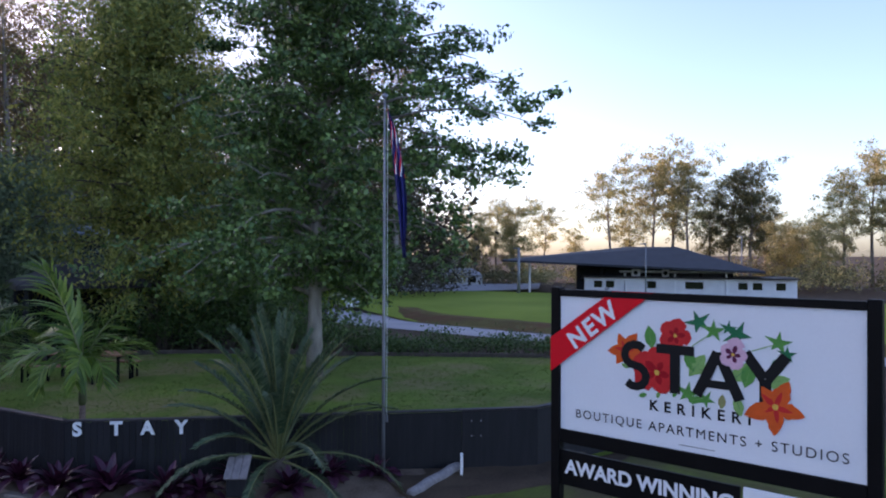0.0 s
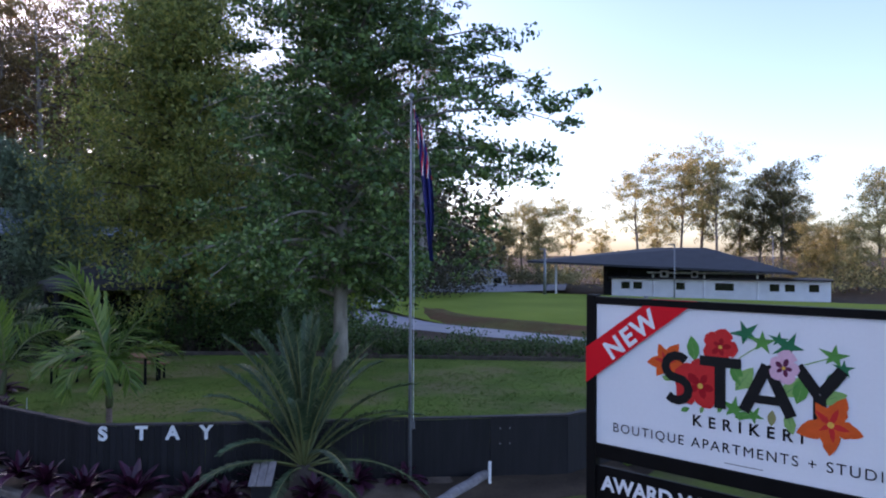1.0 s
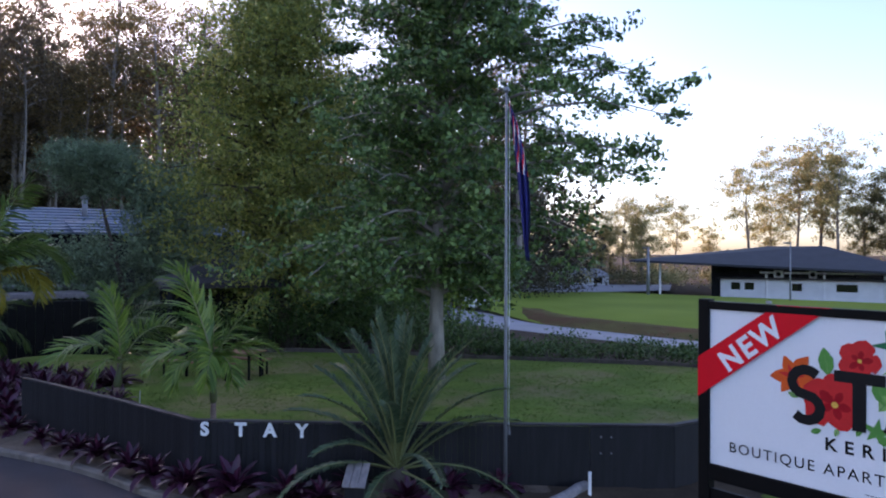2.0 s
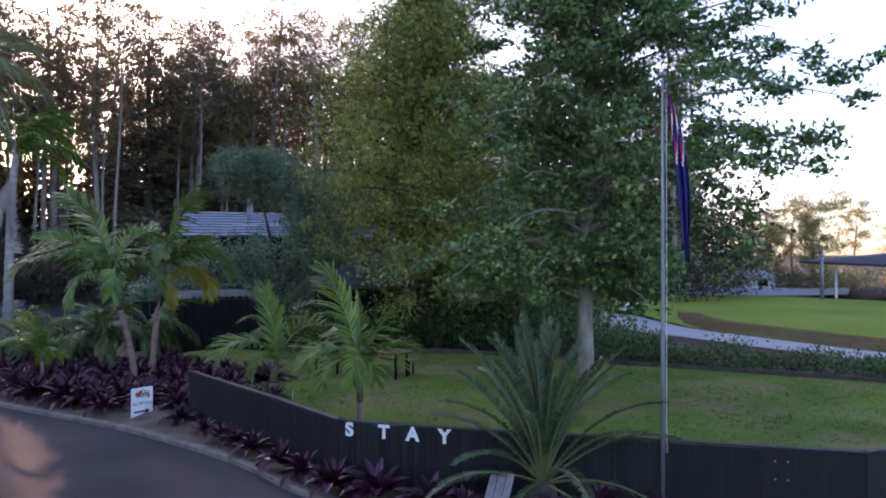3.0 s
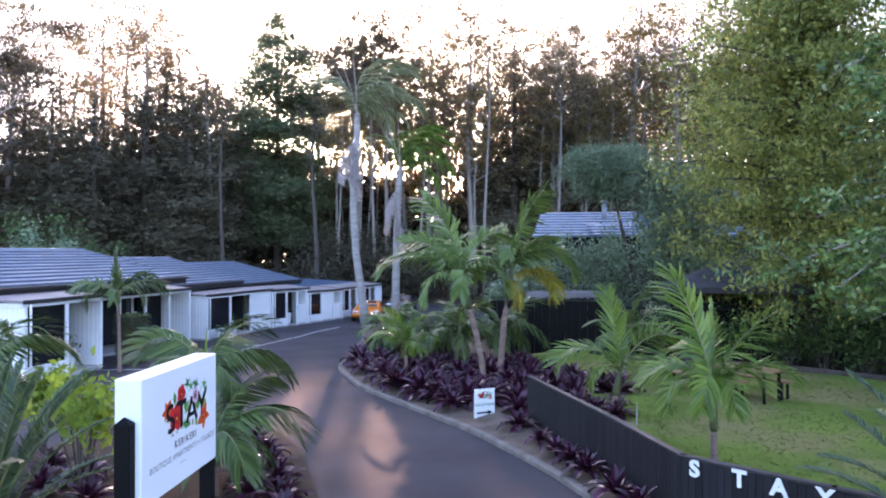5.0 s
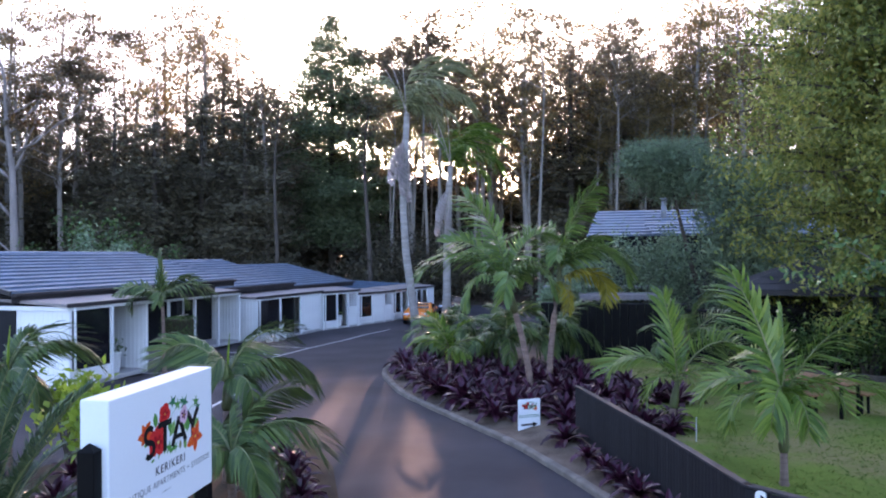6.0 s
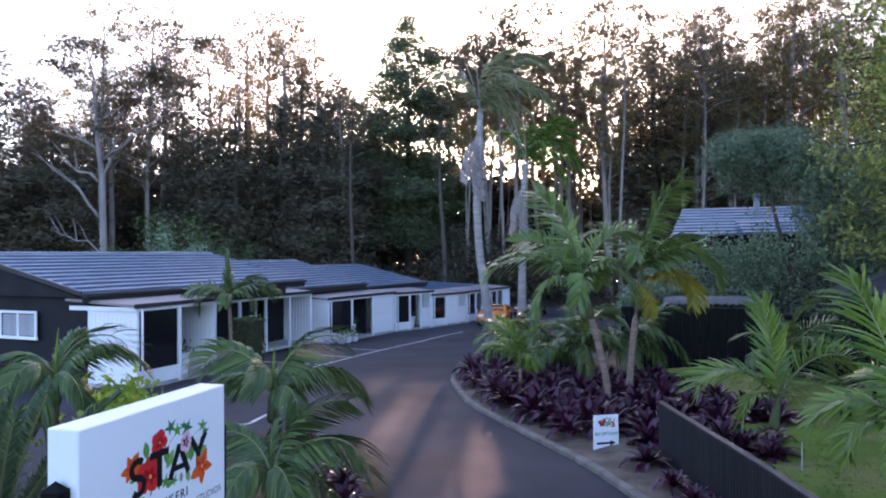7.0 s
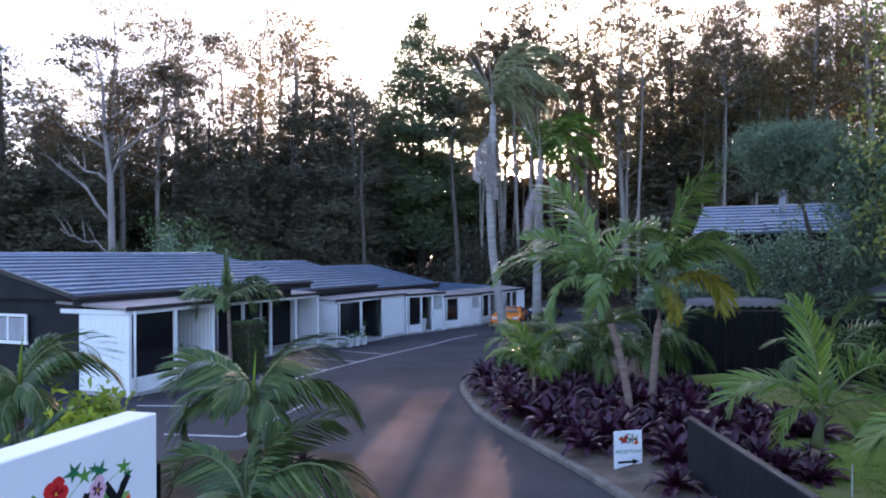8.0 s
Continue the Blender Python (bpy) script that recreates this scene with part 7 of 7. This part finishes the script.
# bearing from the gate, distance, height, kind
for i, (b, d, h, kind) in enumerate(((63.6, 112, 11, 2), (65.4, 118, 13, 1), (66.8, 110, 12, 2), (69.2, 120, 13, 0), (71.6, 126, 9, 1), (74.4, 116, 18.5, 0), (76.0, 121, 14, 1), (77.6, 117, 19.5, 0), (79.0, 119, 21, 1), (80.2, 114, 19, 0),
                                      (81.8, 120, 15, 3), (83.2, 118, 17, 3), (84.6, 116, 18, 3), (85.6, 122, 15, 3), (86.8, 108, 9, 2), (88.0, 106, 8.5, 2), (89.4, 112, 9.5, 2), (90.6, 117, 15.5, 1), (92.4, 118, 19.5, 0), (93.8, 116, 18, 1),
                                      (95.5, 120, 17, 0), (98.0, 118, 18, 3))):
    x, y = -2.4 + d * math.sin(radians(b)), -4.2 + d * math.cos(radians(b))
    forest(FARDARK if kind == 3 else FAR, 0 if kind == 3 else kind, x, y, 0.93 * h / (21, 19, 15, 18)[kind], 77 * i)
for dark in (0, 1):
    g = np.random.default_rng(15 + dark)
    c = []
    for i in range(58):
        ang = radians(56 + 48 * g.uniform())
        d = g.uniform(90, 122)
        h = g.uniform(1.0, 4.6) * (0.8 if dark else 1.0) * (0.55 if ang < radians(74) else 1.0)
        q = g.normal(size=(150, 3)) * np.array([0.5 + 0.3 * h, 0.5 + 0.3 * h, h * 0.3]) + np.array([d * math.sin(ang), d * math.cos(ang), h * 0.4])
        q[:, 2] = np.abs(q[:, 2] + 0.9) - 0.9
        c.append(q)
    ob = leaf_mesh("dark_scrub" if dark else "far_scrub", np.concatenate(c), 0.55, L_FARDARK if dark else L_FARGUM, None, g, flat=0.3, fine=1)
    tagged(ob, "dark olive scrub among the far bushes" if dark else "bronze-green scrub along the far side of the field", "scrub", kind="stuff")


# ---- shrubs round the lawn ----
def shrub(x, y, z, w, h, seed, material=None, n=420, leaf=0.12, name="shrub", label="dense dark green shrub at the edge of the lawn", group="shrubs round the lawn", sprays=9):
    t = thing(name, label, "shrub", pose(x, y, z), group)
    g = np.random.default_rng(seed)
    wood = Mesh()
    cents = []
    for k in range(sprays):
        a = k * 2.4
        e = Vector((math.cos(a) * w * 0.36 * g.uniform(0.4, 1.1), math.sin(a) * w * 0.36 * g.uniform(0.4, 1.1), h * g.uniform(0.45 if sprays < 10 else 0.2, 0.85)))
        wood.tube([(0, 0, -0.05), e * 0.5 + Vector((0, 0, 0.05)), e], [0.02, 0.014, 0.005], 4, cap=False)
        cents.append(np.array(e) + g.normal(size=(n // sprays, 3)) * np.array([w, w, h]) * (0.17 if sprays < 10 else 0.085))
    q = np.concatenate(cents)
    q[:, 2] = np.abs(q[:, 2])
    wood.out("branchwork", M_DARKBARK, t)
    leaf_mesh("foliage", q, leaf, material or L_SHRUB, t, g, flat=0.2)
    return t


sr = random.Random(8)
edge = catmull([(21, -1), (20.2, 4.3), (18.2, 8.6), (17.2, 10.8), (16.2, 13.6), (14.0, 17.0), (11.5, 19.2)], 8)
k = 0
for p in edge[::2]:
    for off in (0.9, 2.2):
        d = Vector((p.x - 10, p.y - 8, 0)).normalized()
        q = p + d * (off + sr.uniform(-0.3, 0.3))
        h = sr.uniform(0.6, 1.1) if q.y < 11 else sr.uniform(1.1, 2.0)
        shrub(q.x, q.y, -0.05, sr.uniform(1.2, 1.8), h, k, n=520)
        k += 1
for i in range(16):
    q = (15.5 + sr.uniform(0, 7), 16 + sr.uniform(-4, 5))
    shrub(*q, -0.2, sr.uniform(2, 3.4), sr.uniform(1.4, 4.0), 100 + i, (L_SHRUB, L_PLANE, L_LIME, L_SHRUB)[i % 4], n=700, leaf=0.2, group="tall shrubs behind the lawn", label="tall dark shrub in the garden behind the lawn")
for i, (x, y, w, h) in enumerate(((9.6, 29.4, 3.6, 4.6), (12.0, 28.6, 3.8, 5.4), (14.0, 28.2, 4.0, 5.6), (15.9, 26.8, 3.8, 4.6), (17.5, 24.5, 4, 4.5), (8.0, 28.2, 2.6, 3.2))):
    shrub(x, y, -0.4, w, h, 200 + i, L_PEPPER, n=5200, leaf=0.17, sprays=40, group="bushes before the house", label="blue-green drooping bush before the dark house")
# timber edging behind the lawn
et = thing("timber_edging", "weathered timber edging at the back of the lawn", "garden edging", kind="structure")
for a, b in zip(edge[::3], edge[3::3]):
    m, d = (a + b) / 2, b - a
    Mesh().box((m.x, m.y, LAWN_Z - 0.01), (d.length, 0.08, 0.2), math.degrees(math.atan2(d.y, d.x)), 0.015).out("sleeper", M_DARKBARK, et)

# seedlings along the lawn side of the fence
for i, (x, y) in enumerate(((7.0, 3.25), (7.5, 2.6), (7.9, 2.05), (8.4, 1.45), (8.9, 0.9), (9.4, 0.6), (10.2, 0.3))):
    shrub(x, y, LAWN_Z, 0.34, 0.42, 400 + i, n=60, leaf=0.1, name="seedling", label="small leafy seedling planted inside the fence", group="seedlings inside the fence")

# shrubs near the motel and behind its roof
for i, (x, y, w, h, m) in enumerate(((-14.5, 37.5, 5, 7.0, L_SHRUB), (-17.0, 36.5, 4, 5.4, L_SHRUB), (-12.5, 39.5, 4, 5.2, L_SHRUB), (-13.6, 35.6, 3.6, 6.0, L_PEPPER))):
    shrub(x, y, -0.5, w, h, 300 + i, m, n=2600, leaf=0.2, sprays=26, label="rounded green shrub showing over the motel roof", group="shrubs behind the motel")


def hedge(x, y, z, sx, sy, sz, rz, seed):
    t = thing("hedge", "square clipped dark green hedge before the motel doors", "hedge", pose(x, y, z, 0, 0, rz))
    g = np.random.default_rng(seed)
    Mesh().box((0, 0, sz / 2), (sx * 0.9, sy * 0.9, sz * 0.96), 0, 0.05).out("inner_growth", L_FOREST, t)
    n = 2600
    q = g.uniform(-0.5, 0.5, size=(n, 3))
    ax = g.integers(0, 3, n)
    q[np.arange(n), ax] = np.sign(q[np.arange(n), ax]) * 0.5
    q = q * np.array([sx, sy, sz]) + np.array([0, 0, sz / 2]) + g.normal(size=(n, 3)) * 0.025
    q[:, 2] = np.abs(q[:, 2])
    leaf_mesh("foliage", q, 0.08, L_SHRUB, t, g)
    return t


hedge(-7.15, 25.2, -0.3, 0.95, 0.85, 1.85, 68, 1)


# ---- orange sports car and dark car ----
def car(x, y, z, rz, colour, label):
    t = thing("car", label, "car", pose(x, y, z, 0, 0, rz), "parked cars")
    L, W = 4.4, 1.86
    prof = [(-2.2, 0.46), (-2.16, 0.62), (-1.95, 0.74), (-1.5, 0.83), (-0.8, 0.92), (-0.4, 1.10), (0.0, 1.22), (0.4, 1.25), (0.8, 1.21), (1.3, 1.07), (1.75, 0.96), (2.1, 0.90), (2.2, 0.72), (2.18, 0.48), (2.05, 0.3), (-2.05, 0.3)]
    vs, n = [], len(prof)
    for yy, drop in ((-1.0, 0.10), (-0.94, 0.03), (-0.78, 0.0), (0.78, 0.0), (0.94, 0.03), (1.0, 0.10)):
        for u, pz in prof:
            inn = 0.24 * max(0.0, min(1.0, (pz - 0.85) / 0.3)) + 0.10 * max(0.0, abs(u) - 1.7) / 0.5
            vs.append((u * (1 - 0.25 * drop), (W / 2 - inn) * yy, pz - drop * (0.6 if pz > 0.5 else -0.3)))
    fs = [(r * n + i, r * n + (i + 1) % n, (r + 1) * n + (i + 1) % n, (r + 1) * n + i) for r in range(5) for i in range(n)] + [tuple(range(n - 1, -1, -1)), tuple(range(5 * n, 6 * n))]
    Mesh().add(vs, fs).out("body", colour, t, smooth=True)
    for s in (-1, 1):
        Mesh().add([(-0.62, s * (W / 2 - 0.09), 0.92), (0.0, s * (W / 2 - 0.20), 1.15), (0.7, s * (W / 2 - 0.20), 1.15), (1.2, s * (W / 2 - 0.12), 0.96)], [(0, 1, 2, 3)]).out("side_window", m_glass, t)
    Mesh().add([(-0.80, -0.62, 0.94), (-0.80, 0.62, 0.94), (-0.05, 0.50, 1.232), (-0.05, -0.50, 1.232)], [(0, 1, 2, 3)]).out("windscreen", m_glass, t)
    for sx in (-1.35, 1.35):
        for sy in (-1, 1):
            w = Mesh().tube([(sx, sy * 0.72, 0.32), (sx, sy * 0.93, 0.32)], 0.32, 18).out("wheel", M_BLACK, t)
            Mesh().tube([(sx, sy * 0.925, 0.32), (sx, sy * 0.945, 0.32)], 0.2, 14).out("rim", M_STEEL, w)
    for sy in (-0.65, 0.65):
        Mesh().box((-2.12, sy, 0.68), (0.1, 0.35, 0.1), 0, 0.03).out("headlight", M_PANEL, t)
    return t


M_ORANGE = mat("orange_car_paint", (0.75, 0.20, 0.02), (0.7, 0.18, 0.02), 0.25, 1.0, 0.0, coat=0.6)
M_GREYCAR = mat("dark_car_paint", (0.05, 0.055, 0.065), (0.04, 0.04, 0.05), 0.25, 1.0, 0.0, coat=0.6)
car(3.05, 45.1, -0.65, 78, M_ORANGE, "low orange sports car parked by the far units")
car(6.0, 51.5, -0.65, 74, M_GREYCAR, "dark car parked behind the orange car")
M_WHITECAR = mat("white_car_paint", (0.75, 0.76, 0.78), (0.7, 0.71, 0.73), 0.25, 1.0, 0.0, coat=0.6)
car(44.5, 30.8, ground_z(44.5, 30.8), 60, M_WHITECAR, "white car parked beside the lane")
